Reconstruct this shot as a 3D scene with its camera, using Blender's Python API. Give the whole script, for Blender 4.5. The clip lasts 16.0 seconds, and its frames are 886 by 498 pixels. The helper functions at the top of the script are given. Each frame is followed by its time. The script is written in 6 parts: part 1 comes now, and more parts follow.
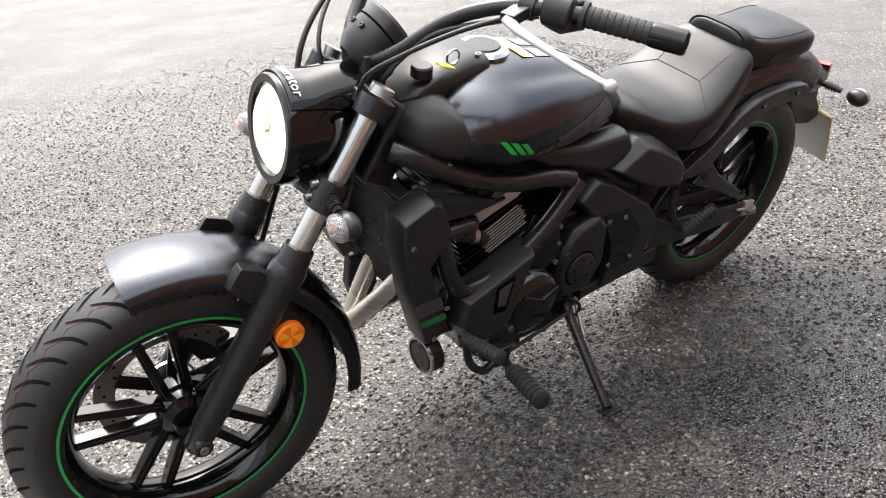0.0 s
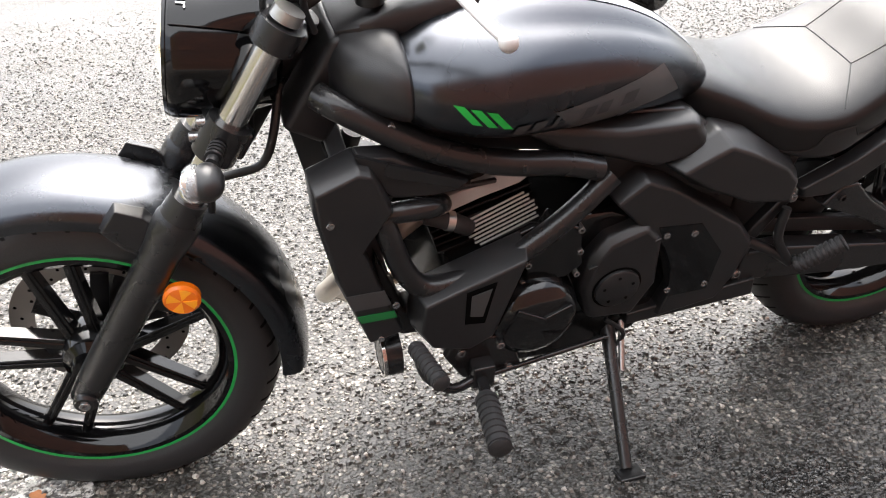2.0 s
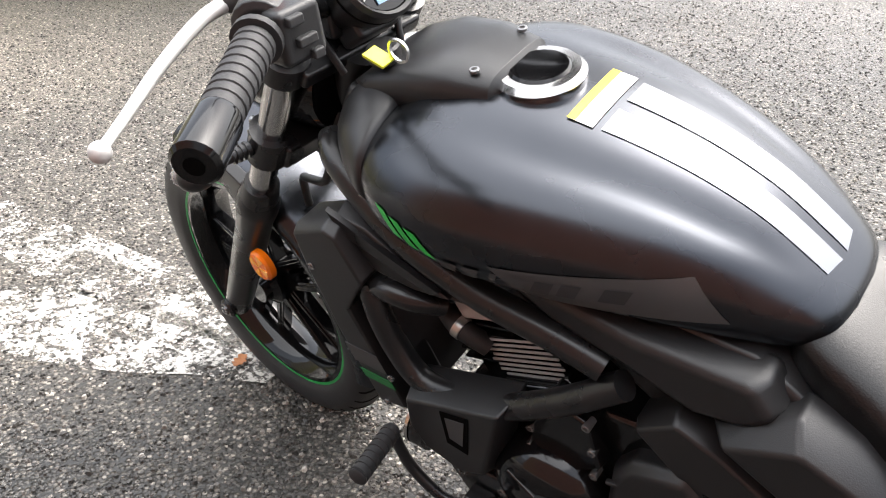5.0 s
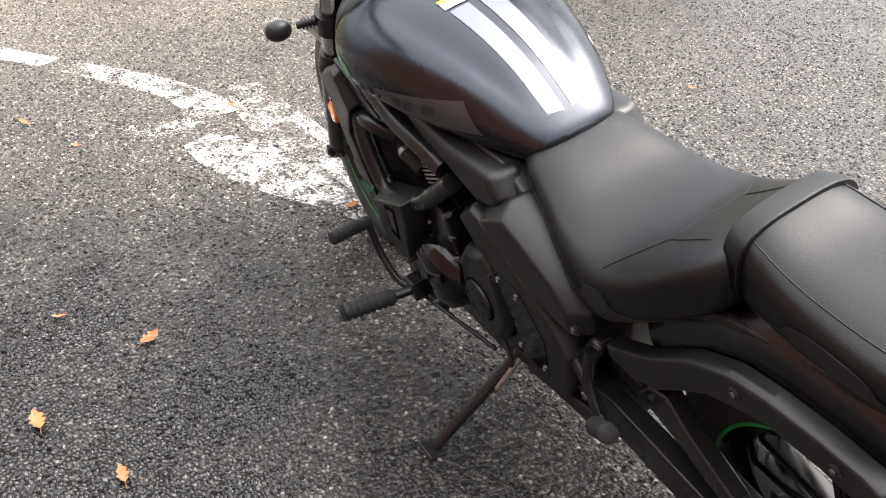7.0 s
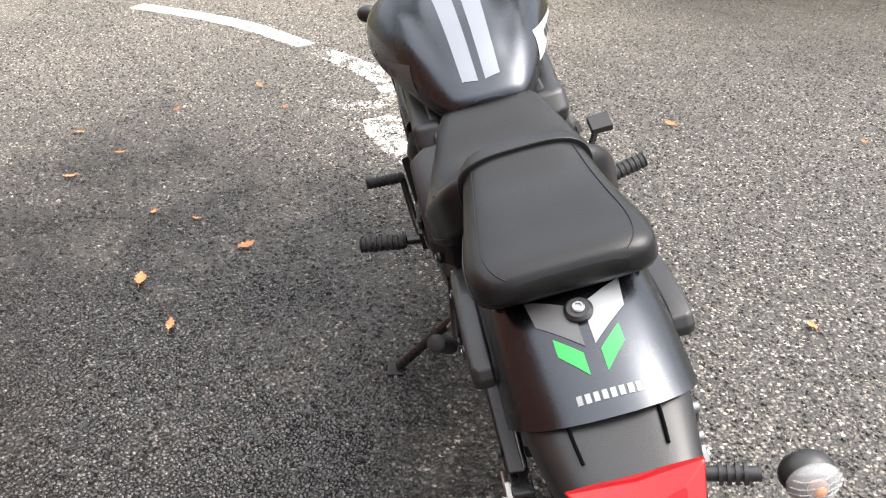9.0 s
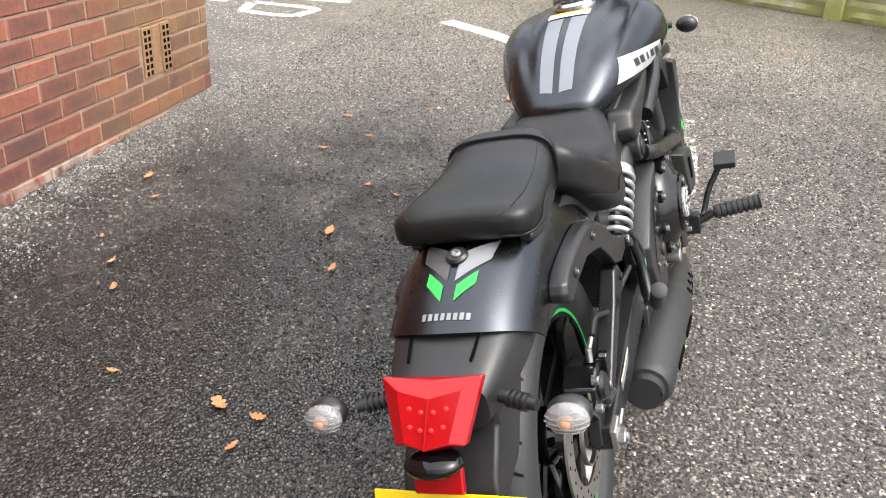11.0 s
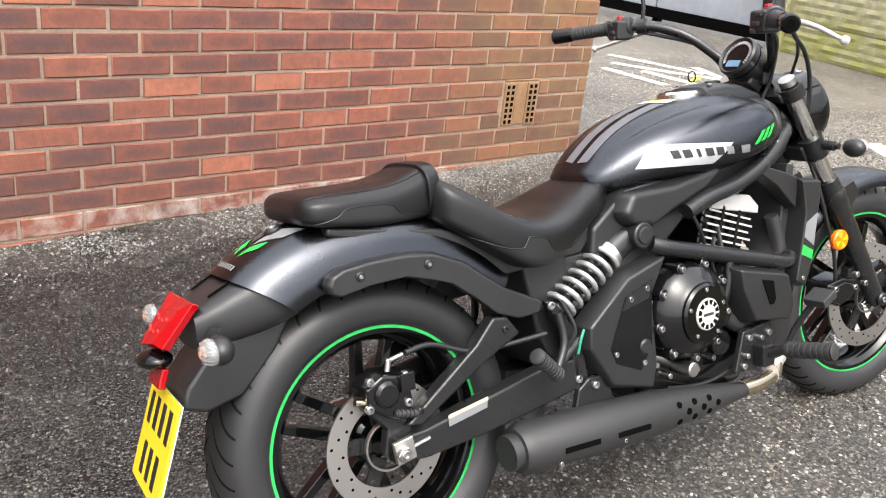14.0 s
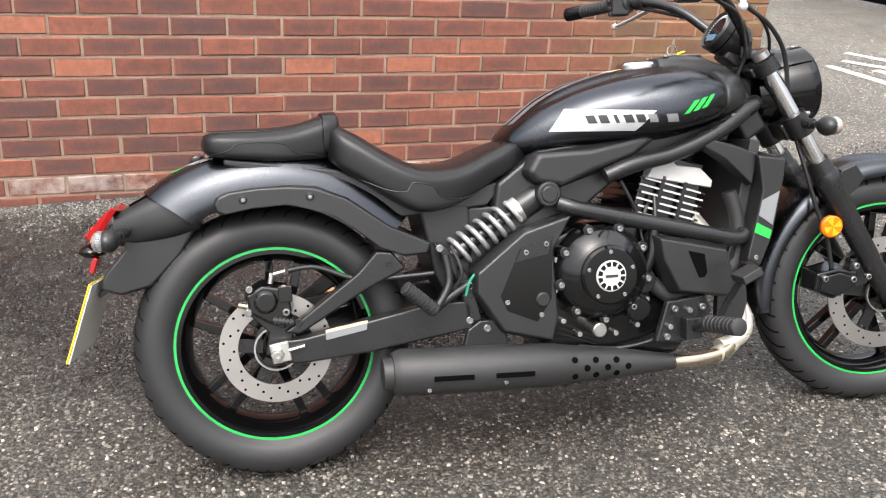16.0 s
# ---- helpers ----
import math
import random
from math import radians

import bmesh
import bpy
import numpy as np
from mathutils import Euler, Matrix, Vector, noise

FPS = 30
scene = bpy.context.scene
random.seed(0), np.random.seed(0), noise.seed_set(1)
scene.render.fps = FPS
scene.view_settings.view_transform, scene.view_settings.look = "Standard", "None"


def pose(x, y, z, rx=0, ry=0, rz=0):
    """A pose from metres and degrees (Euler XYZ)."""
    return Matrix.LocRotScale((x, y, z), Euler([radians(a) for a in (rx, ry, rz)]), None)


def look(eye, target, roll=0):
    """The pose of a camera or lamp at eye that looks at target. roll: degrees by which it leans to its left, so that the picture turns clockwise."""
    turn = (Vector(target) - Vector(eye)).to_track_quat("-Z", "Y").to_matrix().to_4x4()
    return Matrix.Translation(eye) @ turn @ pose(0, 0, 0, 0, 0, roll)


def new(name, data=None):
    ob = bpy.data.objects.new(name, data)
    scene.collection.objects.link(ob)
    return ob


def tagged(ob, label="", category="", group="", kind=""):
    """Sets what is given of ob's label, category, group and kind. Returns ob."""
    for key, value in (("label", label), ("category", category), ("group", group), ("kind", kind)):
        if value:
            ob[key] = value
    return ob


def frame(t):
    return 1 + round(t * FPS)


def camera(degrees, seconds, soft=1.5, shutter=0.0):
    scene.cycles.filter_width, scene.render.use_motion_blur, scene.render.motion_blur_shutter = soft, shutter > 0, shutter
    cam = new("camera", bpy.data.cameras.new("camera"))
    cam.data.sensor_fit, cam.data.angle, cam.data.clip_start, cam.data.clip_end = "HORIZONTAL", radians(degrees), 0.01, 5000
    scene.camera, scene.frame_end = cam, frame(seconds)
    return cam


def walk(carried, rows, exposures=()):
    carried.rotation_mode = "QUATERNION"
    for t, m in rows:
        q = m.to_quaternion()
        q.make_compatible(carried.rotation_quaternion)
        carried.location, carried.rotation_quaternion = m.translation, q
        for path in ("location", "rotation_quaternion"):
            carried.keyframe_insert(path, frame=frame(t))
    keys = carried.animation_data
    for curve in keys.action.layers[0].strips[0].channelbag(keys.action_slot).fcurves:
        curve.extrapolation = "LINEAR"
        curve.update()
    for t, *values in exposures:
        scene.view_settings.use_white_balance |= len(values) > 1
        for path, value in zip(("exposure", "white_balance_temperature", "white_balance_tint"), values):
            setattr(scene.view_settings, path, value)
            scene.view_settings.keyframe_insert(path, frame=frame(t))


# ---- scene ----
LEAN = 16.1

# camera and its walk
cam = camera(54.54, 16.0, soft=1.1)
walk(cam, [
    (0, look((1.943, 1.545, 1.203), (1.169, 0.416, 0.591), -5.81)),
    (0.5, look((1.758, 1.541, 1.149), (1.106, 0.336, 0.539), -5.01)),
    (1, look((1.573, 1.566, 1.110), (1.085, 0.294, 0.482), -4.59)),
    (1.5, look((1.463, 1.528, 1.089), (1.051, 0.236, 0.448), -4.16)),
    (2, look((1.322, 1.446, 1.082), (0.978, 0.151, 0.407), -3.13)),
    (2.5, look((1.135, 1.419, 1.081), (0.939, 0.112, 0.370), -2.72)),
    (3, look((0.937, 1.409, 1.104), (0.908, 0.098, 0.376), -2.36)),
    (3.5, look((0.847, 1.291, 1.114), (0.968, -0.019, 0.394), -1.35)),
    (3.7, look((0.815, 1.222, 1.120), (1.045, -0.078, 0.408), -1.12)),
    (6, look((0.022, 1.030, 1.194), (1.003, 0.182, 0.440), 1.29)),
    (6.5, look((-0.212, 1.067, 1.211), (0.821, 0.281, 0.459), 1.48)),
    (7, look((-0.408, 1.005, 1.223), (0.712, 0.356, 0.466), 1.50)),
    (7.5, look((-0.557, 0.869, 1.214), (0.631, 0.348, 0.460), 1.36)),
    (8, look((-0.724, 0.764, 1.230), (0.510, 0.324, 0.500), 0.91)),
    (8.5, look((-0.874, 0.628, 1.243), (0.407, 0.313, 0.528), 1.54)),
    (9, look((-0.949, 0.453, 1.226), (0.363, 0.303, 0.513), 1.84)),
    (9.5, look((-1.052, 0.321, 1.245), (0.271, 0.296, 0.539), 1.22)),
    (10, look((-1.184, 0.189, 1.262), (0.141, 0.312, 0.571), 1.39)),
    (10.2, look((-1.211, 0.134, 1.281), (0.112, 0.318, 0.597), 1.54)),
    (12.3, look((-1.067, -0.566, 1.270), (0.060, 0.157, 0.593), 3.95)),
    (12.5, look((-1.018, -0.634, 1.276), (0.083, 0.136, 0.609), 4.41)),
    (13, look((-0.959, -0.812, 1.286), (0.057, 0.091, 0.653), 5.45)),
    (13.5, look((-0.888, -0.993, 1.304), (0.001, 0.051, 0.697), 5.70)),
    (14, look((-0.695, -1.151, 1.304), (0.086, -0.014, 0.716), 4.70)),
    (14.5, look((-0.575, -1.346, 1.312), (0.118, -0.152, 0.725), 3.97)),
    (15, look((-0.455, -1.482, 1.331), (0.099, -0.226, 0.728), 3.29)),
    (15.5, look((-0.216, -1.582, 1.305), (0.214, -0.272, 0.715), 1.68)),
    (16, look((-0.018, -1.705, 1.307), (0.295, -0.369, 0.702), 1.28)),
], exposures=[(0, 1.72), (1.5, 2.05), (2.8, 2.36), (3.5, 2.26), (6, 1.8), (8, 1.8), (10, 1.66), (12.5, 1.5), (13, 1.5), (14, 1.62), (15, 1.5), (16, 1.44)])

# overcast daylight
world = bpy.data.worlds.new("world")
scene.world = world
world.use_nodes = True
wn = world.node_tree
sky = wn.nodes.new("ShaderNodeTexSky")
sky.sky_type = "NISHITA"
sky.sun_disc = False
sky.sun_elevation = radians(60)
sky.sun_rotation = radians(200)
sky.air_density, sky.dust_density, sky.ozone_density = 1.0, 7.0, 1.0
hsv = wn.nodes.new("ShaderNodeHueSaturation")
hsv.inputs["Saturation"].default_value = 0.4
wn.links.new(sky.outputs[0], hsv.inputs["Color"])
bg = wn.nodes["Background"]
bg.inputs[1].default_value = 0.15
wn.links.new(hsv.outputs[0], bg.inputs[0])
sun_data = bpy.data.lights.new("sun", "SUN")
sun_data.energy, sun_data.angle, sun_data.color = 0.9, radians(95), (1, 0.985, 0.96)
sun = new("sun", sun_data)
sun.matrix_world = look((0.9, 0.9, 5), (0, 0, 0))


# materials
def mat(name, base, rough=0.5, metal=0.0, coat=0.0, bump=0.0, scale=400.0, vary=0.12, spec=0.5):
    """A surface with grain at two scales: a fine relief and broad patches of wear in colour and gloss."""
    m = bpy.data.materials.new(name)
    m.use_nodes = True
    nt = m.node_tree
    b = nt.nodes["Principled BSDF"]
    b.inputs["Metallic"].default_value = metal
    b.inputs["Coat Weight"].default_value = coat
    b.inputs["Coat Roughness"].default_value = 0.06
    b.inputs["Specular IOR Level"].default_value = spec
    tc = nt.nodes.new("ShaderNodeTexCoord")
    big = nt.nodes.new("ShaderNodeTexNoise")
    big.inputs["Scale"].default_value = 9.0
    big.inputs["Detail"].default_value = 6.0
    nt.links.new(tc.outputs["Object"], big.inputs["Vector"])
    ramp = nt.nodes.new("ShaderNodeMix")
    ramp.data_type = "RGBA"
    ramp.inputs["A"].default_value = (*[c * (1 - vary) for c in base], 1)
    ramp.inputs["B"].default_value = (*[min(1, c * (1 + vary)) for c in base], 1)
    nt.links.new(big.outputs["Fac"], ramp.inputs["Factor"])
    nt.links.new(ramp.outputs["Result"], b.inputs["Base Color"])
    mr = nt.nodes.new("ShaderNodeMapRange")
    mr.inputs["From Min"].default_value, mr.inputs["From Max"].default_value = 0.3, 0.7
    mr.inputs["To Min"].default_value, mr.inputs["To Max"].default_value = max(0.02, rough - 0.06), min(1, rough + 0.06)
    nt.links.new(big.outputs["Fac"], mr.inputs["Value"])
    nt.links.new(mr.outputs["Result"], b.inputs["Roughness"])
    if bump:
        fine = nt.nodes.new("ShaderNodeTexNoise")
        fine.inputs["Scale"].default_value = scale
        fine.inputs["Detail"].default_value = 3.0
        nt.links.new(tc.outputs["Object"], fine.inputs["Vector"])
        bp = nt.nodes.new("ShaderNodeBump")
        bp.inputs["Strength"].default_value = bump
        bp.inputs["Distance"].default_value = 0.001
        nt.links.new(fine.outputs["Fac"], bp.inputs["Height"])
        nt.links.new(bp.outputs["Normal"], b.inputs["Normal"])
    return m


paint = mat("matte_metallic_paint", (0.064, 0.068, 0.0765), 0.26, 1.0, bump=0.05, scale=900)
plastic = mat("black_plastic", (0.0145, 0.0145, 0.0153), 0.37, bump=0.22, scale=700)
satin = mat("satin_black_metal", (0.012, 0.012, 0.0127), 0.28, bump=0.06, scale=500)
gloss = mat("gloss_black", (0.0025, 0.0025, 0.0028), 0.09, spec=0.42)
casing = mat("black_engine_casing", (0.005, 0.005, 0.0054), 0.12, bump=0.03, scale=350)
skirt_vinyl = mat("smooth_black_vinyl", (0.013, 0.013, 0.0137), 0.4, bump=0.1, scale=900)
leather = mat("black_vinyl", (0.0055, 0.0055, 0.0059), 0.33, bump=0.3, scale=620, spec=0.38)
rubber = mat("tyre_rubber", (0.019, 0.019, 0.02), 0.5, bump=0.35, scale=300)
groove = mat("tread_groove", (0.006, 0.006, 0.006), 0.9, spec=0.1)
pale_foil = mat("pale_foil", (0.6, 0.5, 0.33), 0.4)
red_line = mat("red_moulding_line", (0.12, 0.02, 0.025), 0.7)
silencer_paint = mat("heat_proof_black", (0.021, 0.021, 0.0215), 0.5, bump=0.4, scale=500)
silver_paint = mat("silver_engine_paint", (0.52, 0.51, 0.5), 0.4, 0.2, bump=0.15)
grip_rubber = mat("grip_rubber", (0.02, 0.02, 0.021), 0.6, bump=0.4, scale=260)
chrome = mat("polished_steel", (0.62, 0.61, 0.6), 0.18, 1.0)
steel = mat("brushed_steel", (0.5, 0.49, 0.47), 0.33, 1.0, bump=0.15, scale=500)
bolt_steel = mat("dark_zinc_bolt", (0.3, 0.3, 0.3), 0.25, 0.8)
disc_steel = mat("brake_disc_steel", (0.4, 0.38, 0.36), 0.45, 1.0, bump=0.1, scale=250)
pipe_steel = mat("exhaust_steel", (0.55, 0.47, 0.36), 0.25, 1.0)
header_steel = mat("bright_header_steel", (0.72, 0.67, 0.59), 0.3, 0.65, bump=0.1)
alloy = mat("cast_alloy", (0.55, 0.53, 0.5), 0.4, 1.0, bump=0.2)
spring_paint = mat("silver_spring_paint", (0.42, 0.42, 0.42), 0.35, 0.6)
rim_green = mat("rim_stripe_green", (0.018, 0.36, 0.075), 0.35)
green = mat("green_paint", (0.02, 0.42, 0.06), 0.4)
green_wire = mat("green_wire_sleeve", (0.02, 0.22, 0.14), 0.45)
dark_green = mat("dark_green_decal", (0.012, 0.16, 0.04), 0.45)
# flank blocks share one silver: pale copy for the lit side, grey for shade
lit_flank_silver = mat("lit_silver_decal", (0.5, 0.51, 0.53), 0.4, 0.25)
left_grey_decal = mat("left_grey_decal", (0.1, 0.1, 0.102), 0.4, 0.6)
silver_decal = mat("silver_decal", (0.25, 0.26, 0.27), 0.4, 0.4)
bright_decal = mat("bright_silver_decal", (0.21, 0.223, 0.25), 0.36, 0.55)
dark_decal = mat("dark_letter_decal", (0.025, 0.025, 0.027), 0.45)
white_decal = mat("white_decal", (0.75, 0.75, 0.74), 0.45)
red_decal = mat("red_switch", (0.5, 0.02, 0.03), 0.4)
yellow_plate = mat("yellow_plate", (0.75, 0.55, 0.015), 0.35, vary=0.03)
white_plate = mat("plate_back", (0.5, 0.49, 0.44), 0.5)
black_ink = mat("black_ink", (0.008, 0.008, 0.008), 0.4)
yellow_tag = mat("yellow_tag", (0.6, 0.65, 0.03), 0.4)
amber = mat("amber_lens", (0.8, 0.17, 0.004), 0.15, coat=0.3)
bright_amber = mat("bright_amber_facet", (0.95, 0.36, 0.01), 0.12, coat=0.3)
bulb_orange = mat("orange_bulb", (0.6, 0.3, 0.18), 0.3)
radiator_mat = mat("radiator_core", (0.02, 0.02, 0.022), 0.55)
screen_mat = mat("lcd_screen", (0.12, 0.22, 0.35), 0.15, coat=0.5)


def lens_mat(name, colour, rough, trans):
    m = mat(name, colour, rough)
    b = m.node_tree.nodes["Principled BSDF"]
    b.inputs["Transmission Weight"].default_value = trans
    b.inputs["IOR"].default_value = 1.45
    b.inputs["Coat Weight"].default_value = 0.5
    return m


red_lens = lens_mat("red_lens", (0.28, 0.0015, 0.004), 0.08, 0.0)
red_lens.node_tree.nodes["Principled BSDF"].inputs["Coat Weight"].default_value = 0.1
clear_lens = lens_mat("clear_lens", (0.75, 0.75, 0.75), 0.1, 0.75)
glass = lens_mat("headlight_glass", (0.95, 0.95, 0.95), 0.03, 0.95)
lamp_glow = bpy.data.materials.new("lit_headlight_reflector")
lamp_glow.use_nodes = True
lamp_glow.node_tree.nodes["Principled BSDF"].inputs["Base Color"].default_value = (0.9, 0.85, 0.75, 1)
lamp_glow.node_tree.nodes["Principled BSDF"].inputs["Emission Color"].default_value = (1, 0.86, 0.62, 1)
lamp_glow.node_tree.nodes["Principled BSDF"].inputs["Emission Strength"].default_value = 0.55
tail_glow = bpy.data.materials.new("lit_tail_lamp")
tail_glow.use_nodes = True
tail_glow.node_tree.nodes["Principled BSDF"].inputs["Base Color"].default_value = (0.6, 0.02, 0.02, 1)
tail_glow.node_tree.nodes["Principled BSDF"].inputs["Emission Color"].default_value = (1, 0.03, 0.02, 1)
tail_glow.node_tree.nodes["Principled BSDF"].inputs["Emission Strength"].default_value = 0.25


def node_mat(name):
    m = bpy.data.materials.new(name)
    m.use_nodes = True
    return m, m.node_tree, m.node_tree.nodes["Principled BSDF"]


def ramp_node(nt, src, stops, interp="LINEAR"):
    r = nt.nodes.new("ShaderNodeValToRGB")
    r.color_ramp.interpolation = interp
    el = r.color_ramp.elements
    while len(el) < len(stops):
        el.new(0.5)
    for e, (p, c) in zip(el, stops):
        e.position, e.color = p, (*c, 1)
    nt.links.new(src, r.inputs["Fac"])
    return r.outputs["Color"]


def noise_node(nt, vec, scale, detail=5.0, rough=0.6):
    n = nt.nodes.new("ShaderNodeTexNoise")
    n.inputs["Scale"].default_value, n.inputs["Detail"].default_value, n.inputs["Roughness"].default_value = scale, detail, rough
    nt.links.new(vec, n.inputs["Vector"])
    return n.outputs["Fac"]


def mix_node(nt, fac, a, b, kind="MIX"):
    m = nt.nodes.new("ShaderNodeMix")
    m.data_type, m.blend_type = "RGBA", kind
    for sock, v in (("Factor", fac), ("A", a), ("B", b)):
        if isinstance(v, (float, int)):
            m.inputs[sock].default_value = v
        elif isinstance(v, tuple):
            m.inputs[sock].default_value = (*v, 1)
        else:
            nt.links.new(v, m.inputs[sock])
    return m.outputs["Result"]


def math_node(nt, op, a, b=0.0, clamp=False):
    m = nt.nodes.new("ShaderNodeMath")
    m.operation, m.use_clamp = op, clamp
    for i, v in enumerate((a, b)):
        if isinstance(v, (float, int)):
            m.inputs[i].default_value = v
        else:
            nt.links.new(v, m.inputs[i])
    return m.outputs[0]


def bump_node(nt, height, strength, dist):
    b = nt.nodes.new("ShaderNodeBump")
    b.inputs["Strength"].default_value, b.inputs["Distance"].default_value = strength, dist
    nt.links.new(height, b.inputs["Height"])
    return b.outputs["Normal"]


def damp_and_shade(nt, pos):
    """1 between machine and house, ragged edge: damp, with the house's shade painted in."""
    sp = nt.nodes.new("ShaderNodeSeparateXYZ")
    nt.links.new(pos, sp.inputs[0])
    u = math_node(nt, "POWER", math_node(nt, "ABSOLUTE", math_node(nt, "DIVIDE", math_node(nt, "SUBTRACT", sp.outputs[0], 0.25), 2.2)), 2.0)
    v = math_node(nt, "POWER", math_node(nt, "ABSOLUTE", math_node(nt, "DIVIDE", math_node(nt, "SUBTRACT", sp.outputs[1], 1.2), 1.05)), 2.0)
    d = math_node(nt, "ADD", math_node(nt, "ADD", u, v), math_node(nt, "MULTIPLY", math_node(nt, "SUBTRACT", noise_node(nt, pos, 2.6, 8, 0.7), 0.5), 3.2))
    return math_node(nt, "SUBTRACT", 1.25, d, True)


def asphalt_material():
    m, nt, b = node_mat("wet_asphalt")
    geo = nt.nodes.new("ShaderNodeNewGeometry")
    pos = geo.outputs["Position"]
    vor = nt.nodes.new("ShaderNodeTexVoronoi")
    vor.inputs["Scale"].default_value = 105.0
    nt.links.new(pos, vor.inputs["Vector"])
    vor2 = nt.nodes.new("ShaderNodeTexVoronoi")
    vor2.inputs["Scale"].default_value = 230.0
    nt.links.new(pos, vor2.inputs["Vector"])
    sep = nt.nodes.new("ShaderNodeSeparateColor")
    nt.links.new(vor.outputs["Color"], sep.inputs[0])
    stone = ramp_node(nt, sep.outputs[0], [(0.0, (0.036, 0.035, 0.034)), (0.45, (0.066, 0.063, 0.06)), (0.75, (0.115, 0.108, 0.1)),
                                           (0.92, (0.22, 0.207, 0.19)), (1.0, (0.42, 0.4, 0.37))])
    gap = ramp_node(nt, vor.outputs["Distance"], [(0.0, (1, 1, 1)), (0.35, (1, 1, 1)), (0.7, (0, 0, 0))])
    col = mix_node(nt, gap, (0.032, 0.031, 0.029), stone)
    sep2 = nt.nodes.new("ShaderNodeSeparateColor")
    nt.links.new(vor2.outputs["Color"], sep2.inputs[0])
    grit = ramp_node(nt, sep2.outputs[1], [(0.0, (0.45, 0.45, 0.45)), (0.8, (0.9, 0.9, 0.9)), (1.0, (1.9, 1.85, 1.75))])
    col = mix_node(nt, 0.6, col, grit, "MULTIPLY")
    broad = noise_node(nt, pos, 0.7, 6)
    patches = ramp_node(nt, broad, [(0.3, (0.72, 0.72, 0.72)), (0.7, (1.2, 1.17, 1.12))])
    col = mix_node(nt, 1.0, col, patches, "MULTIPLY")
    # strip by the house darkened: damp and the house's shade in one factor
    col = mix_node(nt, 1.0, col, ramp_node(nt, damp_and_shade(nt, pos), [(0.0, (1.2, 1.17, 1.12)), (1.0, (0.39, 0.39, 0.4))]), "MULTIPLY")
    nt.links.new(col, b.inputs["Base Color"])
    # paler with distance along x, up to about twice the base colour
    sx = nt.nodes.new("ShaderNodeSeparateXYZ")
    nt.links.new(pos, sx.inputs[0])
    up_street = nt.nodes.new("ShaderNodeMapRange")
    up_street.inputs["From Min"].default_value, up_street.inputs["From Max"].default_value = 1.9, 4.2
    up_street.inputs["To Min"].default_value, up_street.inputs["To Max"].default_value = 0.0, 1.0
    nt.links.new(sx.outputs[0], up_street.inputs["Value"])
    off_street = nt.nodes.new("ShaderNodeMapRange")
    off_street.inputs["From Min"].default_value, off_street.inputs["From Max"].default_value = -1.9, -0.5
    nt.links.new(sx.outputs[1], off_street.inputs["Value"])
    paler = math_node(nt, "MULTIPLY", up_street.outputs[0], off_street.outputs[0])
    col = mix_node(nt, paler, col, mix_node(nt, 1.0, col, (2.1, 2.07, 2.02), "MULTIPLY"))
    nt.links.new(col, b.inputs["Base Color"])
    wet = noise_node(nt, pos, 1.3, 5)
    rough = ramp_node(nt, wet, [(0.35, (0.36, 0.36, 0.36)), (0.6, (0.52, 0.52, 0.52))])
    rough = mix_node(nt, math_node(nt, "MULTIPLY", damp_and_shade(nt, pos), 0.7), rough, (0.18, 0.18, 0.18))
    nt.links.new(rough, b.inputs["Roughness"])
    h = math_node(nt, "ADD", math_node(nt, "MULTIPLY", gap, 0.7), math_node(nt, "MULTIPLY", sep.outputs[1], 0.5))
    nt.links.new(bump_node(nt, h, 0.9, 0.004), b.inputs["Normal"])
    return m


def worn_paint_material(wear):
    m, nt, b = node_mat("worn_road_paint")
    geo = nt.nodes.new("ShaderNodeNewGeometry")
    pos = geo.outputs["Position"]
    n1 = noise_node(nt, pos, 9.0, 6, 0.7)
    n2 = noise_node(nt, pos, 70.0, 5, 0.75)
    s = math_node(nt, "ADD", math_node(nt, "MULTIPLY", n1, 0.5), math_node(nt, "MULTIPLY", n2, 0.5))
    keep = ramp_node(nt, s, [(wear, (0, 0, 0)), (wear + 0.06, (1, 1, 1))])
    col = ramp_node(nt, n2, [(0.2, (0.4, 0.385, 0.35)), (0.8, (0.68, 0.66, 0.61))])
    nt.links.new(col, b.inputs["Base Color"])
    b.inputs["Roughness"].default_value = 0.6
    nt.links.new(keep, b.inputs["Alpha"])
    nt.links.new(bump_node(nt, n2, 0.5, 0.002), b.inputs["Normal"])
    return m


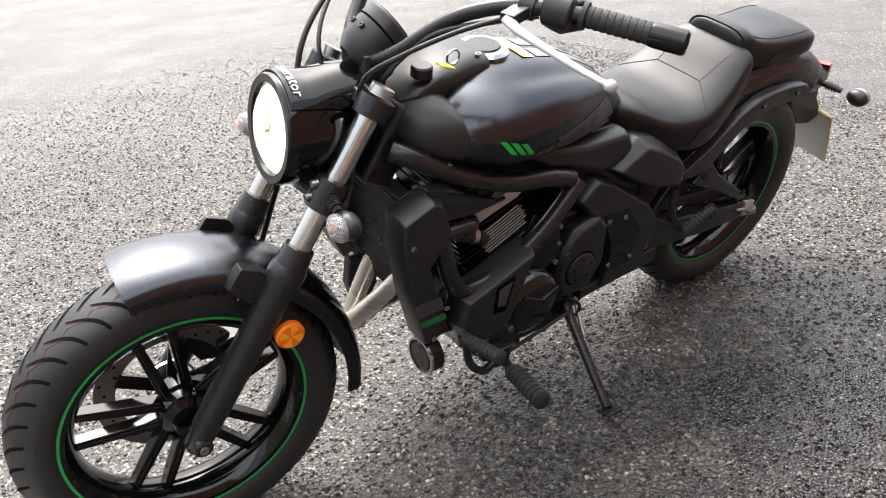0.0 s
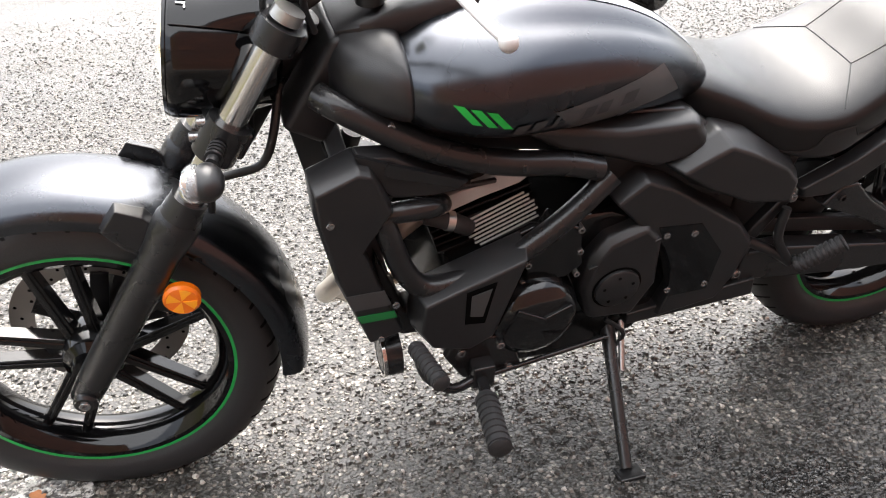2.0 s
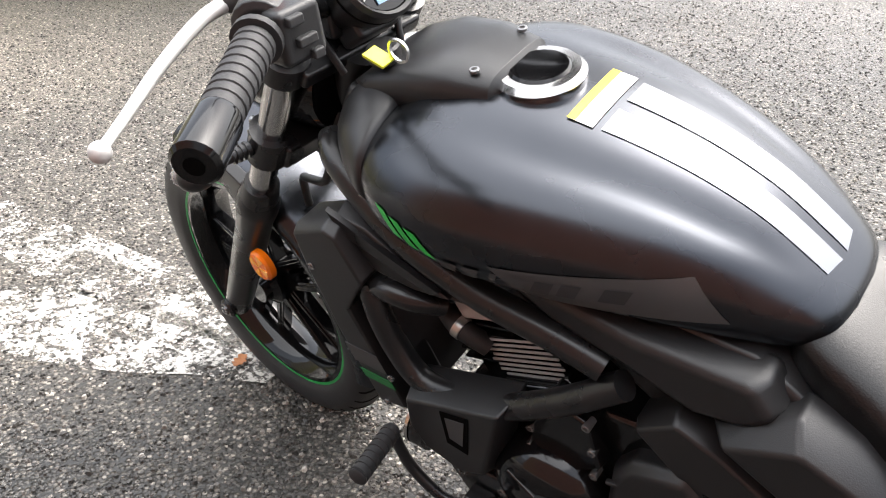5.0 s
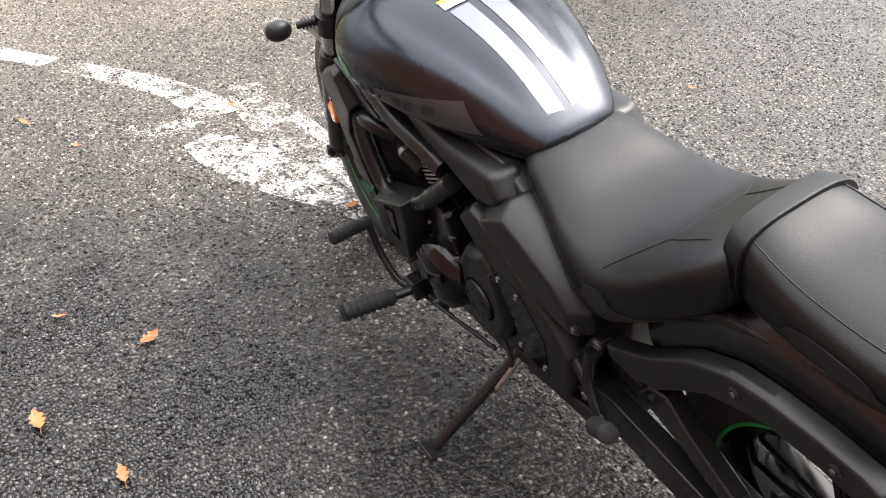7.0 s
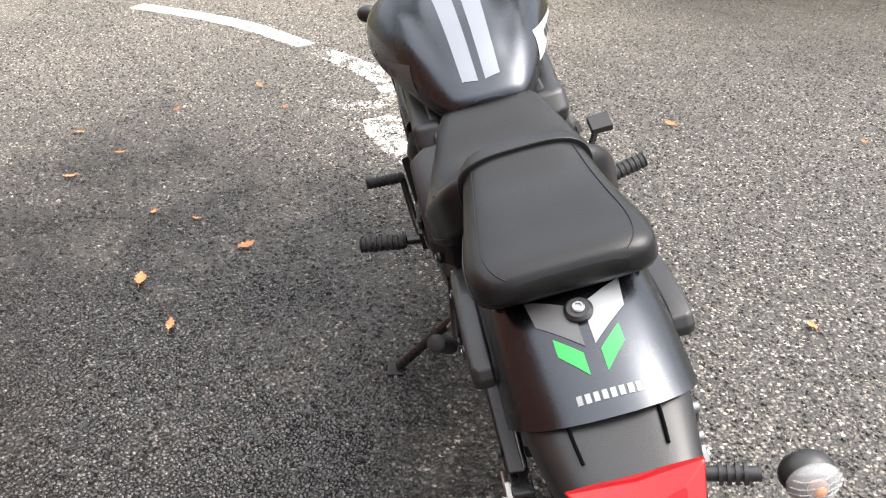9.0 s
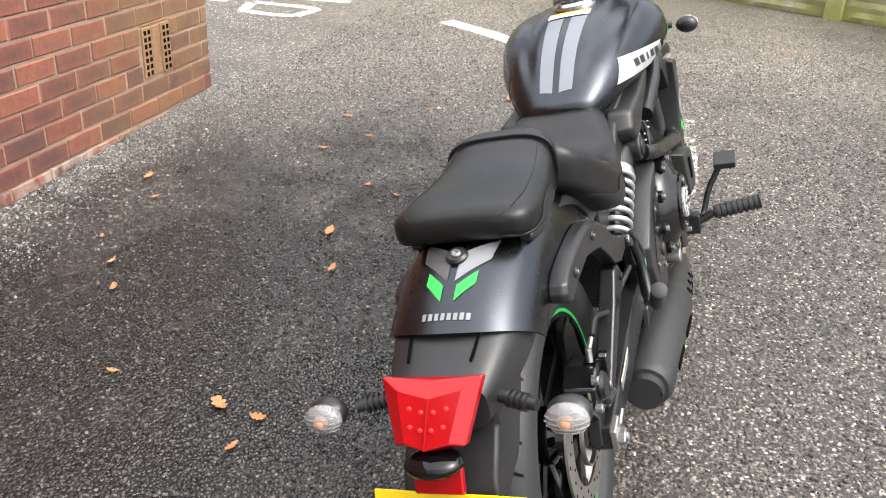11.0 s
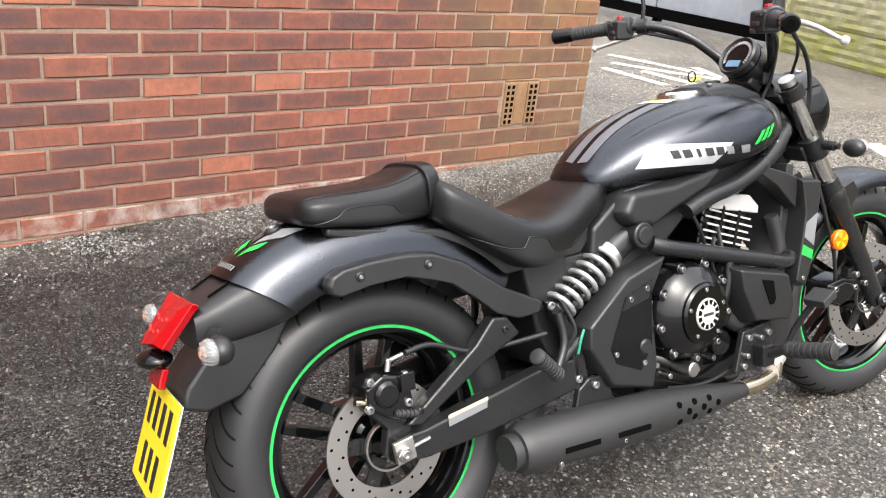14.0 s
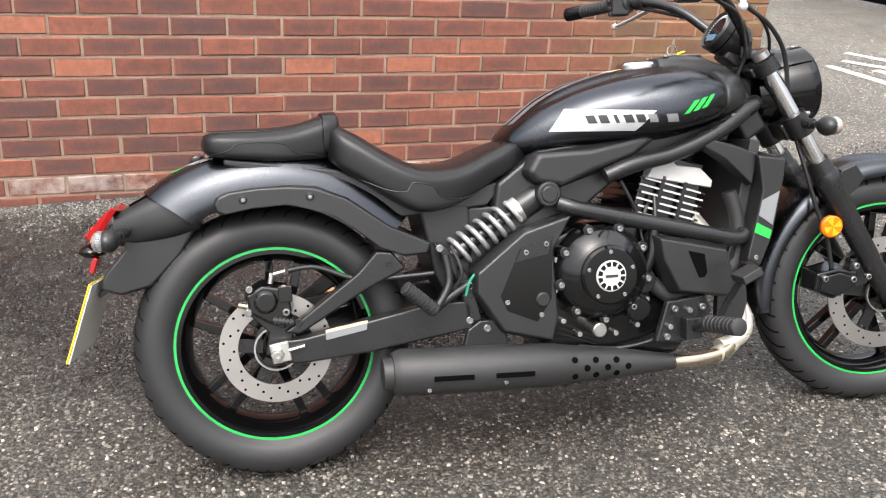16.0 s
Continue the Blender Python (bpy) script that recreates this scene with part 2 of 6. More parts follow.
def brick_material():
    m, nt, b = node_mat("red_brick")
    info = nt.nodes.new("ShaderNodeObjectInfo")
    geo = nt.nodes.new("ShaderNodeNewGeometry")
    pos = geo.outputs["Position"]
    rnd = math_node(nt, "FRACT", math_node(nt, "ADD", info.outputs["Random"], geo.outputs["Random Per Island"]))
    tone = ramp_node(nt, rnd, [(0.0, (0.125, 0.055, 0.044)), (0.3, (0.165, 0.064, 0.047)), (0.65, (0.205, 0.075, 0.05)), (0.9, (0.25, 0.092, 0.058)), (1.0, (0.36, 0.14, 0.085))])
    n = noise_node(nt, pos, 28, 6, 0.65)
    tone = mix_node(nt, 0.55, tone, ramp_node(nt, n, [(0.25, (0.5, 0.45, 0.45)), (0.75, (1.35, 1.25, 1.2))]), "MULTIPLY")
    # dark fired heart inside each face
    tc = nt.nodes.new("ShaderNodeTexCoord")
    so = nt.nodes.new("ShaderNodeSeparateXYZ")
    nt.links.new(tc.outputs["Object"], so.inputs[0])
    ax = math_node(nt, "POWER", math_node(nt, "ABSOLUTE", math_node(nt, "DIVIDE", so.outputs[0], 0.095)), 4.0)
    az = math_node(nt, "POWER", math_node(nt, "ABSOLUTE", math_node(nt, "DIVIDE", so.outputs[2], 0.026)), 2.0)
    heart = math_node(nt, "SUBTRACT", 1.0, math_node(nt, "ADD", ax, az), True)
    heart = math_node(nt, "MULTIPLY", heart, ramp_node(nt, math_node(nt, "ADD", math_node(nt, "MULTIPLY", rnd, 0.5), math_node(nt, "MULTIPLY", noise_node(nt, pos, 9, 3), 0.6)), [(0.4, (0.85, 0.85, 0.85)), (0.8, (0.0, 0.0, 0.0))]))
    tone = mix_node(nt, heart, tone, (0.085, 0.045, 0.042))
    sp = nt.nodes.new("ShaderNodeSeparateXYZ")
    nt.links.new(pos, sp.inputs[0])
    # salt bloom on the lowest course and green film near the corner
    level = math_node(nt, "ADD", sp.outputs[2], math_node(nt, "MULTIPLY", sp.outputs[0], 0.0392))
    low = math_node(nt, "MULTIPLY", math_node(nt, "LESS_THAN", level, 0.03), math_node(nt, "GREATER_THAN", level, -0.052))
    bloom = math_node(nt, "MULTIPLY", low, ramp_node(nt, noise_node(nt, pos, 11, 5), [(0.4, (0, 0, 0)), (0.62, (0.75, 0.75, 0.75))]))
    tone = mix_node(nt, bloom, tone, (0.42, 0.35, 0.31))
    far = nt.nodes.new("ShaderNodeMapRange")
    far.inputs["From Min"].default_value, far.inputs["From Max"].default_value = 1.3, 2.3
    nt.links.new(sp.outputs[0], far.inputs["Value"])
    moss = math_node(nt, "MULTIPLY", far.outputs[0], ramp_node(nt, noise_node(nt, pos, 4, 6), [(0.35, (0.1, 0.1, 0.1)), (0.65, (0.75, 0.75, 0.75))]))
    tone = mix_node(nt, moss, tone, (0.2, 0.13, 0.055))
    nt.links.new(tone, b.inputs["Base Color"])
    b.inputs["Roughness"].default_value = 0.8
    h = math_node(nt, "ADD", noise_node(nt, pos, 160, 4), math_node(nt, "MULTIPLY", n, 2.0))
    nt.links.new(bump_node(nt, h, 0.5, 0.004), b.inputs["Normal"])
    return m


def simple_ground(name, a, c, scale, rough=0.9, dist=0.004):
    m, nt, b = node_mat(name)
    geo = nt.nodes.new("ShaderNodeNewGeometry")
    n = noise_node(nt, geo.outputs["Position"], scale, 8, 0.7)
    n2 = noise_node(nt, geo.outputs["Position"], scale * 0.08, 5, 0.6)
    col = ramp_node(nt, n, [(0.3, a), (0.7, c)])
    col = mix_node(nt, 0.5, col, ramp_node(nt, n2, [(0.3, (0.6, 0.6, 0.6)), (0.7, (1.3, 1.3, 1.3))]), "MULTIPLY")
    nt.links.new(col, b.inputs["Base Color"])
    b.inputs["Roughness"].default_value = rough
    nt.links.new(bump_node(nt, n, 0.6, dist), b.inputs["Normal"])
    return m


asphalt = asphalt_material()
road_paint = worn_paint_material(0.40)
arrow_paint = worn_paint_material(0.47)
faded_paint = worn_paint_material(0.5)
brick_mat = brick_material()
mortar = simple_ground("pink_mortar", (0.22, 0.16, 0.118), (0.33, 0.25, 0.19), 120)
airbrick_mat = simple_ground("terracotta_airbrick", (0.22, 0.12, 0.06), (0.34, 0.2, 0.1), 60)
void_mat = mat("dark_void", (0.002, 0.002, 0.002), 0.95, spec=0.05)


def fence_material():
    m, nt, b = node_mat("mossy_concrete")
    geo = nt.nodes.new("ShaderNodeNewGeometry")
    pos = geo.outputs["Position"]
    sp = nt.nodes.new("ShaderNodeSeparateXYZ")
    nt.links.new(pos, sp.inputs[0])
    col = ramp_node(nt, noise_node(nt, pos, 14, 7, 0.7), [(0.3, (0.25, 0.225, 0.155)), (0.7, (0.5, 0.465, 0.36))])
    h = math_node(nt, "SUBTRACT", 1.3, math_node(nt, "MULTIPLY", sp.outputs[2], 1.3), True)
    moss = math_node(nt, "MULTIPLY", h, ramp_node(nt, noise_node(nt, pos, 5, 6), [(0.3, (0.2, 0.2, 0.2)), (0.6, (1, 1, 1))]))
    col = mix_node(nt, moss, col, (0.27, 0.27, 0.08))
    nt.links.new(col, b.inputs["Base Color"])
    b.inputs["Roughness"].default_value = 0.9
    nt.links.new(bump_node(nt, noise_node(nt, pos, 40, 6), 0.6, 0.01), b.inputs["Normal"])
    return m


fence_mat = fence_material()
roof_felt = simple_ground("grey_roof_felt", (0.09, 0.09, 0.09), (0.16, 0.16, 0.155), 40)
gate_mat = simple_ground("grey_painted_steel", (0.3, 0.32, 0.36), (0.36, 0.38, 0.42), 8, 0.5, 0.001)
leaf_mat = simple_ground("brown_oak_leaf", (0.32, 0.12, 0.045), (0.5, 0.22, 0.09), 60, 0.7, 0.001)


# shape helpers
class Geo:
    """Vertices and faces of one part."""

    def __init__(self):
        self.v, self.f = [], []

    def add(self, verts, faces):
        n = len(self.v)
        self.v += [tuple(p) for p in verts]
        self.f += [tuple(i + n for i in q) for q in faces]
        return self

    def loft(self, rings, caps=True, closed=False):
        n, m = len(rings[0]), len(rings)
        faces = []
        for a in range(m if closed else m - 1):
            b = (a + 1) % m
            faces += [(a * n + i, a * n + (i + 1) % n, b * n + (i + 1) % n, b * n + i) for i in range(n)]
        if caps and not closed:
            faces += [tuple(range(n))[::-1], tuple((m - 1) * n + i for i in range(n))]
        return self.add([p for r in rings for p in r], faces)

    def tube(self, pts, r, n=14, smooth=0, caps=True, flat=1.0):
        pts = [Vector(p) for p in pts]
        rad = list(r) if isinstance(r, (list, tuple)) else [r] * len(pts)
        if smooth:
            pts, rad = spline(pts, rad, smooth)
        rings, side = [], None
        for i, p in enumerate(pts):
            t = (pts[min(i + 1, len(pts) - 1)] - pts[max(i - 1, 0)]).normalized()
            if side is None:
                side = t.cross(Vector((0, 0, 1)) if abs(t.z) < 0.9 else Vector((0, 1, 0))).normalized()
            side = (side - t * side.dot(t)).normalized()
            up = t.cross(side)
            rings.append([p + rad[i] * (math.cos(a) * side + flat * math.sin(a) * up) for a in [math.tau * k / n for k in range(n)]])
        return self.loft(rings, caps)

    def lathe(self, prof, centre, axis="y", n=48, closed=True, turn=None):
        """Turns (radius, offset) pairs about an axis through centre; closed: the profile is a loop."""
        rings = []
        for k in range(n):
            a = math.tau * k / n
            c, s = math.cos(a), math.sin(a)
            ring = []
            for r, o in prof:
                p = {"y": (r * c, o, r * s), "x": (o, r * c, r * s), "z": (r * c, r * s, o)}[axis]
                p = Vector(p)
                if turn:
                    p = turn @ p
                ring.append(p + Vector(centre))
            rings.append(ring)
        m = len(prof)
        faces = []
        for a in range(n):
            b = (a + 1) % n
            faces += [(a * m + i, a * m + (i + 1) % m, b * m + (i + 1) % m, b * m + i) for i in range(m if closed else m - 1)]
        return self.add([p for r in rings for p in r], faces)

    def disc(self, centre, r, depth, axis="y", n=32, chamfer=0.1, turn=None):
        """A solid round plate, standing from 0 to depth along the axis, with a chamfered rim."""
        k = r * chamfer
        d = depth
        e = k * (1 if d > 0 else -1)
        rings = []
        steps = [(r, 0), (r, d - e), (r - k, d)]
        if 0.0045 < r < 0.0095 and abs(d) < 0.02:
            steps += [(r * 0.55, d), (r * 0.5, d * 0.35)]  # hexagon socket of a small bolt
        for rr, o in steps:
            ring = []
            for i in range(n):
                a = math.tau * i / n
                c, s = rr * math.cos(a), rr * math.sin(a)
                p = Vector({"y": (c, o, s), "x": (o, c, s), "z": (c, s, o)}[axis])
                ring.append((turn @ p if turn else p) + Vector(centre))
            rings.append(ring)
        return self.loft(rings)

    def prism(self, poly, a, b, inset=0.0, plane="xz", mid=None):
        """A plate with the outline poly from offset a to offset b, its far side drawn in by inset."""
        cx, cz = sum(p[0] for p in poly) / len(poly), sum(p[1] for p in poly) / len(poly)

        def ring(o, k):
            out = []
            for x, z in poly:
                d = math.hypot(x - cx, z - cz) or 1
                f = max(0, 1 - k / d)
                x2, z2 = cx + (x - cx) * f, cz + (z - cz) * f
                out.append({"xz": (x2, o, z2), "xy": (x2, z2, o), "yz": (o, x2, z2)}[plane])
            return out
        rings = [ring(a, 0)]
        if mid is not None:
            rings.append(ring(a + (b - a) * mid, 0))
        rings.append(ring(b, inset))
        return self.loft(rings)

    def box(self, c, s, turn=None):
        c = Vector(c)
        v = [Vector((x * s[0] / 2, y * s[1] / 2, z * s[2] / 2)) for x in (-1, 1) for y in (-1, 1) for z in (-1, 1)]
        v = [(turn @ p if turn else p) + c for p in v]
        return self.add(v, [(0, 1, 3, 2), (4, 6, 7, 5), (0, 4, 5, 1), (2, 3, 7, 6), (0, 2, 6, 4), (1, 5, 7, 3)])

    def bar(self, a, b, w, h, up=(0, 1, 0), taper=1.0):
        """A square bar from a to b, w wide across up and h thick along it."""
        a, b, up = Vector(a), Vector(b), Vector(up)
        t = (b - a).normalized()
        side = t.cross(up).normalized()
        up = side.cross(t)
        rings = []
        for p, k in ((a, 1.0), (b, taper)):
            rings.append([p + side * (x * w * k / 2) + up * (y * h * k / 2) for x, y in ((-1, -1), (1, -1), (1, 1), (-1, 1))])
        return self.loft(rings)

    def ball(self, c, r, n=20, turn=None):
        r = Vector((r, r, r)) if isinstance(r, (int, float)) else Vector(r)
        rings = []
        for j in range(1, 10):
            b = math.pi * j / 10
            ring = []
            for i in range(n):
                a = math.tau * i / n
                p = Vector((r.x * math.cos(b), r.y * math.sin(b) * math.cos(a), r.z * math.sin(b) * math.sin(a)))
                ring.append((turn @ p if turn else p) + Vector(c))
            rings.append(ring)
        return self.loft(rings)

    def flip(self):
        """The mirror image on the machine's other side."""
        g = Geo()
        g.v = [(x, -y, z) for x, y, z in self.v]
        g.f = list(self.f)
        return g


def ribbed(p0, p1, lo, hi, n, ends=0.04):
    """One rubber sleeve with n raised ribs."""
    p0, p1 = Vector(p0), Vector(p1)
    pts, rad = [p0, p0 + (p1 - p0) * ends], [lo * 0.9, lo]
    for k in range(n):
        for q, r in ((0.12, lo), (0.2, hi), (0.75, hi), (0.83, lo)):
            pts.append(p0 + (p1 - p0) * (ends + (1 - 2 * ends) * (k + q) / n))
            rad.append(r)
    return Geo().tube(pts + [p1 - (p1 - p0) * ends * 0.5, p1], rad + [hi, lo * 0.92], 18)


def spline(pts, rad, steps):
    """A smooth line through the points, with radii to match."""
    out, rr = [], []
    for i in range(len(pts) - 1):
        p0, p1, p2, p3 = pts[max(i - 1, 0)], pts[i], pts[i + 1], pts[min(i + 2, len(pts) - 1)]
        for k in range(steps):
            t = k / steps
            out.append(0.5 * ((2 * p1) + (p2 - p0) * t + (2 * p0 - 5 * p1 + 4 * p2 - p3) * t * t + (3 * p1 - p0 - 3 * p2 + p3) * t ** 3))
            rr.append(rad[i] * (1 - t) + rad[i + 1] * t)
    return out + [pts[-1]], rr + [rad[-1]]


def mesh_of(name, geo, material, sharp=38):
    me = bpy.data.meshes.new(name)
    me.from_pydata([tuple(p) for p in geo.v], [], geo.f)
    bm = bmesh.new()
    bm.from_mesh(me)
    bmesh.ops.recalc_face_normals(bm, faces=bm.faces)
    bm.to_mesh(me)
    bm.free()
    me.materials.append(material)
    me.polygons.foreach_set("use_smooth", [True] * len(me.polygons))
    me.set_sharp_from_angle(angle=radians(sharp))
    return me


TOP, LOW = Vector((1.205, 0, 0.925)), Vector((1.582, 0, 0.310))
FD = (LOW - TOP).normalized()
PIVOT = TOP + Vector((-FD.z, 0, FD.x)) * -0.03
# the front end stands turned a little to its right about the steering head
STEERED = Matrix.Translation(PIVOT) @ Matrix.Rotation(radians(7.5), 4, FD) @ Matrix.Translation(-PIVOT)
turned = [None]


def part(name, geo, material, parent=None, label="", bevel=0.0, sharp=38):
    if turned[0]:
        geo.v = [tuple(turned[0] @ Vector(p)) for p in geo.v]
    ob = new(name, mesh_of(name, geo, material, sharp))
    if parent:
        ob.parent = parent
    if bevel:
        b = ob.modifiers.new("bevel", "BEVEL")
        b.width, b.segments, b.limit_method, b.angle_limit = bevel, 2, "ANGLE", radians(30)
        b.harden_normals = True
    if label:
        ob["label"] = label
    return ob


def both(name, geo, material, parent, label="", bevel=0.0, sharp=38):
    """The same part on both sides of the machine."""
    return part(name, geo, material, parent, label, bevel, sharp), part(name, geo.flip(), material, parent, label, bevel, sharp)


# ground and walls
FALL = [(-60, 0.13), (-3.0, 0.12), (-1.4, 0.07), (-0.8, 0.035), (-0.25, 0.0), (0.5, 0.0), (1.0, -0.006), (1.6, -0.04), (2.4, -0.068), (60, -0.075)]


def ground_z(x, y):
    """Height of the road: it falls gently towards the house and levels out up the street."""
    k = min(1.0, max(0.0, (4.2 - x) / 1.6))
    for (y0, z0), (y1, z1) in zip(FALL, FALL[1:]):
        if y0 <= y <= y1:
            return k * k * (3 - 2 * k) * (z0 + (z1 - z0) * (y - y0) / (y1 - y0))
    return 0.0


def axis_steps():
    """Wide steps far off, narrow ones round the parked machine."""
    return [-60 + 4 * i for i in range(14)] + [-4 + 0.1 * i for i in range(91)] + [8 + 4 * i for i in range(14)]


g = Geo()
xs = axis_steps()
n = len(xs)
g.add([(x, y, ground_z(x, y)) for y in xs for x in xs], [(j * n + i, j * n + i + 1, (j + 1) * n + i + 1, (j + 1) * n + i) for j in range(n - 1) for i in range(n - 1)])
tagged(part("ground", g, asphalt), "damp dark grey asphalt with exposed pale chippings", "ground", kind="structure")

# the house stands level while the road falls past it, so its courses run slightly down against the ground
COURSE, MODULE = 0.0852, 0.2358
wall_m = Matrix.Translation((2.655, 2.457, -0.16)) @ Matrix.Rotation(math.atan(0.105), 4, "Z") @ Matrix.Rotation(math.atan(0.0395), 4, "Y")


def house_wall(name, centre, size, label):
    ob = part(name, Geo().box(centre, size), mortar)
    ob.matrix_world = wall_m
    return tagged(ob, label, "wall", kind="structure")


wall = house_wall("wall_south", (-4.0, 0.144, 0.9), (7.985, 0.29, 2.8), "red brick house wall in stretcher bond with pale pinkish mortar")
wall_side = house_wall("wall_east", (-0.14, 2.4, 0.9), (0.29, 4.2, 2.8), "red brick gable wall of the house round the corner")
house_wall("wall_north", (-4.0, 4.65, 0.9), (7.985, 0.29, 2.8), "plain rendered rear wall of the house")
house_wall("wall_west", (-7.85, 2.4, 0.9), (0.29, 4.2, 2.8), "plain rendered far side wall of the house")
# roof and wall tops are unseen; kept low to let skylight reach the machine
roof = part("roof_house", Geo().box((-4.0, 2.4, 2.365), (8.0, 4.82, 0.12)), roof_felt, bevel=0.01)
roof.matrix_world = wall_m
tagged(roof, "flat roof of grey mineral felt on the brick house", "roof", kind="structure")


# the motorcycle: x ahead from the rear axle, y to its left, z up in its own upright plane
bike = new("motorcycle")
bike.rotation_euler = (radians(-LEAN), 0, 0)
tagged(bike, "matte black cruiser motorcycle leaning on its side stand", "motorcycle")
AX_F, AX_R, AX_Z = 1.582, 0.005, 0.310


def arc_strip(cx, cz, prof, a0, a1, n, rim=None):
    """Rings of a mudguard: a section of (radius, y) swept about an axle from a0 to a1 degrees."""
    rings = []
    for k in range(n + 1):
        a = radians(a0 + (a1 - a0) * k / n)
        rings.append([(cx + r * math.cos(a), y, cz + r * math.sin(a)) for r, y in prof])
    return rings


def wheel(name, x, tyre_prof, bead, half, groove_half, tyre_half, spokes, disc_r, disc_y, label, red=False, tread_width=0.0026):
    c = (x, 0, AX_Z)
    rim_prof = [(bead + 0.012, half), (bead + 0.012, half - 0.006), (bead - 0.004, half - 0.012), (bead - 0.018, half * 0.55), (bead - 0.022, 0),
                (bead - 0.018, -half * 0.55), (bead - 0.004, -half + 0.012), (bead + 0.012, -half + 0.006), (bead + 0.012, -half),
                (bead - 0.008, -half), (bead - 0.022, -half * 0.72), (bead - 0.03, -0.3 * half), (bead - 0.03, 0.3 * half), (bead - 0.022, half * 0.72), (bead - 0.008, half)]
    rim = part(name, Geo().lathe(rim_prof, c, n=96), gloss, bike, label)
    prof = tyre_prof + [(r, -y) for r, y in tyre_prof[-2::-1]]
    part("tyre", Geo().lathe(prof, c, n=120, closed=False), rubber, rim, "black rubber tyre with a chevron tread", sharp=60)
    for s in (1, -1):
        part("rim_stripe", Geo().lathe([(bead + 0.0015, s * (half + 0.0008)), (bead + 0.0105, s * (half + 0.0008)), (bead + 0.0105, s * half), (bead + 0.0015, s * half)], c, n=96), rim_green, rim, "green pinstripe")
    part("hub", Geo().lathe([(0.0, 0.06), (0.03, 0.06), (0.034, 0.045), (0.048, 0.035), (0.052, 0.02), (0.052, -0.02), (0.048, -0.035), (0.034, -0.045), (0.03, -0.06), (0, -0.06)], c, n=40, closed=False), gloss, rim)
    for k in range(spokes):
        for d in (-1, 1):
            a = math.tau * (k + 0.12) / spokes
            u, w = Vector((math.cos(a), 0, math.sin(a))), Vector((-math.sin(a), 0, math.cos(a)))
            p0 = Vector(c) + u * 0.045 + w * d * 0.02
            p1 = Vector(c) + u * (bead - 0.026) + w * d * 0.034
            sg = Geo().bar(p0, p1, 0.022, 0.03, taper=0.8)
            sg.bar(p0 + Vector((0, 0.0155, 0)), p1 + Vector((0, 0.0125, 0)), 0.008, 0.004)
            part("spoke", sg, gloss, rim, bevel=0.0055)
    r0 = disc_r - 0.041
    t = 0.0022
    dg = Geo().lathe([(r0, disc_y - t), (disc_r, disc_y - t), (disc_r, disc_y + t), (r0, disc_y + t)], c, n=96)
    disc = part("brake_disc", dg, disc_steel, rim, "drilled steel brake disc")
    hg = Geo()
    for k in range(36):
        a = math.tau * k / 36
        rr = r0 + (0.009, 0.0205, 0.032)[k % 3]
        for s in (1, -1):
            hg.disc((x + rr * math.cos(a), disc_y + s * t, AX_Z + rr * math.sin(a)), 0.0032, s * 0.0006, n=8)
    tagged(part("drilled_holes", hg, void_mat, rim), kind="stuff")
    carrier = Geo()
    for k in range(5):
        a = math.tau * (k + 0.4) / 5
        u = Vector((math.cos(a), 0, math.sin(a)))
        p = Vector((x, disc_y * 0.9, AX_Z))
        carrier.bar(p + u * 0.03, p + u * (r0 + 0.004), 0.03, 0.006)
        carrier.disc(p + u * (r0 - 0.004) + Vector((0, -0.003, 0)), 0.008, -0.005, n=12)
    part("disc_carrier", carrier, satin, rim)
    part("abs_ring", Geo().lathe([(0.046, disc_y - 0.004), (0.05, disc_y - 0.004), (0.05, disc_y - 0.012), (0.046, disc_y - 0.012)], c, n=60), steel, rim)
    # tread
    gg = Geo()
    teeth = 40
    for k in range(teeth):
        for s in (1, -1):
            a0 = math.tau * (k + (0.5 if s > 0 else 0)) / teeth
            pts = []
            for j in range(21):
                q = j / 20
                y = (0.06 + 0.88 * q) * groove_half
                r = prof_radius(tyre_prof, y) + 0.0012
                pts.append((a0 + 0.24 * q - 0.05 * q * q * q, y * s, r, tread_width * (0.6 + 0.8 * math.sin(math.pi * (0.05 + 0.85 * q)))))
            verts, faces = [], []
            for a, y, r, w in pts:
                for e in (-1, 1):
                    b = a + e * w / r
                    verts.append((x + r * math.cos(b), y, AX_Z + r * math.sin(b)))
            faces = [(2 * j, 2 * j + 1, 2 * j + 3, 2 * j + 2) for j in range(20)]
            gg.add(verts, faces)
    tagged(part("tread_pattern", gg, groove, rim), kind="stuff")
    if red:
        rl = Geo()
        for k in range(teeth * 2):
            a0, a1 = math.tau * k / teeth / 2, math.tau * (k + 1) / teeth / 2
            y0, y1 = (0.016, 0.026) if k % 2 else (0.026, 0.016)
            verts = []
            for a, y in ((a0, y0), (a1, y1)):
                r = prof_radius(tyre_prof, y) + 0.0009
                for e in (-0.0012, 0.0012):
                    verts.append((x + r * math.cos(a), y + e, AX_Z + r * math.sin(a)))
            rl.add(verts, [(0, 1, 3, 2)])
        tagged(part("moulding_line", rl, red_line, rim, "thin red zigzag line moulded in the tread"), kind="stuff")
    return rim


def prof_radius(prof, y):
    pr = sorted((abs(o), r) for r, o in prof[len(prof) // 3:])
    for (o0, r0), (o1, r1) in zip(pr, pr[1:]):
        if o0 <= y <= o1:
            return r0 + (r1 - r0) * (y - o0) / max(o1 - o0, 1e-6)
    return pr[-1][1]


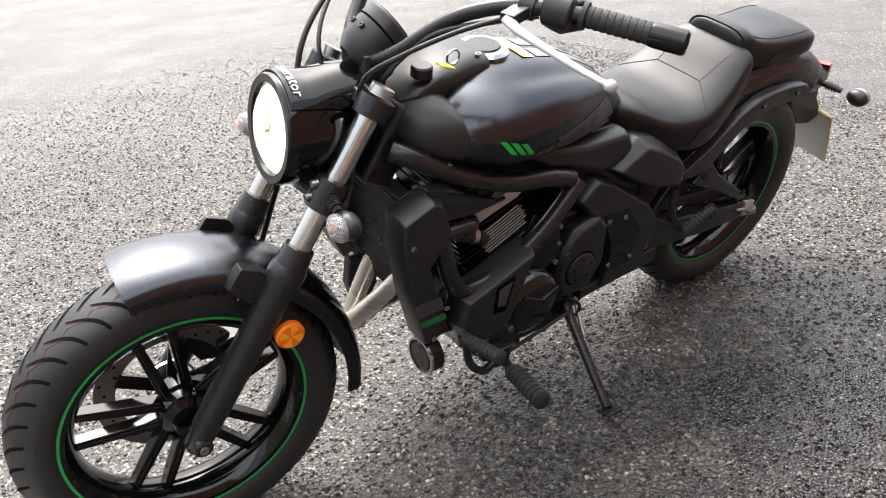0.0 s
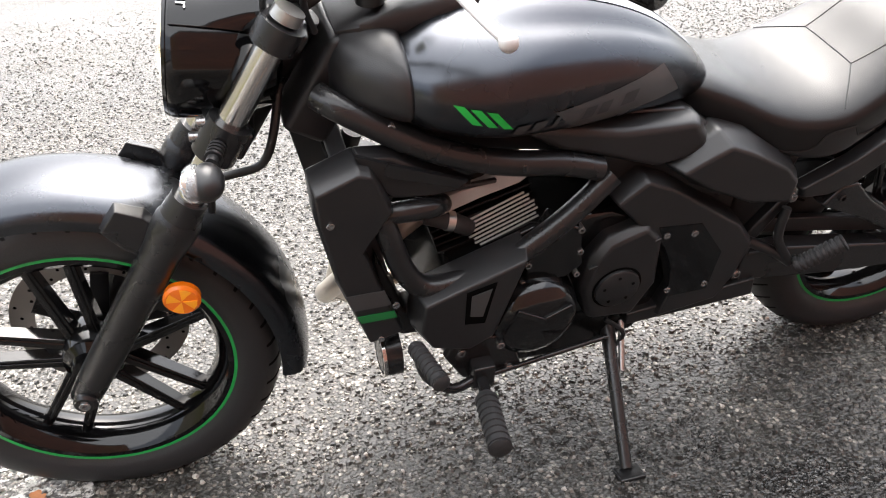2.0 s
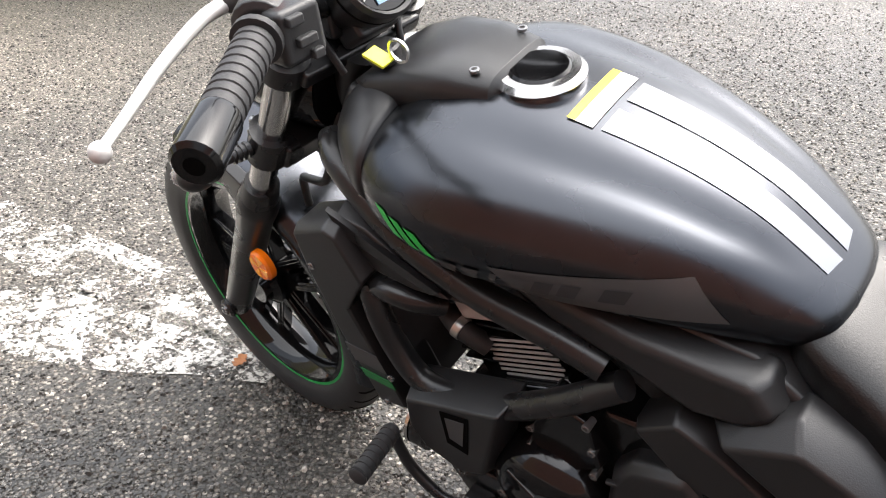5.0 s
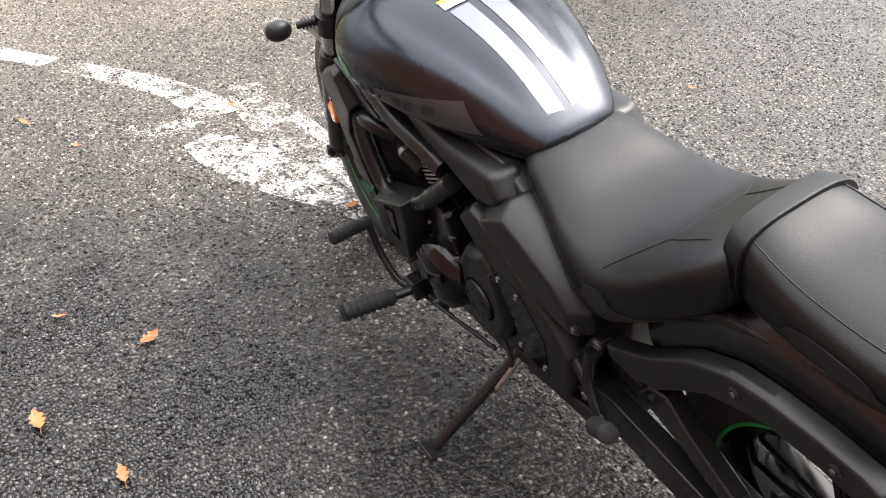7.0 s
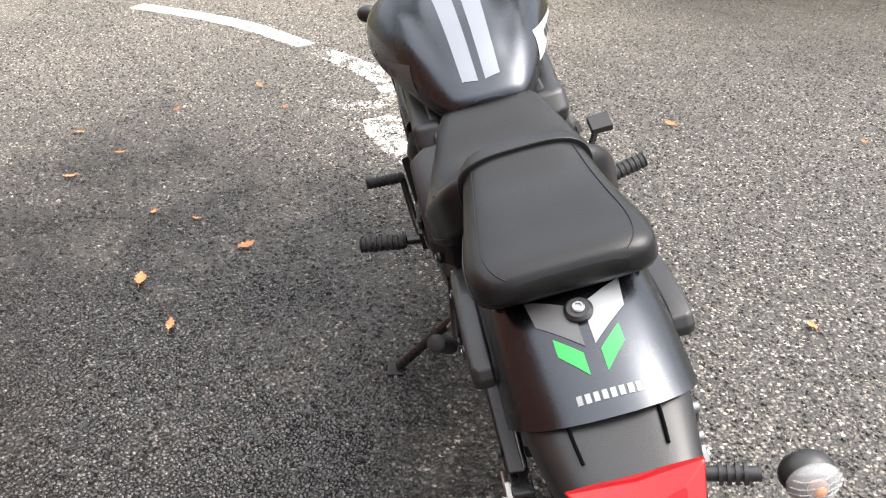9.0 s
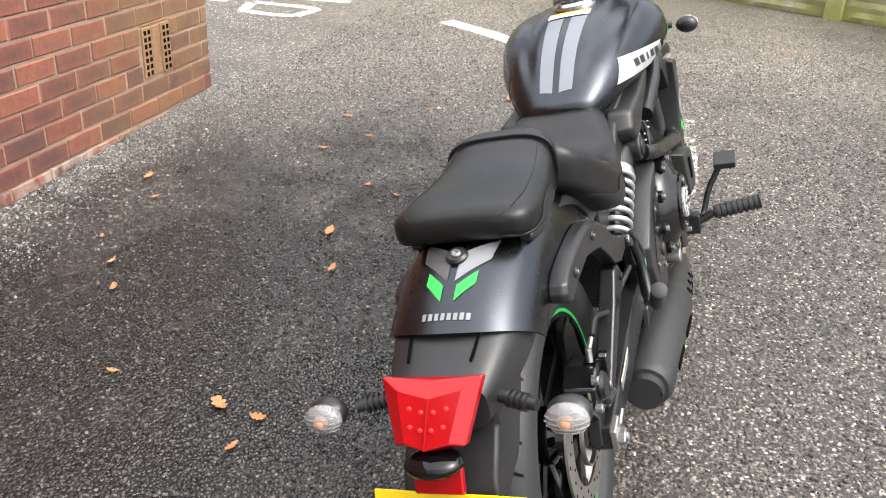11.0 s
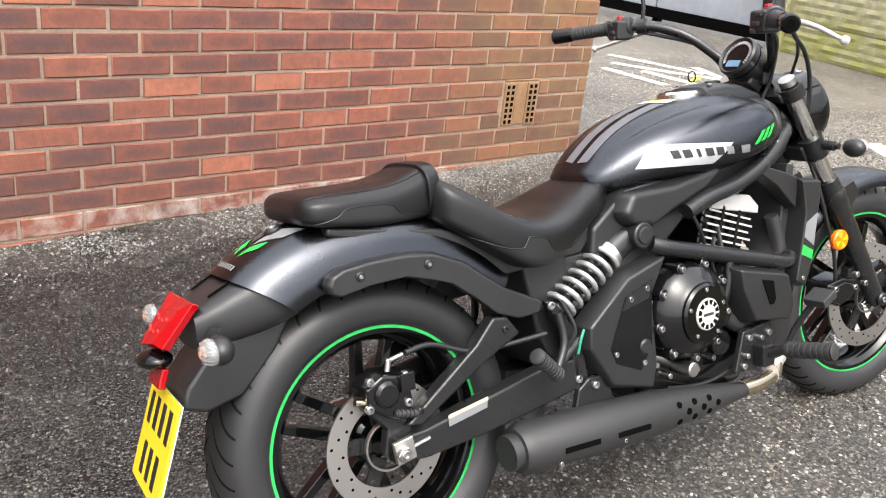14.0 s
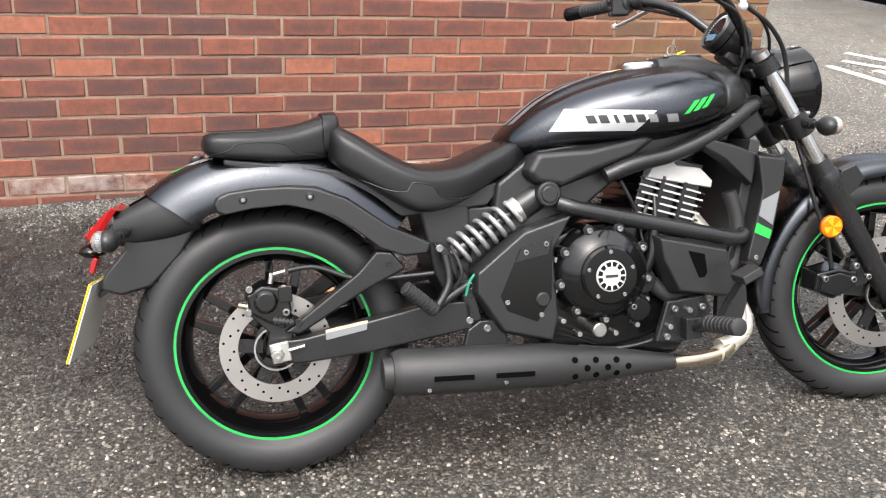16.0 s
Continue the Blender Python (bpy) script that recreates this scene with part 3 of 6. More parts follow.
def tyre_section(bead, R, hw, half):
    """From the bead up the wall and over to the crown."""
    out = [(bead - 0.006, half - 0.004), (bead + 0.006, half + 0.001)]
    for k in range(1, 13):
        q = k / 12
        a = radians(-38 + 128 * q)
        zc = bead + 0.01 + (R - bead - 0.01) * 0.42
        ry = hw
        rz = R - zc if a > 0 else (zc - bead) / math.sin(radians(38)) * 0.9
        out.append((zc + rz * math.sin(a), ry * max(math.cos(a), 0) ** (0.75 if a > 0 else 1)))
    out[-1] = (R, 0.0)
    return out


turned[0] = STEERED
front_wheel = wheel("front_wheel", AX_F, tyre_section(0.2286, 0.3125, 0.061, 0.046), 0.2286, 0.047, 0.0605, 0.06, 5, 0.150, -0.072, "gloss black five-spoke front wheel with a green rim stripe", True, 0.0036)
turned[0] = None
rear_wheel = wheel("rear_wheel", AX_R, tyre_section(0.216, 0.312, 0.082, 0.06), 0.216, 0.062, 0.075, 0.08, 5, 0.125, -0.088, "gloss black five-spoke rear wheel with a green rim stripe")


def section(x, zb, zw, zt, hw, up=2.0, dn=2.2, n=36):
    """One cross-section: two half superellipses meeting at the widest height zw."""
    ring = []
    for k in range(n):
        a = math.tau * k / n
        c, s = math.cos(a), math.sin(a)
        e = up if s >= 0 else dn
        y = hw * math.copysign(abs(c) ** (2 / e), c)
        z = zw + (zt - zw if s >= 0 else zw - zb) * math.copysign(abs(s) ** (2 / e), s)
        ring.append((x, y, z))
    return ring


def dense(rows, steps=5):
    """Rows of numbers, smoothed along their length."""
    out, _ = spline([np.array(r, float) for r in rows], [0] * len(rows), steps)
    return [tuple(float(v) for v in r) for r in out]


# tank
TANK = [(0.555, 0.715, 0.735, 0.752, 0.03), (0.565, 0.708, 0.738, 0.765, 0.07), (0.60, 0.70, 0.748, 0.795, 0.098), (0.66, 0.705, 0.762, 0.838, 0.126), (0.74, 0.71, 0.78, 0.873, 0.155),
        (0.84, 0.715, 0.795, 0.898, 0.184), (0.94, 0.725, 0.805, 0.908, 0.2), (1.01, 0.74, 0.812, 0.904, 0.194), (1.06, 0.755, 0.818, 0.888, 0.172), (1.095, 0.775, 0.82, 0.868, 0.13), (1.105, 0.79, 0.82, 0.85, 0.09)]
TANK_D = dense(TANK, 6)


def tank_at(x):
    for r0, r1 in zip(TANK_D, TANK_D[1:]):
        if r0[0] <= x <= r1[0]:
            t = (x - r0[0]) / max(r1[0] - r0[0], 1e-9)
            return [a + (b - a) * t for a, b in zip(r0, r1)]
    return TANK_D[-1]


def tank_y(x, z):
    """Half-width of the tank's skin at a height."""
    _, zb, zw, zt, hw = tank_at(x)
    q = (z - zw) / (zt - zw) if z > zw else (zw - z) / (zw - zb)
    e = 2.5 if z > zw else 2.4
    return hw * max(0.0, 1 - min(1, q) ** e) ** (1 / e)


def tank_z(x, y):
    _, zb, zw, zt, hw = tank_at(x)
    return zw + (zt - zw) * max(0.0, 1 - min(1, abs(y) / hw) ** 2.5) ** (1 / 2.5)


def tank_ring(r):
    """A tank section: sharp shoulders, flanks drawn in below them, a shallow fold along each side of the top."""
    x, _, zw, _, hw = r
    k = max(0.0, min(1.0, (x - 0.60) / 0.08)) * max(0.0, min(1.0, (1.0 - x) / 0.12))
    return [(x, y, z - (0.007 * k * math.exp(-((abs(y) / hw - 0.56) / 0.13) ** 2) if z > zw else 0.0)) for x, y, z in section(*r, up=2.5, dn=2.4, n=96)]


tank = part("fuel_tank", Geo().loft([tank_ring(r) for r in TANK_D]), paint, bike, "matte metallic black teardrop tank", sharp=60)


def side_decal(name, poly, material, side, lift=0.0012, nx=10, label=""):
    """A flat shape (x, z corner quad) laid on the tank's flank."""
    (x0, z0), (x1, z1), (x2, z2), (x3, z3) = poly
    verts, faces = [], []
    for j in range(5):
        for i in range(nx + 1):
            u, v = i / nx, j / 4
            x = (x0 + (x1 - x0) * u) * (1 - v) + (x3 + (x2 - x3) * u) * v
            z = (z0 + (z1 - z0) * u) * (1 - v) + (z3 + (z2 - z3) * u) * v
            verts.append((x, side * (tank_y(x, z) + lift), z))
    faces = [(j * (nx + 1) + i, j * (nx + 1) + i + 1, (j + 1) * (nx + 1) + i + 1, (j + 1) * (nx + 1) + i) for j in range(4) for i in range(nx)]
    return part(name, Geo().add(verts, faces), material, tank, label)


# same silver on both flanks; the left copy is darkened for its shade
for side, block in ((1, left_grey_decal), (-1, lit_flank_silver)):
    side_decal("flank_block", [(0.645, 0.762), (0.835, 0.756), (0.878, 0.80), (0.682, 0.812)], block, side, label="silver decal block in a darker, shaded tone" if side > 0 else "silver decal block in its lit tone")
    for k in range(3):
        x = 1.012 - 0.022 * k
        z = 0.833 - 0.006 * k
        side_decal("green_slash", [(x - 0.028, z - 0.033), (x - 0.014, z - 0.03), (x + 0.012, z), (x - 0.003, z - 0.003)], green, side, 0.0014, 3, "green slash decal")
    # lettering also takes the darker tone on the left
    letter_mat = left_grey_decal if side > 0 else silver_decal
    for k, (x, w) in enumerate([(0.928 - 0.027 * k if side > 0 else 0.735 + 0.027 * k, 0.008 if k == 2 else 0.0195) for k in range(6)] + [(0.748 if side > 0 else 0.915, 0.026)]):
        over = 0.69 < x < (0.83 if side > 0 else 0.862)
        z = 0.782 + 0.004 * (0.92 - x) / 0.2
        h = 0.0092
        lm = dark_decal if over else letter_mat
        side_decal("lettering_bar", [(x - w / 2 + 0.004, z - h), (x + w / 2 + 0.004, z - h), (x + w / 2 - 0.004, z + h), (x - w / 2 - 0.004, z + h)], lm, side, 0.0022, 3)


def top_decal(name, poly, material, lift=0.0012, label=""):
    (x0, y0), (x1, y1), (x2, y2), (x3, y3) = poly
    nx, verts = 14, []
    for j in range(5):
        for i in range(nx + 1):
            u, v = i / nx, j / 4
            x = (x0 + (x1 - x0) * u) * (1 - v) + (x3 + (x2 - x3) * u) * v
            y = (y0 + (y1 - y0) * u) * (1 - v) + (y3 + (y2 - y3) * u) * v
            verts.append((x, y, tank_z(x, y) + lift))
    faces = [(j * (nx + 1) + i, j * (nx + 1) + i + 1, (j + 1) * (nx + 1) + i + 1, (j + 1) * (nx + 1) + i) for j in range(4) for i in range(nx)]
    return part(name, Geo().add(verts, faces), material, tank, label)


top_decal("tank_stripe", [(0.585, 0.036), (0.82, 0.047), (0.82, 0.009), (0.58, 0.007)], bright_decal, label="silver tank stripe")
top_decal("tank_stripe", [(0.58, -0.007), (0.82, -0.009), (0.82, -0.047), (0.585, -0.036)], bright_decal, label="silver tank stripe")
top_decal("warning_label", [(0.828, 0.05), (0.858, 0.05), (0.858, -0.05), (0.828, -0.05)], white_decal, 0.0016, "white and yellow warning label")
top_decal("label_band", [(0.848, 0.05), (0.858, 0.05), (0.858, -0.05), (0.848, -0.05)], yellow_plate, 0.0022)
cap = part("fuel_cap", Geo().disc((0.92, 0, 0.902), 0.052, 0.016, "z", 40, 0.12), chrome, tank, "silver flush fuel cap")
part("cap_centre", Geo().disc((0.92, 0, 0.918), 0.036, 0.003, "z", 32, 0.1), gloss, cap)

# black surround between tank and steering head
SURROUND = [(1.068, 0.757, 0.815, 0.886, 0.164), (1.075, 0.758, 0.816, 0.894, 0.167), (1.095, 0.762, 0.818, 0.898, 0.157), (1.12, 0.768, 0.82, 0.896, 0.14), (1.147, 0.776, 0.82, 0.886, 0.115), (1.165, 0.788, 0.82, 0.866, 0.082)]
rings = [section(*r, 2.5, 2.1, 56) for r in dense(SURROUND, 4)]
part("tank_surround", Geo().loft([[p for p in r] for r in rings]), plastic, bike, "black plastic tank surround", bevel=0.003)
key_pod = Geo()
key_pod.loft([section(x, 0.86, 0.885, zt, hw, 4, 2, 28) for x, zt, hw in ((0.94, 0.914, 0.045), (0.95, 0.926, 0.062), (1.0, 0.934, 0.075), (1.06, 0.928, 0.08), (1.12, 0.905, 0.076), (1.15, 0.884, 0.06))])
part("key_console", key_pod, plastic, bike, "black plastic console ahead of the fuel cap", bevel=0.002)
for s in (1, -1):
    part("console_bolt", Geo().disc((0.972, s * 0.048, 0.928), 0.006, 0.004, "z", 12), bolt_steel, bike)
    part("surround_bolt", Geo().disc((1.096, s * 0.14, 0.78), 0.0065, s * 0.008, n=12), bolt_steel, bike)

# seats
SEAT = [(0.612, 0.70, 0.718, 0.74, 0.03), (0.60, 0.69, 0.715, 0.748, 0.075), (0.565, 0.675, 0.705, 0.746, 0.1), (0.51, 0.65, 0.685, 0.728, 0.118), (0.45, 0.618, 0.66, 0.705, 0.138), (0.39, 0.598, 0.65, 0.697, 0.152),
        (0.33, 0.597, 0.66, 0.705, 0.158), (0.27, 0.63, 0.685, 0.735, 0.152), (0.21, 0.67, 0.72, 0.775, 0.138), (0.165, 0.70, 0.745, 0.798, 0.12), (0.145, 0.72, 0.75, 0.785, 0.09)]
rider_seat = part("rider_seat", Geo().loft([section(*r, up=3.2, dn=7, n=64) for r in dense(SEAT, 5)]), leather, bike, "black stitched vinyl rider seat", sharp=70)
PIL = [(0.178, 0.735, 0.765, 0.805, 0.054), (0.17, 0.728, 0.77, 0.822, 0.08), (0.14, 0.722, 0.765, 0.82, 0.09), (0.08, 0.72, 0.755, 0.803, 0.1), (0.02, 0.722, 0.752, 0.797, 0.108), (-0.05, 0.73, 0.758, 0.796, 0.115),
       (-0.095, 0.736, 0.763, 0.794, 0.11), (-0.116, 0.744, 0.764, 0.787, 0.095), (-0.124, 0.754, 0.764, 0.776, 0.07)]
pillion = part("pillion_seat", Geo().loft([section(*r, up=3.3, dn=5, n=72) for r in dense(PIL, 5)]), leather, bike, "black stitched vinyl pillion pad", sharp=70)
strap = [section(x, zb - 0.004, zw, zt + 0.005, hw + 0.005, 3.3, 3, 72) for x, zb, zw, zt, hw in ((0.137, 0.722, 0.765, 0.82, 0.093), (0.15, 0.724, 0.767, 0.822, 0.091), (0.168, 0.727, 0.77, 0.822, 0.083))]
part("seat_strap", Geo().loft(strap), leather, pillion, "raised vinyl band across the pad's front", bevel=0.002)


# mudguards
def guard(name, cx, cz, crown, a0, a1, n, thick, material, parent, label):
    """A curved mudguard with thickness. crown: (radius, half-width) pairs from the skirt's edge to the middle."""
    outer = [(r, y) for r, y in crown] + [(r, -y) for r, y in crown[-2::-1]]
    inner = [(r - thick, y * 0.97) for r, y in outer]
    prof = outer + inner[::-1]
    return part(name, Geo().loft(arc_strip(cx, cz, prof, a0, a1, n)), material, parent, label, sharp=50)


turned[0] = STEERED
front_guard = guard("front_mudguard", AX_F, AX_Z, [(0.315, 0.086), (0.33, 0.084), (0.342, 0.078), (0.350, 0.064), (0.355, 0.045), (0.358, 0.022), (0.359, 0.0)], 77, 186, 40, 0.004, paint, bike, "matte black front mudguard")
for s in (1, -1):
    g = Geo()
    g.prism([(1.40, 0.60), (1.43, 0.645), (1.47, 0.66), (1.50, 0.62), (1.47, 0.58), (1.43, 0.56)], s * 0.08, s * 0.1, 0.006)
    part("guard_bracket", g, satin, bike, bevel=0.002)

turned[0] = None
rear_prof = [(0.335, 0.114), (0.36, 0.113), (0.385, 0.108), (0.41, 0.097), (0.428, 0.078), (0.438, 0.054), (0.443, 0.027), (0.444, 0.0)]


def rear_guard():
    outer = rear_prof + [(r, -y) for r, y in rear_prof[-2::-1]]
    prof = outer + [(r - 0.005, y * 0.97) for r, y in outer[::-1]]
    rings = []
    for k in range(31):
        q = k / 30
        ring = []
        for r, y in prof:
            back = 119 + 7 * (r - 0.335) / 0.109
            a = radians(back + (42 - back) * q)
            ring.append((AX_R + r * math.cos(a), y, AX_Z + r * math.sin(a)))
        rings.append(ring)
    return Geo().loft(rings)


rear_mudguard = part("rear_mudguard", rear_guard(), paint, bike, "matte black rear mudguard with green chevron decal", sharp=50)


def guard_point(a, y, lift=0.0012):
    a = radians(a)
    pr = sorted((o, r) for r, o in rear_prof)
    r = pr[-1][1]
    for (o0, r0), (o1, r1) in zip(pr, pr[1:]):
        if o0 <= abs(y) <= o1:
            r = r0 + (r1 - r0) * (abs(y) - o0) / (o1 - o0)
            break
    r += lift
    return (AX_R + r * math.cos(a), y, AX_Z + r * math.sin(a))


def guard_decal(name, quad, material, lift=0.0012, label=""):
    (a0, y0), (a1, y1), (a2, y2), (a3, y3) = quad
    verts = []
    for j in range(5):
        for i in range(7):
            u, v = i / 6, j / 4
            a = (a0 + (a1 - a0) * u) * (1 - v) + (a3 + (a2 - a3) * u) * v
            y = (y0 + (y1 - y0) * u) * (1 - v) + (y3 + (y2 - y3) * u) * v
            verts.append(guard_point(a, y, lift))
    faces = [(j * 7 + i, j * 7 + i + 1, (j + 1) * 7 + i + 1, (j + 1) * 7 + i) for j in range(4) for i in range(6)]
    return part(name, Geo().add(verts, faces), material, rear_mudguard, label)


for s in (1, -1):
    guard_decal("green_chevron", [(112.5, s * 0.038), (115.5, s * 0.038), (119.5, s * 0.010), (116.0, s * 0.010)], green, label="bright green chevron half")
    guard_decal("grey_chevron", [(104, s * 0.058), (109.5, s * 0.052), (115.0, s * 0.006), (108, s * 0.006)], silver_decal if s < 0 else left_grey_decal, label="grey chevron half")
for k in range(8):
    y = 0.033 - 0.0094 * k
    guard_decal("lettering_bar", [(122.0, y), (122.0, y - 0.0062), (123.4, y - 0.0062), (123.4, y)], silver_decal)
part("seat_bolt", Geo().disc(guard_point(109, 0, 0), 0.017, 0.008, "z", 24, 0.2, Matrix.Rotation(radians(-19), 3, "Y")), satin, rear_mudguard)
part("seat_bolt_core", Geo().disc(guard_point(109, 0, 0.008), 0.008, 0.003, "z", 16, 0.2, Matrix.Rotation(radians(-19), 3, "Y")), bolt_steel, rear_mudguard)
# rails on the mudguard's flanks
rail = [(-0.107, 0.64), (-0.10, 0.655), (-0.078, 0.665), (-0.021, 0.672), (0.05, 0.674), (0.11, 0.668), (0.18, 0.638), (0.268, 0.572), (0.36, 0.527), (0.352, 0.505), (0.30, 0.502), (0.247, 0.522), (0.20, 0.562), (0.15, 0.6), (0.10, 0.622), (0.044, 0.633), (-0.03, 0.628), (-0.087, 0.618), (-0.103, 0.626)]
both("mudguard_rail", Geo().prism(rail, 0.112, 0.142, 0.006, mid=0.7), plastic, bike, "black moulded rail along the mudguard", bevel=0.004)
for s in (1, -1):
    for x, z in ((0.096, 0.647), (-0.044, 0.648)):
        part("rail_bolt", Geo().disc((x, s * 0.141, z), 0.009, s * 0.005, n=18, chamfer=0.25), satin, bike)
        part("bolt_core", Geo().disc((x, s * 0.1455, z), 0.004, s * 0.002, n=10), bolt_steel, bike)

# tail
TAIL = [(-0.14, 0.58, 0.63, 0.69, 0.1), (-0.19, 0.565, 0.62, 0.684, 0.098), (-0.24, 0.555, 0.61, 0.664, 0.09), (-0.285, 0.55, 0.597, 0.642, 0.08), (-0.318, 0.555, 0.59, 0.626, 0.07)]
part("tail_unit", Geo().loft([section(*r, up=3.5, dn=3, n=40) for r in dense(TAIL, 4)]), plastic, bike, "black plastic tail unit", sharp=60)
for s in (1, -1):
    part("tail_groove", Geo().tube([(-0.185, s * 0.045, 0.6845), (-0.24, s * 0.05, 0.6645), (-0.285, s * 0.046, 0.6425)], 0.0022, 8, 4), void_mat, bike)
hug = Geo().prism([(-0.15, 0.585), (-0.24, 0.62), (-0.30, 0.6), (-0.30, 0.55), (-0.345, 0.50), (-0.358, 0.465), (-0.315, 0.45), (-0.25, 0.465), (-0.185, 0.53)], -0.07, 0.07, 0)
part("plate_carrier", hug, plastic, bike, "black plastic rear splash guard", bevel=0.008)
lamp = Geo().loft([[(-0.308, 0.074, 0.636), (-0.3, 0.0, 0.628), (-0.308, -0.074, 0.636), (-0.36, -0.05, 0.565), (-0.362, 0, 0.56), (-0.36, 0.05, 0.565)],
                   [(-0.318, 0.073, 0.642), (-0.318, 0.0, 0.634), (-0.318, -0.073, 0.642), (-0.372, -0.05, 0.57), (-0.378, 0, 0.566), (-0.372, 0.05, 0.57)],
                   [(-0.336, 0.046, 0.63), (-0.344, 0.0, 0.622), (-0.336, -0.046, 0.63), (-0.382, -0.031, 0.579), (-0.392, 0, 0.575), (-0.382, 0.031, 0.579)]])
tail = part("tail_lamp", lamp, red_lens, bike, "red faceted tail lamp lens", bevel=0.002, sharp=20)
for r in range(2):
    for k in range(4):
        q = (k - 1.5) / 2.2
        p = Vector((-0.3435 + 0.008 * abs(q), 0.042 * q, 0.622 + 0.008 * abs(q))).lerp(Vector((-0.3915 + 0.0098 * abs(q), 0.03 * q, 0.577 + 0.003 * abs(q))), 0.3 + 0.35 * r)
        part("lamp_dot", Geo().ball(p, (0.0022, 0.0035, 0.0035), 10), tail_glow, tail, "small lit lamp dot")
part("lens_ridge", Geo().bar((-0.3445, 0, 0.621), (-0.3922, 0, 0.5755), 0.003, 0.0022), red_lens, tail)
part("plate_lamp", Geo().ball((-0.375, 0, 0.545), (0.03, 0.042, 0.017)), gloss, bike)
part("rear_reflector", Geo().box((-0.372, 0, 0.515), (0.012, 0.07, 0.036), Matrix.Rotation(radians(20), 3, "Y")), red_lens, bike, "red rear reflector", bevel=0.003)


def plate():
    t = Matrix.Rotation(radians(20), 3, "Y") @ Matrix.Rotation(radians(-4), 3, "Z")
    c = Vector((-0.392, 0, 0.402))
    p = part("number_plate", Geo().box(c, (0.004, 0.228, 0.178), t), yellow_plate, bike, "yellow number plate with black characters as bars", bevel=0.0015)
    part("plate_backing", Geo().box(c + t @ Vector((0.004, 0, 0)), (0.003, 0.224, 0.174), t), white_plate, p)
    for row, n in ((0.042, 4), (-0.042, 3)):
        w = 0.05
        for k in range(n):
            y = (n - 1) / 2 * w - k * w
            part("plate_bar", Geo().box(c + t @ Vector((-0.0024, y, row)), (0.001, 0.024, 0.056), t), black_ink, p)
    return p


plate()
part("plate_bracket", Geo().bar((-0.33, 0, 0.47), (-0.368, 0, 0.446), 0.05, 0.01, (0, 0, 1)), satin, bike)


def indicator(base, tip, lens_dir, r=0.03):
    """A turn signal on a ribbed rubber stem, with a clear lens over an orange bulb."""
    base, tip = Vector(base), Vector(tip)
    d = (tip - base).normalized()
    g = Geo().tube([base, base + (tip - base) * 0.62], 0.0085)
    for k in range(4):
        p = base + (tip - base) * (0.28 + 0.07 * k)
        g.tube([p - d * 0.002, p + d * 0.002], 0.0125, 14)
    stem = part("indicator_stem", g, plastic, bike)
    f = Vector((lens_dir, 0, 0))
    part("indicator_housing", Geo().ball(tip - f * 0.004, (0.022, r, r * 0.78)), plastic, stem)
    part("indicator_lens", Geo().ball(tip + f * 0.012, (0.016, r * 0.97, r * 0.75)), clear_lens, stem, "clear ribbed lens")
    for k in range(-2, 3):
        w = (1 - (k / 3.2) ** 2) ** 0.5
        part("lens_rib", Geo().tube([tip + f * (0.0125 + 0.0158 * w * (1 - (j / 3.1) ** 2) ** 0.5) + Vector((0, r * 0.97 * w * j / 3, r * 0.75 * k / 3.2)) for j in range(-3, 4)], 0.0007, 6), clear_lens, stem)
    part("indicator_bulb", Geo().ball(tip + f * 0.02, (0.0095, 0.0105, 0.0105)), bulb_orange, stem, "orange bulb")
    return stem


for s in (1, -1):
    indicator((-0.285, s * 0.06, 0.592), (-0.318, s * 0.176, 0.582), -1)
    turned[0] = STEERED
    indicator((1.305, s * 0.105, 0.765), (1.325, s * 0.21, 0.763), 1)
    turned[0] = None

# fork


def on_fork(t, y, off=0.0):
    """A point at t metres down the fork leg, off metres ahead of it."""
    p = TOP + FD * t + Vector((FD.z * -1, 0, FD.x)) * off
    return (p.x, y, p.z)


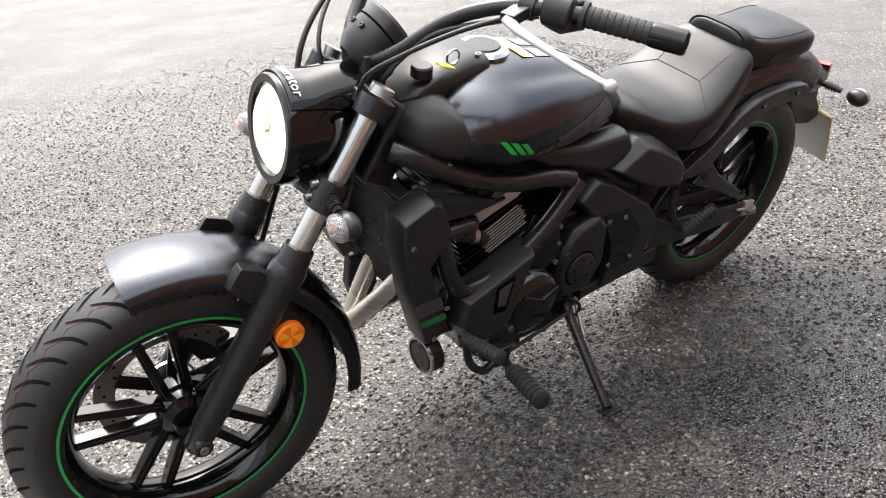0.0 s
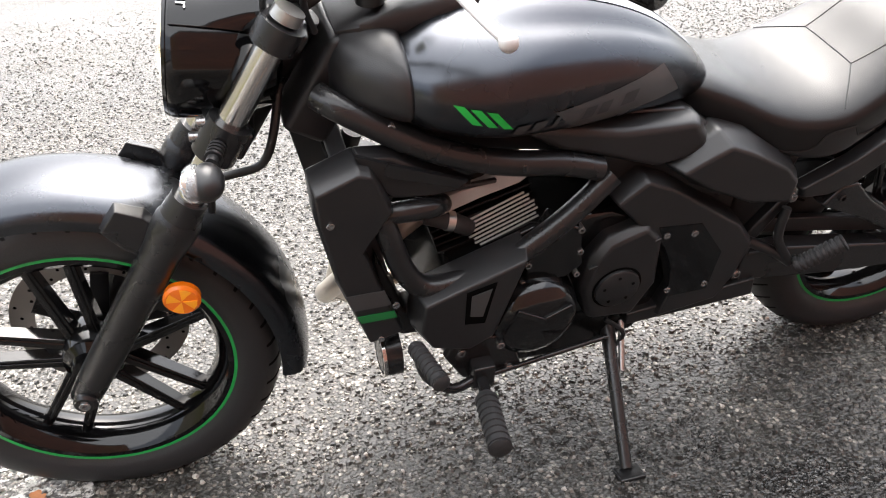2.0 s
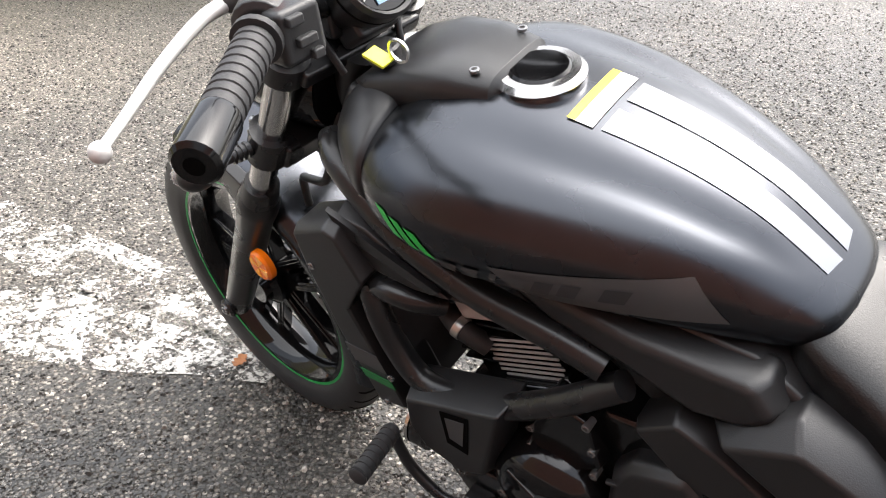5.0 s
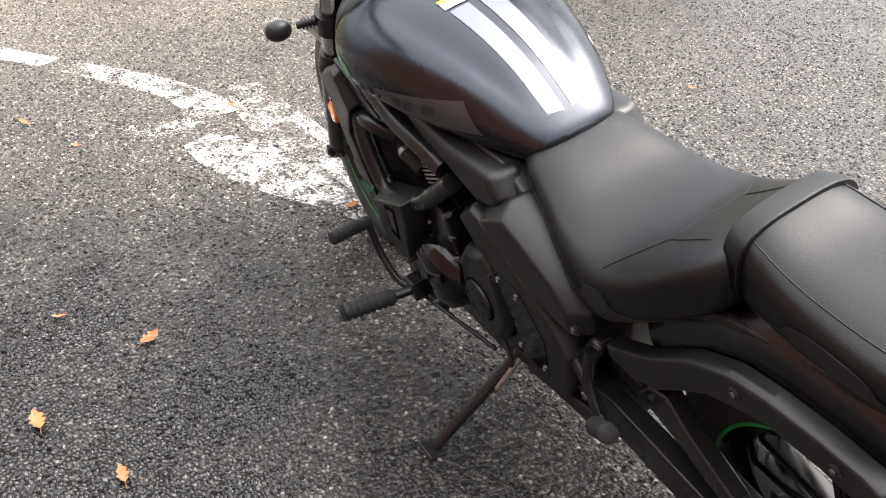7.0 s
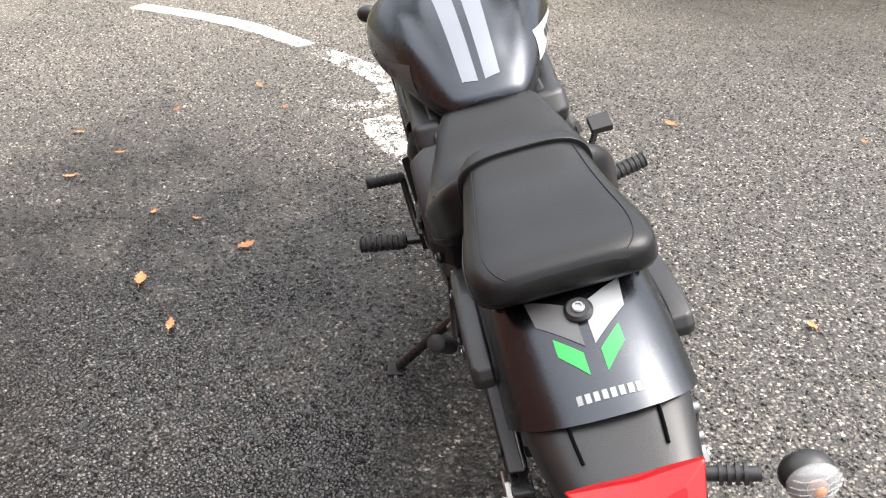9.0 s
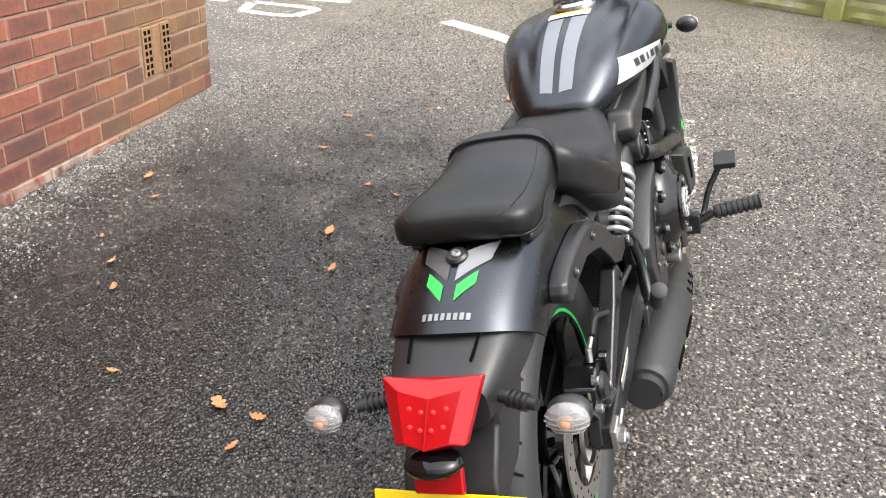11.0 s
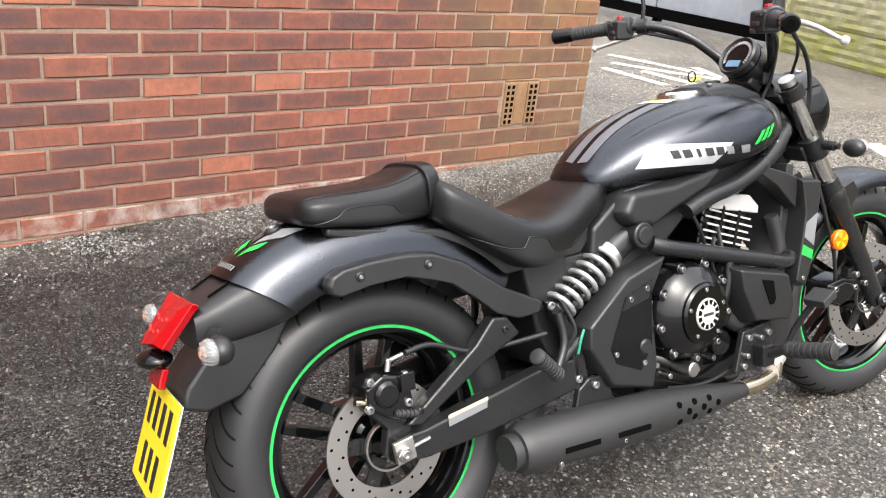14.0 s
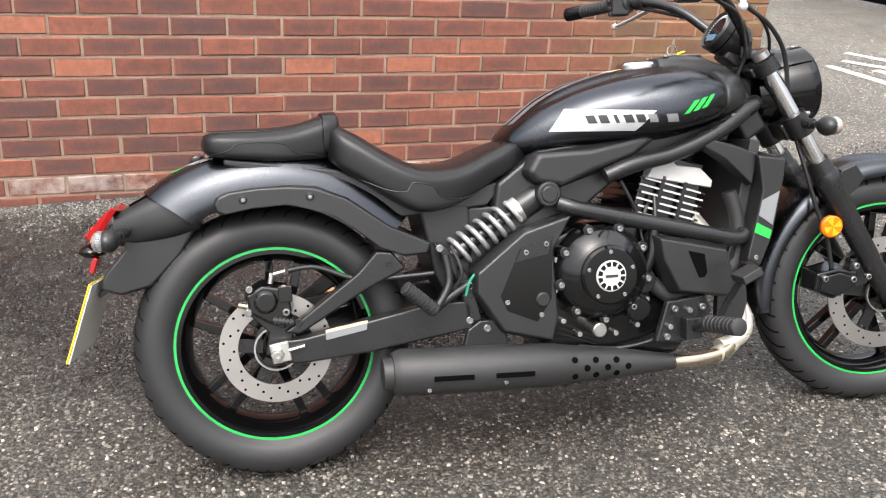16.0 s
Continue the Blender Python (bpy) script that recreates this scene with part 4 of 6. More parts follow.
L = (LOW - TOP).length
turned[0] = STEERED
for s in (1, -1):
    leg = part("fork_slider", Geo().tube([on_fork(0.335, s * 0.1), on_fork(0.345, s * 0.1), on_fork(0.365, s * 0.1), on_fork(0.40, s * 0.1), on_fork(0.5, s * 0.1), on_fork(L - 0.02, s * 0.1), on_fork(L + 0.012, s * 0.1), on_fork(L + 0.026, s * 0.1)],
                                         [0.031, 0.034, 0.034, 0.03, 0.029, 0.026, 0.024, 0.014], 24), satin, bike, "black fork leg")
    part("fork_tube", Geo().tube([on_fork(0.02, s * 0.1), on_fork(0.35, s * 0.1)], 0.0205, 24), chrome, leg, "polished steel fork tube")
    part("axle_nut", Geo().disc((AX_F, s * 0.12, AX_Z), 0.019, s * 0.012, n=20, chamfer=0.2), satin, leg)
    part("axle_bolt", Geo().disc((AX_F, s * 0.13, AX_Z), 0.009, s * 0.006, n=12), bolt_steel, leg)
    part("fork_cap", Geo().tube([on_fork(-0.012, s * 0.1), on_fork(0.004, s * 0.1)], 0.021, 20), steel, leg)
    part("stem_cover", Geo().tube([on_fork(0.30, s * 0.1), on_fork(0.34, s * 0.1)], [0.027, 0.031], 20), satin, leg)
    part("side_reflector", Geo().disc((1.40, s * 0.115, 0.504), 0.028, s * 0.014, n=28, chamfer=0.15), amber, leg, "round amber side reflector")
    for k in range(4):
        w = [(1.40 + q * math.cos(e), 0.504 + q * math.sin(e)) for q, e in ((0.001, math.pi * k / 2), (0.0225, math.pi * k / 2), (0.0225, math.pi * k / 2 + 0.4), (0.0225, math.pi * k / 2 + 0.8))]
        part("reflector_facet", Geo().prism(w, s * 0.1285, s * 0.1298), bright_amber, leg)
    # top and bottom clamps
    part("clamp_ring", Geo().tube([on_fork(0.008, s * 0.1), on_fork(0.042, s * 0.1)], 0.031, 20), satin, bike)
    part("clamp_ring", Geo().tube([on_fork(0.165, s * 0.1), on_fork(0.222, s * 0.1)], 0.031, 20), satin, bike)
    part("clamp_bolt", Geo().disc(on_fork(0.18, s * 0.1, 0.028), 0.007, 0.012, "x", 12), bolt_steel, bike)
    part("clamp_bolt", Geo().disc(on_fork(0.205, s * 0.1, 0.028), 0.007, 0.012, "x", 12), bolt_steel, bike)
part("top_yoke", Geo().bar(on_fork(0.025, 0.1, -0.01), on_fork(0.025, -0.1, -0.01), 0.06, 0.026, (FD.x, 0, FD.z)), satin, bike, bevel=0.006)
part("bottom_yoke", Geo().bar(on_fork(0.195, 0.1, -0.01), on_fork(0.195, -0.1, -0.01), 0.06, 0.045, (FD.x, 0, FD.z)), satin, bike, bevel=0.006)
turned[0] = None
part("steering_head", Geo().tube([on_fork(0.02, 0, -0.03), on_fork(0.23, 0, -0.03)], 0.034, 20), satin, bike)

# headlamp
turned[0] = STEERED
HC, HT = Vector((1.316, 0, 0.844)), Matrix.Rotation(radians(-8), 3, "Y")
shell = [(0.0, -0.1), (0.045, -0.1), (0.07, -0.092), (0.084, -0.06), (0.092, -0.02), (0.096, 0.03), (0.096, 0.045), (0.091, 0.052), (0.085, 0.048)]
head = part("headlamp", Geo().lathe(shell, HC, "x", 48, False, HT), gloss, bike, "gloss black headlamp cowl with a lit lamp")
part("headlamp_lens", Geo().lathe([(0.0, 0.066), (0.028, 0.065), (0.05, 0.06), (0.066, 0.052), (0.076, 0.045)], HC, "x", 48, False, HT), glass, head)
part("headlamp_reflector", Geo().lathe([(0.0, 0.0), (0.026, 0.004), (0.05, 0.016), (0.066, 0.03), (0.075, 0.042)], HC, "x", 48, False, HT), lamp_glow, head, "lit warm white lamp")

# handlebar
BAR = [(1.195, 0.0, 0.955), (1.19, 0.04, 0.958), (1.165, 0.085, 0.985), (1.11, 0.13, 1.038), (1.065, 0.17, 1.066), (1.015, 0.22, 1.08), (0.95, 0.29, 1.077), (0.886, 0.378, 1.066)]
handlebar = part("handlebar", Geo().tube([(x, -y, z) for x, y, z in BAR[:0:-1]] + BAR, 0.0125, 16, 6), satin, bike, "black raised handlebar")
for s in (1, -1):
    def P(x, y, z):
        return Vector((x, s * y, z))
    a, b = P(0.952, 0.287, 1.077), P(0.888, 0.375, 1.0665)
    d = (b - a).normalized()
    gg = ribbed(a, b, 0.0164, 0.0176, 9)
    grip = part("grip", gg, grip_rubber, handlebar, "ribbed black rubber grip")
    part("grip_flange", Geo().tube([a - d * 0.004, a + d * 0.003], 0.022, 20), grip_rubber, grip)
    part("bar_end", Geo().tube([b - d * 0.006, b, b + d * 0.046, b + d * 0.05], [0.018, 0.0195, 0.0195, 0.016], 20), gloss, grip, "gloss black bar-end weight")
    part("bar_end_hole", Geo().tube([b + d * 0.046, b + d * 0.0505], 0.008, 14), void_mat, grip)
    c0 = P(0.978, 0.255, 1.079)
    part("switch_box", Geo().tube([c0 - d * 0.024, c0 - d * 0.02, c0 + d * 0.02, c0 + d * 0.024], [0.02, 0.027, 0.027, 0.02], 16), plastic, handlebar, "black switch housing", bevel=0.002)
    part("switch", Geo().box(c0 + Vector((-0.012, 0, 0.022)), (0.014, 0.012, 0.014)), red_decal, handlebar, "red switch", bevel=0.002)
    part("switch_pod", Geo().box(c0 + Vector((-0.016, -s * 0.004, -0.008)), (0.05, 0.046, 0.05)), plastic, handlebar, bevel=0.007)
    for j, (dz, w) in enumerate(((0.008, 0.016), (-0.012, 0.02), (-0.027, 0.012))):
        part("switch", Geo().box(c0 + Vector((-0.043, s * (0.004 - 0.008 * j), dz)), (0.008, w, 0.009)), grip_rubber, handlebar, bevel=0.002)
    m0 = P(1.012, 0.222, 1.08)
    part("lever_mount", Geo().tube([m0 - d * 0.012, m0 + d * 0.012], 0.02, 16), satin, handlebar)
    part("mirror_stem", Geo().tube([m0 + Vector((0.0, 0, 0.01)), m0 + Vector((0.004, 0, 0.06)), m0 + Vector((0.0, s * 0.02, 0.14))], 0.0055, 10, 4), satin, handlebar)
    lev = [P(1.058, 0.235, 1.07), P(1.062, 0.27, 1.065), P(1.045, 0.33, 1.05), P(1.022, 0.385, 1.034), P(1.005, 0.422, 1.025)]
    lv = part("lever", Geo().tube(lev, [0.011, 0.009, 0.0075, 0.0065, 0.006], 14, 5, flat=0.7).ball(lev[-1], 0.0098), silver_paint, handlebar, "polished alloy hand lever")
    part("lever_perch", Geo().bar(m0, P(1.06, 0.235, 1.07), 0.03, 0.018, (0, 0, 1)), satin, lv, bevel=0.003)
for s in (1, -1):
    part("bar_riser", Geo().box((1.192, s * 0.035, 0.945), (0.03, 0.03, 0.05)), satin, bike, bevel=0.005)

# gauge
GT = Matrix.Rotation(radians(-56), 3, "Y")
GC = Vector((1.145, 0, 0.988))
gauge = part("gauge", Geo().lathe([(0.0, -0.075), (0.032, -0.075), (0.047, -0.055), (0.052, -0.01), (0.054, 0.012), (0.05, 0.018), (0.045, 0.014)], GC, "z", 40, False, GT), plastic, bike, "round black speedometer with a small blue screen")
for d in (-1, 1):
    part("gauge_bolt", Geo().disc(GC + GT @ Vector((0.046, 0.016 * d, -0.03)), 0.0055, 0.006, "x", 12, 0.2, GT), satin, gauge)
part("gauge_seam", Geo().lathe([(0.0525, -0.012), (0.0532, -0.010), (0.0525, -0.008)], GC, "z", 40, False, GT), void_mat, gauge)
part("gauge_bracket", Geo().box(GC + GT @ Vector((-0.03, 0, -0.055)), (0.05, 0.07, 0.05), GT), plastic, gauge, bevel=0.008)
part("gauge_face", Geo().disc(GC + GT @ Vector((0, 0, 0.008)), 0.0455, 0.004, "z", 40, 0.05, GT), gloss, gauge)
part("gauge_screen", Geo().box(GC + GT @ Vector((-0.023, 0, 0.0135)), (0.018, 0.042, 0.002), GT), screen_mat, gauge, "blue grey display")
tick = Geo()
for k in range(25):
    a = radians(-120 + 240 * k / 24)
    tick.box(GC + GT @ Vector((0.038 * math.cos(a), 0.038 * math.sin(a), 0.0128)), (0.008, 0.0015, 0.001), GT @ Matrix.Rotation(a, 3, "Z"))
part("dial_marks", tick, white_decal, gauge)
turned[0] = None

# frame tubes
for s in (1, -1):
    up = [(1.185, 0.09, 0.81), (1.15, 0.12, 0.797), (1.05, 0.145, 0.742), (0.94, 0.152, 0.70), (0.84, 0.152, 0.68), (0.77, 0.148, 0.655)]
    part("frame_tube", Geo().tube([(x, s * y, z) for x, y, z in up], 0.0195, 18, 5), satin, bike, "black perimeter frame tube")
    lo = [(0.745, 0.15, 0.64), (0.82, 0.165, 0.58), (0.90, 0.17, 0.525), (0.985, 0.172, 0.495), (1.05, 0.17, 0.49), (1.085, 0.168, 0.535), (1.105, 0.165, 0.60), (1.115, 0.155, 0.64)] if s > 0 else \
        [(0.655, 0.15, 0.60), (0.70, 0.165, 0.585), (0.85, 0.17, 0.548), (1.0, 0.17, 0.512), (1.09, 0.165, 0.492), (1.12, 0.155, 0.50)]
    part("frame_tube", Geo().tube([(x, s * y, z) for x, y, z in lo], 0.0185, 18, 5), satin, bike, "black lower frame tube")
part("frame_tube", Geo().tube([(1.118, 0.15, 0.635), (1.08, 0.16, 0.642), (1.04, 0.155, 0.638), (1.015, 0.13, 0.62)], 0.0165, 16, 5), satin, bike)

# radiator and shrouds
rt = Matrix.Rotation(radians(12.5), 3, "Y")
rad = part("radiator", Geo().box((1.128, 0, 0.56), (0.028, 0.265, 0.33), rt), radiator_mat, bike, "black finned radiator", bevel=0.004)
fg = Geo()
for k in range(34):
    fg.box(Vector((1.128, 0, 0.56)) + rt @ Vector((0.016, 0, -0.155 + 0.0094 * k)), (0.004, 0.25, 0.0025), rt)
tagged(part("fin_pack", fg, satin, rad), kind="stuff")
shroud_l = [(1.215, 0.715), (1.212, 0.655), (1.188, 0.53), (1.142, 0.388), (1.085, 0.402), (1.112, 0.48), (1.145, 0.597), (1.10, 0.665), (1.13, 0.735), (1.15, 0.742)]
shroud = part("radiator_shroud", Geo().prism(shroud_l, 0.12, 0.182, 0.008, mid=0.75), plastic, bike, "black plastic radiator shroud with green stripe", bevel=0.004)
shroud_r_poly = [(1.216, 0.68), (1.212, 0.64), (1.18, 0.487), (1.148, 0.418), (1.112, 0.435), (1.132, 0.52), (1.152, 0.61), (1.14, 0.69)]
shroud_r = part("radiator_shroud", Geo().prism(shroud_r_poly, -0.12, -0.182, 0.006, mid=0.75), plastic, bike, "black plastic radiator shroud with green stripe", bevel=0.004)
part("shroud_arm", Geo().prism([(1.15, 0.75), (1.14, 0.70), (1.10, 0.66), (1.03, 0.655), (0.97, 0.665), (1.03, 0.70), (1.10, 0.745)], 0.13, 0.158, 0.008), plastic, shroud, bevel=0.004)
part("shroud_arm", Geo().prism([(1.155, 0.69), (1.14, 0.61), (1.06, 0.675), (0.985, 0.725), (1.03, 0.732), (1.10, 0.715)], -0.13, -0.165, 0.008), plastic, shroud_r, bevel=0.004)
part("shroud_strip", Geo().prism([(1.153, 0.755), (1.137, 0.722), (1.0, 0.672), (0.985, 0.682), (1.06, 0.715)], 0.156, 0.164, 0.002), satin, shroud)
for s, par in ((1, shroud), (-1, shroud_r)):
    o = s * 0.1826
    if s > 0:
        part("shroud_decal", Geo().prism([(1.178, 0.512), (1.167, 0.478), (1.107, 0.478), (1.118, 0.512)], o, o + 0.001), left_grey_decal, par)
        part("green_band", Geo().prism([(1.162, 0.464), (1.156, 0.448), (1.098, 0.448), (1.103, 0.464)], o, o + 0.001), dark_green, par, "green band")
    else:
        part("shroud_decal", Geo().prism([(1.196, 0.60), (1.178, 0.52), (1.142, 0.545), (1.15, 0.58)], o, o - 0.001), silver_decal, par, "silver decal")
        part("green_band", Geo().prism([(1.176, 0.508), (1.17, 0.487), (1.13, 0.505), (1.137, 0.528)], o, o - 0.001), green, par, "green band")
    for x, z in ((1.193, 0.657), (1.10, 0.475), (1.125, 0.405)) if s > 0 else ((1.135, 0.445),):
        part("shroud_bolt", Geo().disc((x, o, z), 0.006, s * 0.003, n=12), bolt_steel, par)
part("horn", Geo().disc((1.085, 0.135, 0.315), 0.042, 0.03, "x", 28, 0.1).disc((1.115, 0.135, 0.315), 0.034, 0.004, "x", 28, 0.1), satin, bike, "round black horn with a chrome rim", bevel=0.002)
part("horn_rim", Geo().lathe([(0.038, 0.028), (0.043, 0.028), (0.043, 0.034), (0.038, 0.034)], (1.085, 0.135, 0.315), "x", 36), chrome, bike)

# engine
eng = part("crankcase", Geo().prism([(0.60, 0.50), (0.58, 0.36), (0.62, 0.24), (0.74, 0.205), (0.95, 0.215), (1.0, 0.27), (1.03, 0.38), (1.0, 0.48), (0.86, 0.54), (0.72, 0.55)], -0.135, 0.135), casing, bike, "black twin-cylinder engine", bevel=0.012)
part("sump", Geo().prism([(0.70, 0.23), (0.92, 0.23), (0.90, 0.175), (0.74, 0.17)], -0.09, 0.09), casing, eng, bevel=0.01)
ct = Matrix.Rotation(radians(17), 3, "Y")
part("cylinder_block", Geo().box((0.945, 0, 0.58), (0.16, 0.20, 0.18), ct), casing, eng, bevel=0.006)
for k in range(7):
    c = Vector((0.943, 0, 0.575)) + ct @ Vector((0, 0, -0.05 + 0.0165 * k))
    part("cooling_fin", Geo().box(c, (0.176, 0.226, 0.0042), ct), casing, eng, bevel=0.0008)
    part("fin_edge", Geo().box(c + ct @ Vector((0, -0.1145, 0)), (0.15 + (0.02 if k % 2 else 0), 0.002, 0.0046), ct), silver_paint, eng, "bare alloy fin edge")
for dx in (-0.028, 0.03):
    part("fin_gap", Geo().box(Vector((0.943, -0.1135, 0.577)) + ct @ Vector((dx, 0, 0)), (0.009, 0.007, 0.125), ct), casing, eng)
cl = Matrix.Rotation(radians(24), 3, "Y")
for k in range(8):
    c = Vector((0.906, 0.1145, 0.557)) + cl @ Vector((0.004 * (k % 2), 0, -0.032 + 0.0088 * k))
    part("fin_edge", Geo().box(c, (0.118 - 0.004 * abs(k - 3), 0.0016, 0.0034), cl), silver_paint, eng, "bare alloy fin edge")
part("cylinder_head", Geo().box((0.965, 0, 0.665), (0.165, 0.19, 0.05), ct), casing, eng, bevel=0.006)
for s, poly in ((1, [(1.015, 0.617), (1.002, 0.587), (0.948, 0.604), (0.882, 0.625), (0.869, 0.635), (0.905, 0.652), (0.932, 0.649), (0.94, 0.637), (0.985, 0.626)]),
                (-1, [(0.885, 0.645), (0.905, 0.678), (0.95, 0.688), (0.962, 0.672), (1.03, 0.66), (1.062, 0.628), (1.058, 0.61)])):
    part("head_cover", Geo().prism(poly, s * 0.098, s * 0.117, 0.004), silver_paint, eng, "silver cylinder head cover", bevel=0.002)
# right side
clutch = part("clutch_cover", Geo().lathe([(0, -0.205), (0.07, -0.205), (0.078, -0.198), (0.1, -0.185), (0.112, -0.165), (0.116, -0.13)], (0.752, 0, 0.435), "y", 56, False), casing, eng, "round black clutch cover")
part("clutch_lid", Geo().disc((0.752, -0.203, 0.435), 0.068, -0.012, n=48, chamfer=0.08), gloss, clutch, "gloss black lid")
part("clutch_badge", Geo().disc((0.752, -0.2145, 0.435), 0.036, -0.004, n=48, chamfer=0.05), silver_paint, clutch, "round silver badge")
part("badge_ring", Geo().lathe([(0.0225, -0.2195), (0.0325, -0.2195), (0.0325, -0.218), (0.0225, -0.218)], (0.752, 0, 0.435), n=48), gloss, clutch)
nt_ = Geo()
for k in range(12):
    a = math.tau * k / 12
    nt_.box((0.752 + 0.0275 * math.cos(a), -0.2197, 0.435 + 0.0275 * math.sin(a)), (0.011, 0.001, 0.004), Matrix.Rotation(-a, 3, "Y"))
part("badge_notches", nt_, silver_paint, clutch)
part("badge_bar", Geo().box((0.752, -0.2193, 0.435), (0.03, 0.001, 0.006)), dark_decal, clutch)
for k in range(5):
    a = math.tau * (k + 0.25) / 5
    part("lid_bolt", Geo().disc((0.752 + 0.055 * math.cos(a), -0.2145, 0.435 + 0.055 * math.sin(a)), 0.005, -0.003, n=10), bolt_steel, clutch)
for k in range(9):
    a = radians(30 + 40 * k)
    g = Geo().disc((0.752 + 0.108 * math.cos(a), -0.12, 0.435 + 0.108 * math.sin(a)), 0.014, -0.06, n=14)
    lug = part("cover_lug", g, casing, clutch)
    part("lug_bolt", Geo().disc((0.752 + 0.108 * math.cos(a), -0.18, 0.435 + 0.108 * math.sin(a)), 0.007, -0.006, n=12), bolt_steel, lug)
part("oil_filler", Geo().disc((0.835, -0.135, 0.345), 0.03, -0.05, n=24, chamfer=0.15), casing, eng)
part("water_pump", Geo().disc((0.85, -0.135, 0.41), 0.032, -0.04, n=24).tube([(0.85, -0.16, 0.41), (0.87, -0.17, 0.46), (0.88, -0.17, 0.53)], 0.013, 12, 4), casing, eng)
part("drain_plug", Geo().disc((0.735, -0.135, 0.305), 0.017, -0.055, n=20, chamfer=0.15), steel, eng)
part("right_engine_guard", Geo().prism([(0.867, 0.519), (1.056, 0.48), (1.078, 0.39), (1.06, 0.355), (0.916, 0.375), (0.873, 0.466)], -0.14, -0.21, 0.014, mid=0.5), plastic, bike, "black plastic engine guard with a slot", bevel=0.005)
part("guard_slot", Geo().prism([(0.945, 0.478), (0.985, 0.468), (0.992, 0.425), (0.984, 0.413), (0.972, 0.414), (0.958, 0.447)], -0.2, -0.2125), void_mat, bike)
# left side
part("left_engine_guard", Geo().prism([(1.066, 0.485), (0.886, 0.55), (0.93, 0.374), (0.978, 0.347), (1.05, 0.37), (1.074, 0.414)], 0.14, 0.205, 0.012, mid=0.5), plastic, bike, "black plastic engine guard with a window", bevel=0.005)
part("guard_window", Geo().prism([(0.992, 0.495), (0.943, 0.508), (0.958, 0.42), (0.992, 0.425)], 0.204, 0.2065, 0.0), void_mat, bike)
# grey plate stands for the lit ground seen through the window
part("guard_ground_view", Geo().prism([(0.984, 0.487), (0.951, 0.496), (0.963, 0.437), (0.984, 0.442)], 0.206, 0.2075, 0.0), left_grey_decal, bike)
alt = part("alternator_cover", Geo().lathe([(0, 0.205), (0.05, 0.202), (0.072, 0.19), (0.082, 0.17), (0.086, 0.13)], (0.858, 0, 0.375), "y", 44, False), casing, eng, "round black alternator cover")
part("alternator_rib", Geo().bar((0.80, 0.2, 0.41), (0.85, 0.206, 0.395), 0.02, 0.01).bar((0.85, 0.206, 0.395), (0.90, 0.198, 0.42), 0.012, 0.008), casing, alt, bevel=0.003)
part("timing_cover", Geo().prism([(0.84, 0.58), (0.785, 0.555), (0.77, 0.465), (0.80, 0.44), (0.875, 0.44), (0.885, 0.49)], 0.13, 0.165, 0.006), casing, eng, "black timing cover", bevel=0.005)
for x, z in ((0.835, 0.57), (0.79, 0.548), (0.875, 0.49), (0.785, 0.50), (0.785, 0.45), (0.88, 0.45), (0.80, 0.335), (0.795, 0.40), (0.93, 0.33)):
    part("case_bolt", Geo().disc((x, 0.15, z), 0.006, 0.018, n=10), bolt_steel, eng)
spro = part("sprocket_cover", Geo().prism([(0.762, 0.475), (0.735, 0.512), (0.665, 0.535), (0.632, 0.50), (0.622, 0.39), (0.66, 0.318), (0.745, 0.325), (0.772, 0.40)], 0.13, 0.172, 0.012, mid=0.6), plastic, eng, "black sprocket cover", bevel=0.006)
part("sprocket_disc", Geo().lathe([(0, 0.180), (0.037, 0.180), (0.0405, 0.1775), (0.042, 0.168)], (0.706, 0, 0.405), "y", 40, False), plastic, spro)
part("disc_groove", Geo().lathe([(0.042, 0.1728), (0.046, 0.1728), (0.046, 0.1722), (0.042, 0.1722)], (0.706, 0, 0.405), "y", 40), void_mat, spro)
for k in range(5):
    e = math.tau * (k + 0.2) / 5
    part("disc_dimple", Geo().disc((0.706 + 0.028 * math.cos(e), 0.18, 0.405 + 0.028 * math.sin(e)), 0.003, 0.001, n=8), void_mat, spro)
part("cover_rib", Geo().bar((0.765, 0.168, 0.458), (0.64, 0.168, 0.50), 0.006, 0.008), plastic, spro, bevel=0.002)
part("left_side_cover", Geo().prism([(0.735, 0.585), (0.685, 0.625), (0.63, 0.60), (0.477, 0.492), (0.436, 0.438), (0.452, 0.36), (0.48, 0.305), (0.60, 0.285), (0.585, 0.36), (0.62, 0.46)], 0.11, 0.162, 0.008, mid=0.7), plastic, bike, "black plastic left side cover", bevel=0.005)
part("gloss_insert", Geo().prism([(0.645, 0.52), (0.562, 0.512), (0.505, 0.435), (0.512, 0.345), (0.59, 0.345), (0.60, 0.42)], 0.1605, 0.1635), gloss, bike, "gloss black inset panel")
for x, z in ((0.626, 0.498), (0.572, 0.492), (0.595, 0.362), (0.52, 0.36)):
    part("insert_bolt", Geo().disc((x, 0.163, z), 0.0065, 0.003, n=12), bolt_steel, bike)
part("left_air_cover", Geo().prism([(0.65, 0.635), (0.60, 0.668), (0.564, 0.688), (0.507, 0.672), (0.411, 0.608), (0.382, 0.57), (0.387, 0.52), (0.476, 0.527), (0.587, 0.583)], 0.10, 0.172, 0.022, mid=0.55), plastic, bike, "black plastic triangular side panel", bevel=0.006)
part("panel_bolt", Geo().disc((0.40, 0.158, 0.543), 0.013, 0.008, n=20, chamfer=0.3), satin, bike)
part("panel_bolt_core", Geo().disc((0.40, 0.166, 0.543), 0.006, 0.002, n=12), bolt_steel, bike)
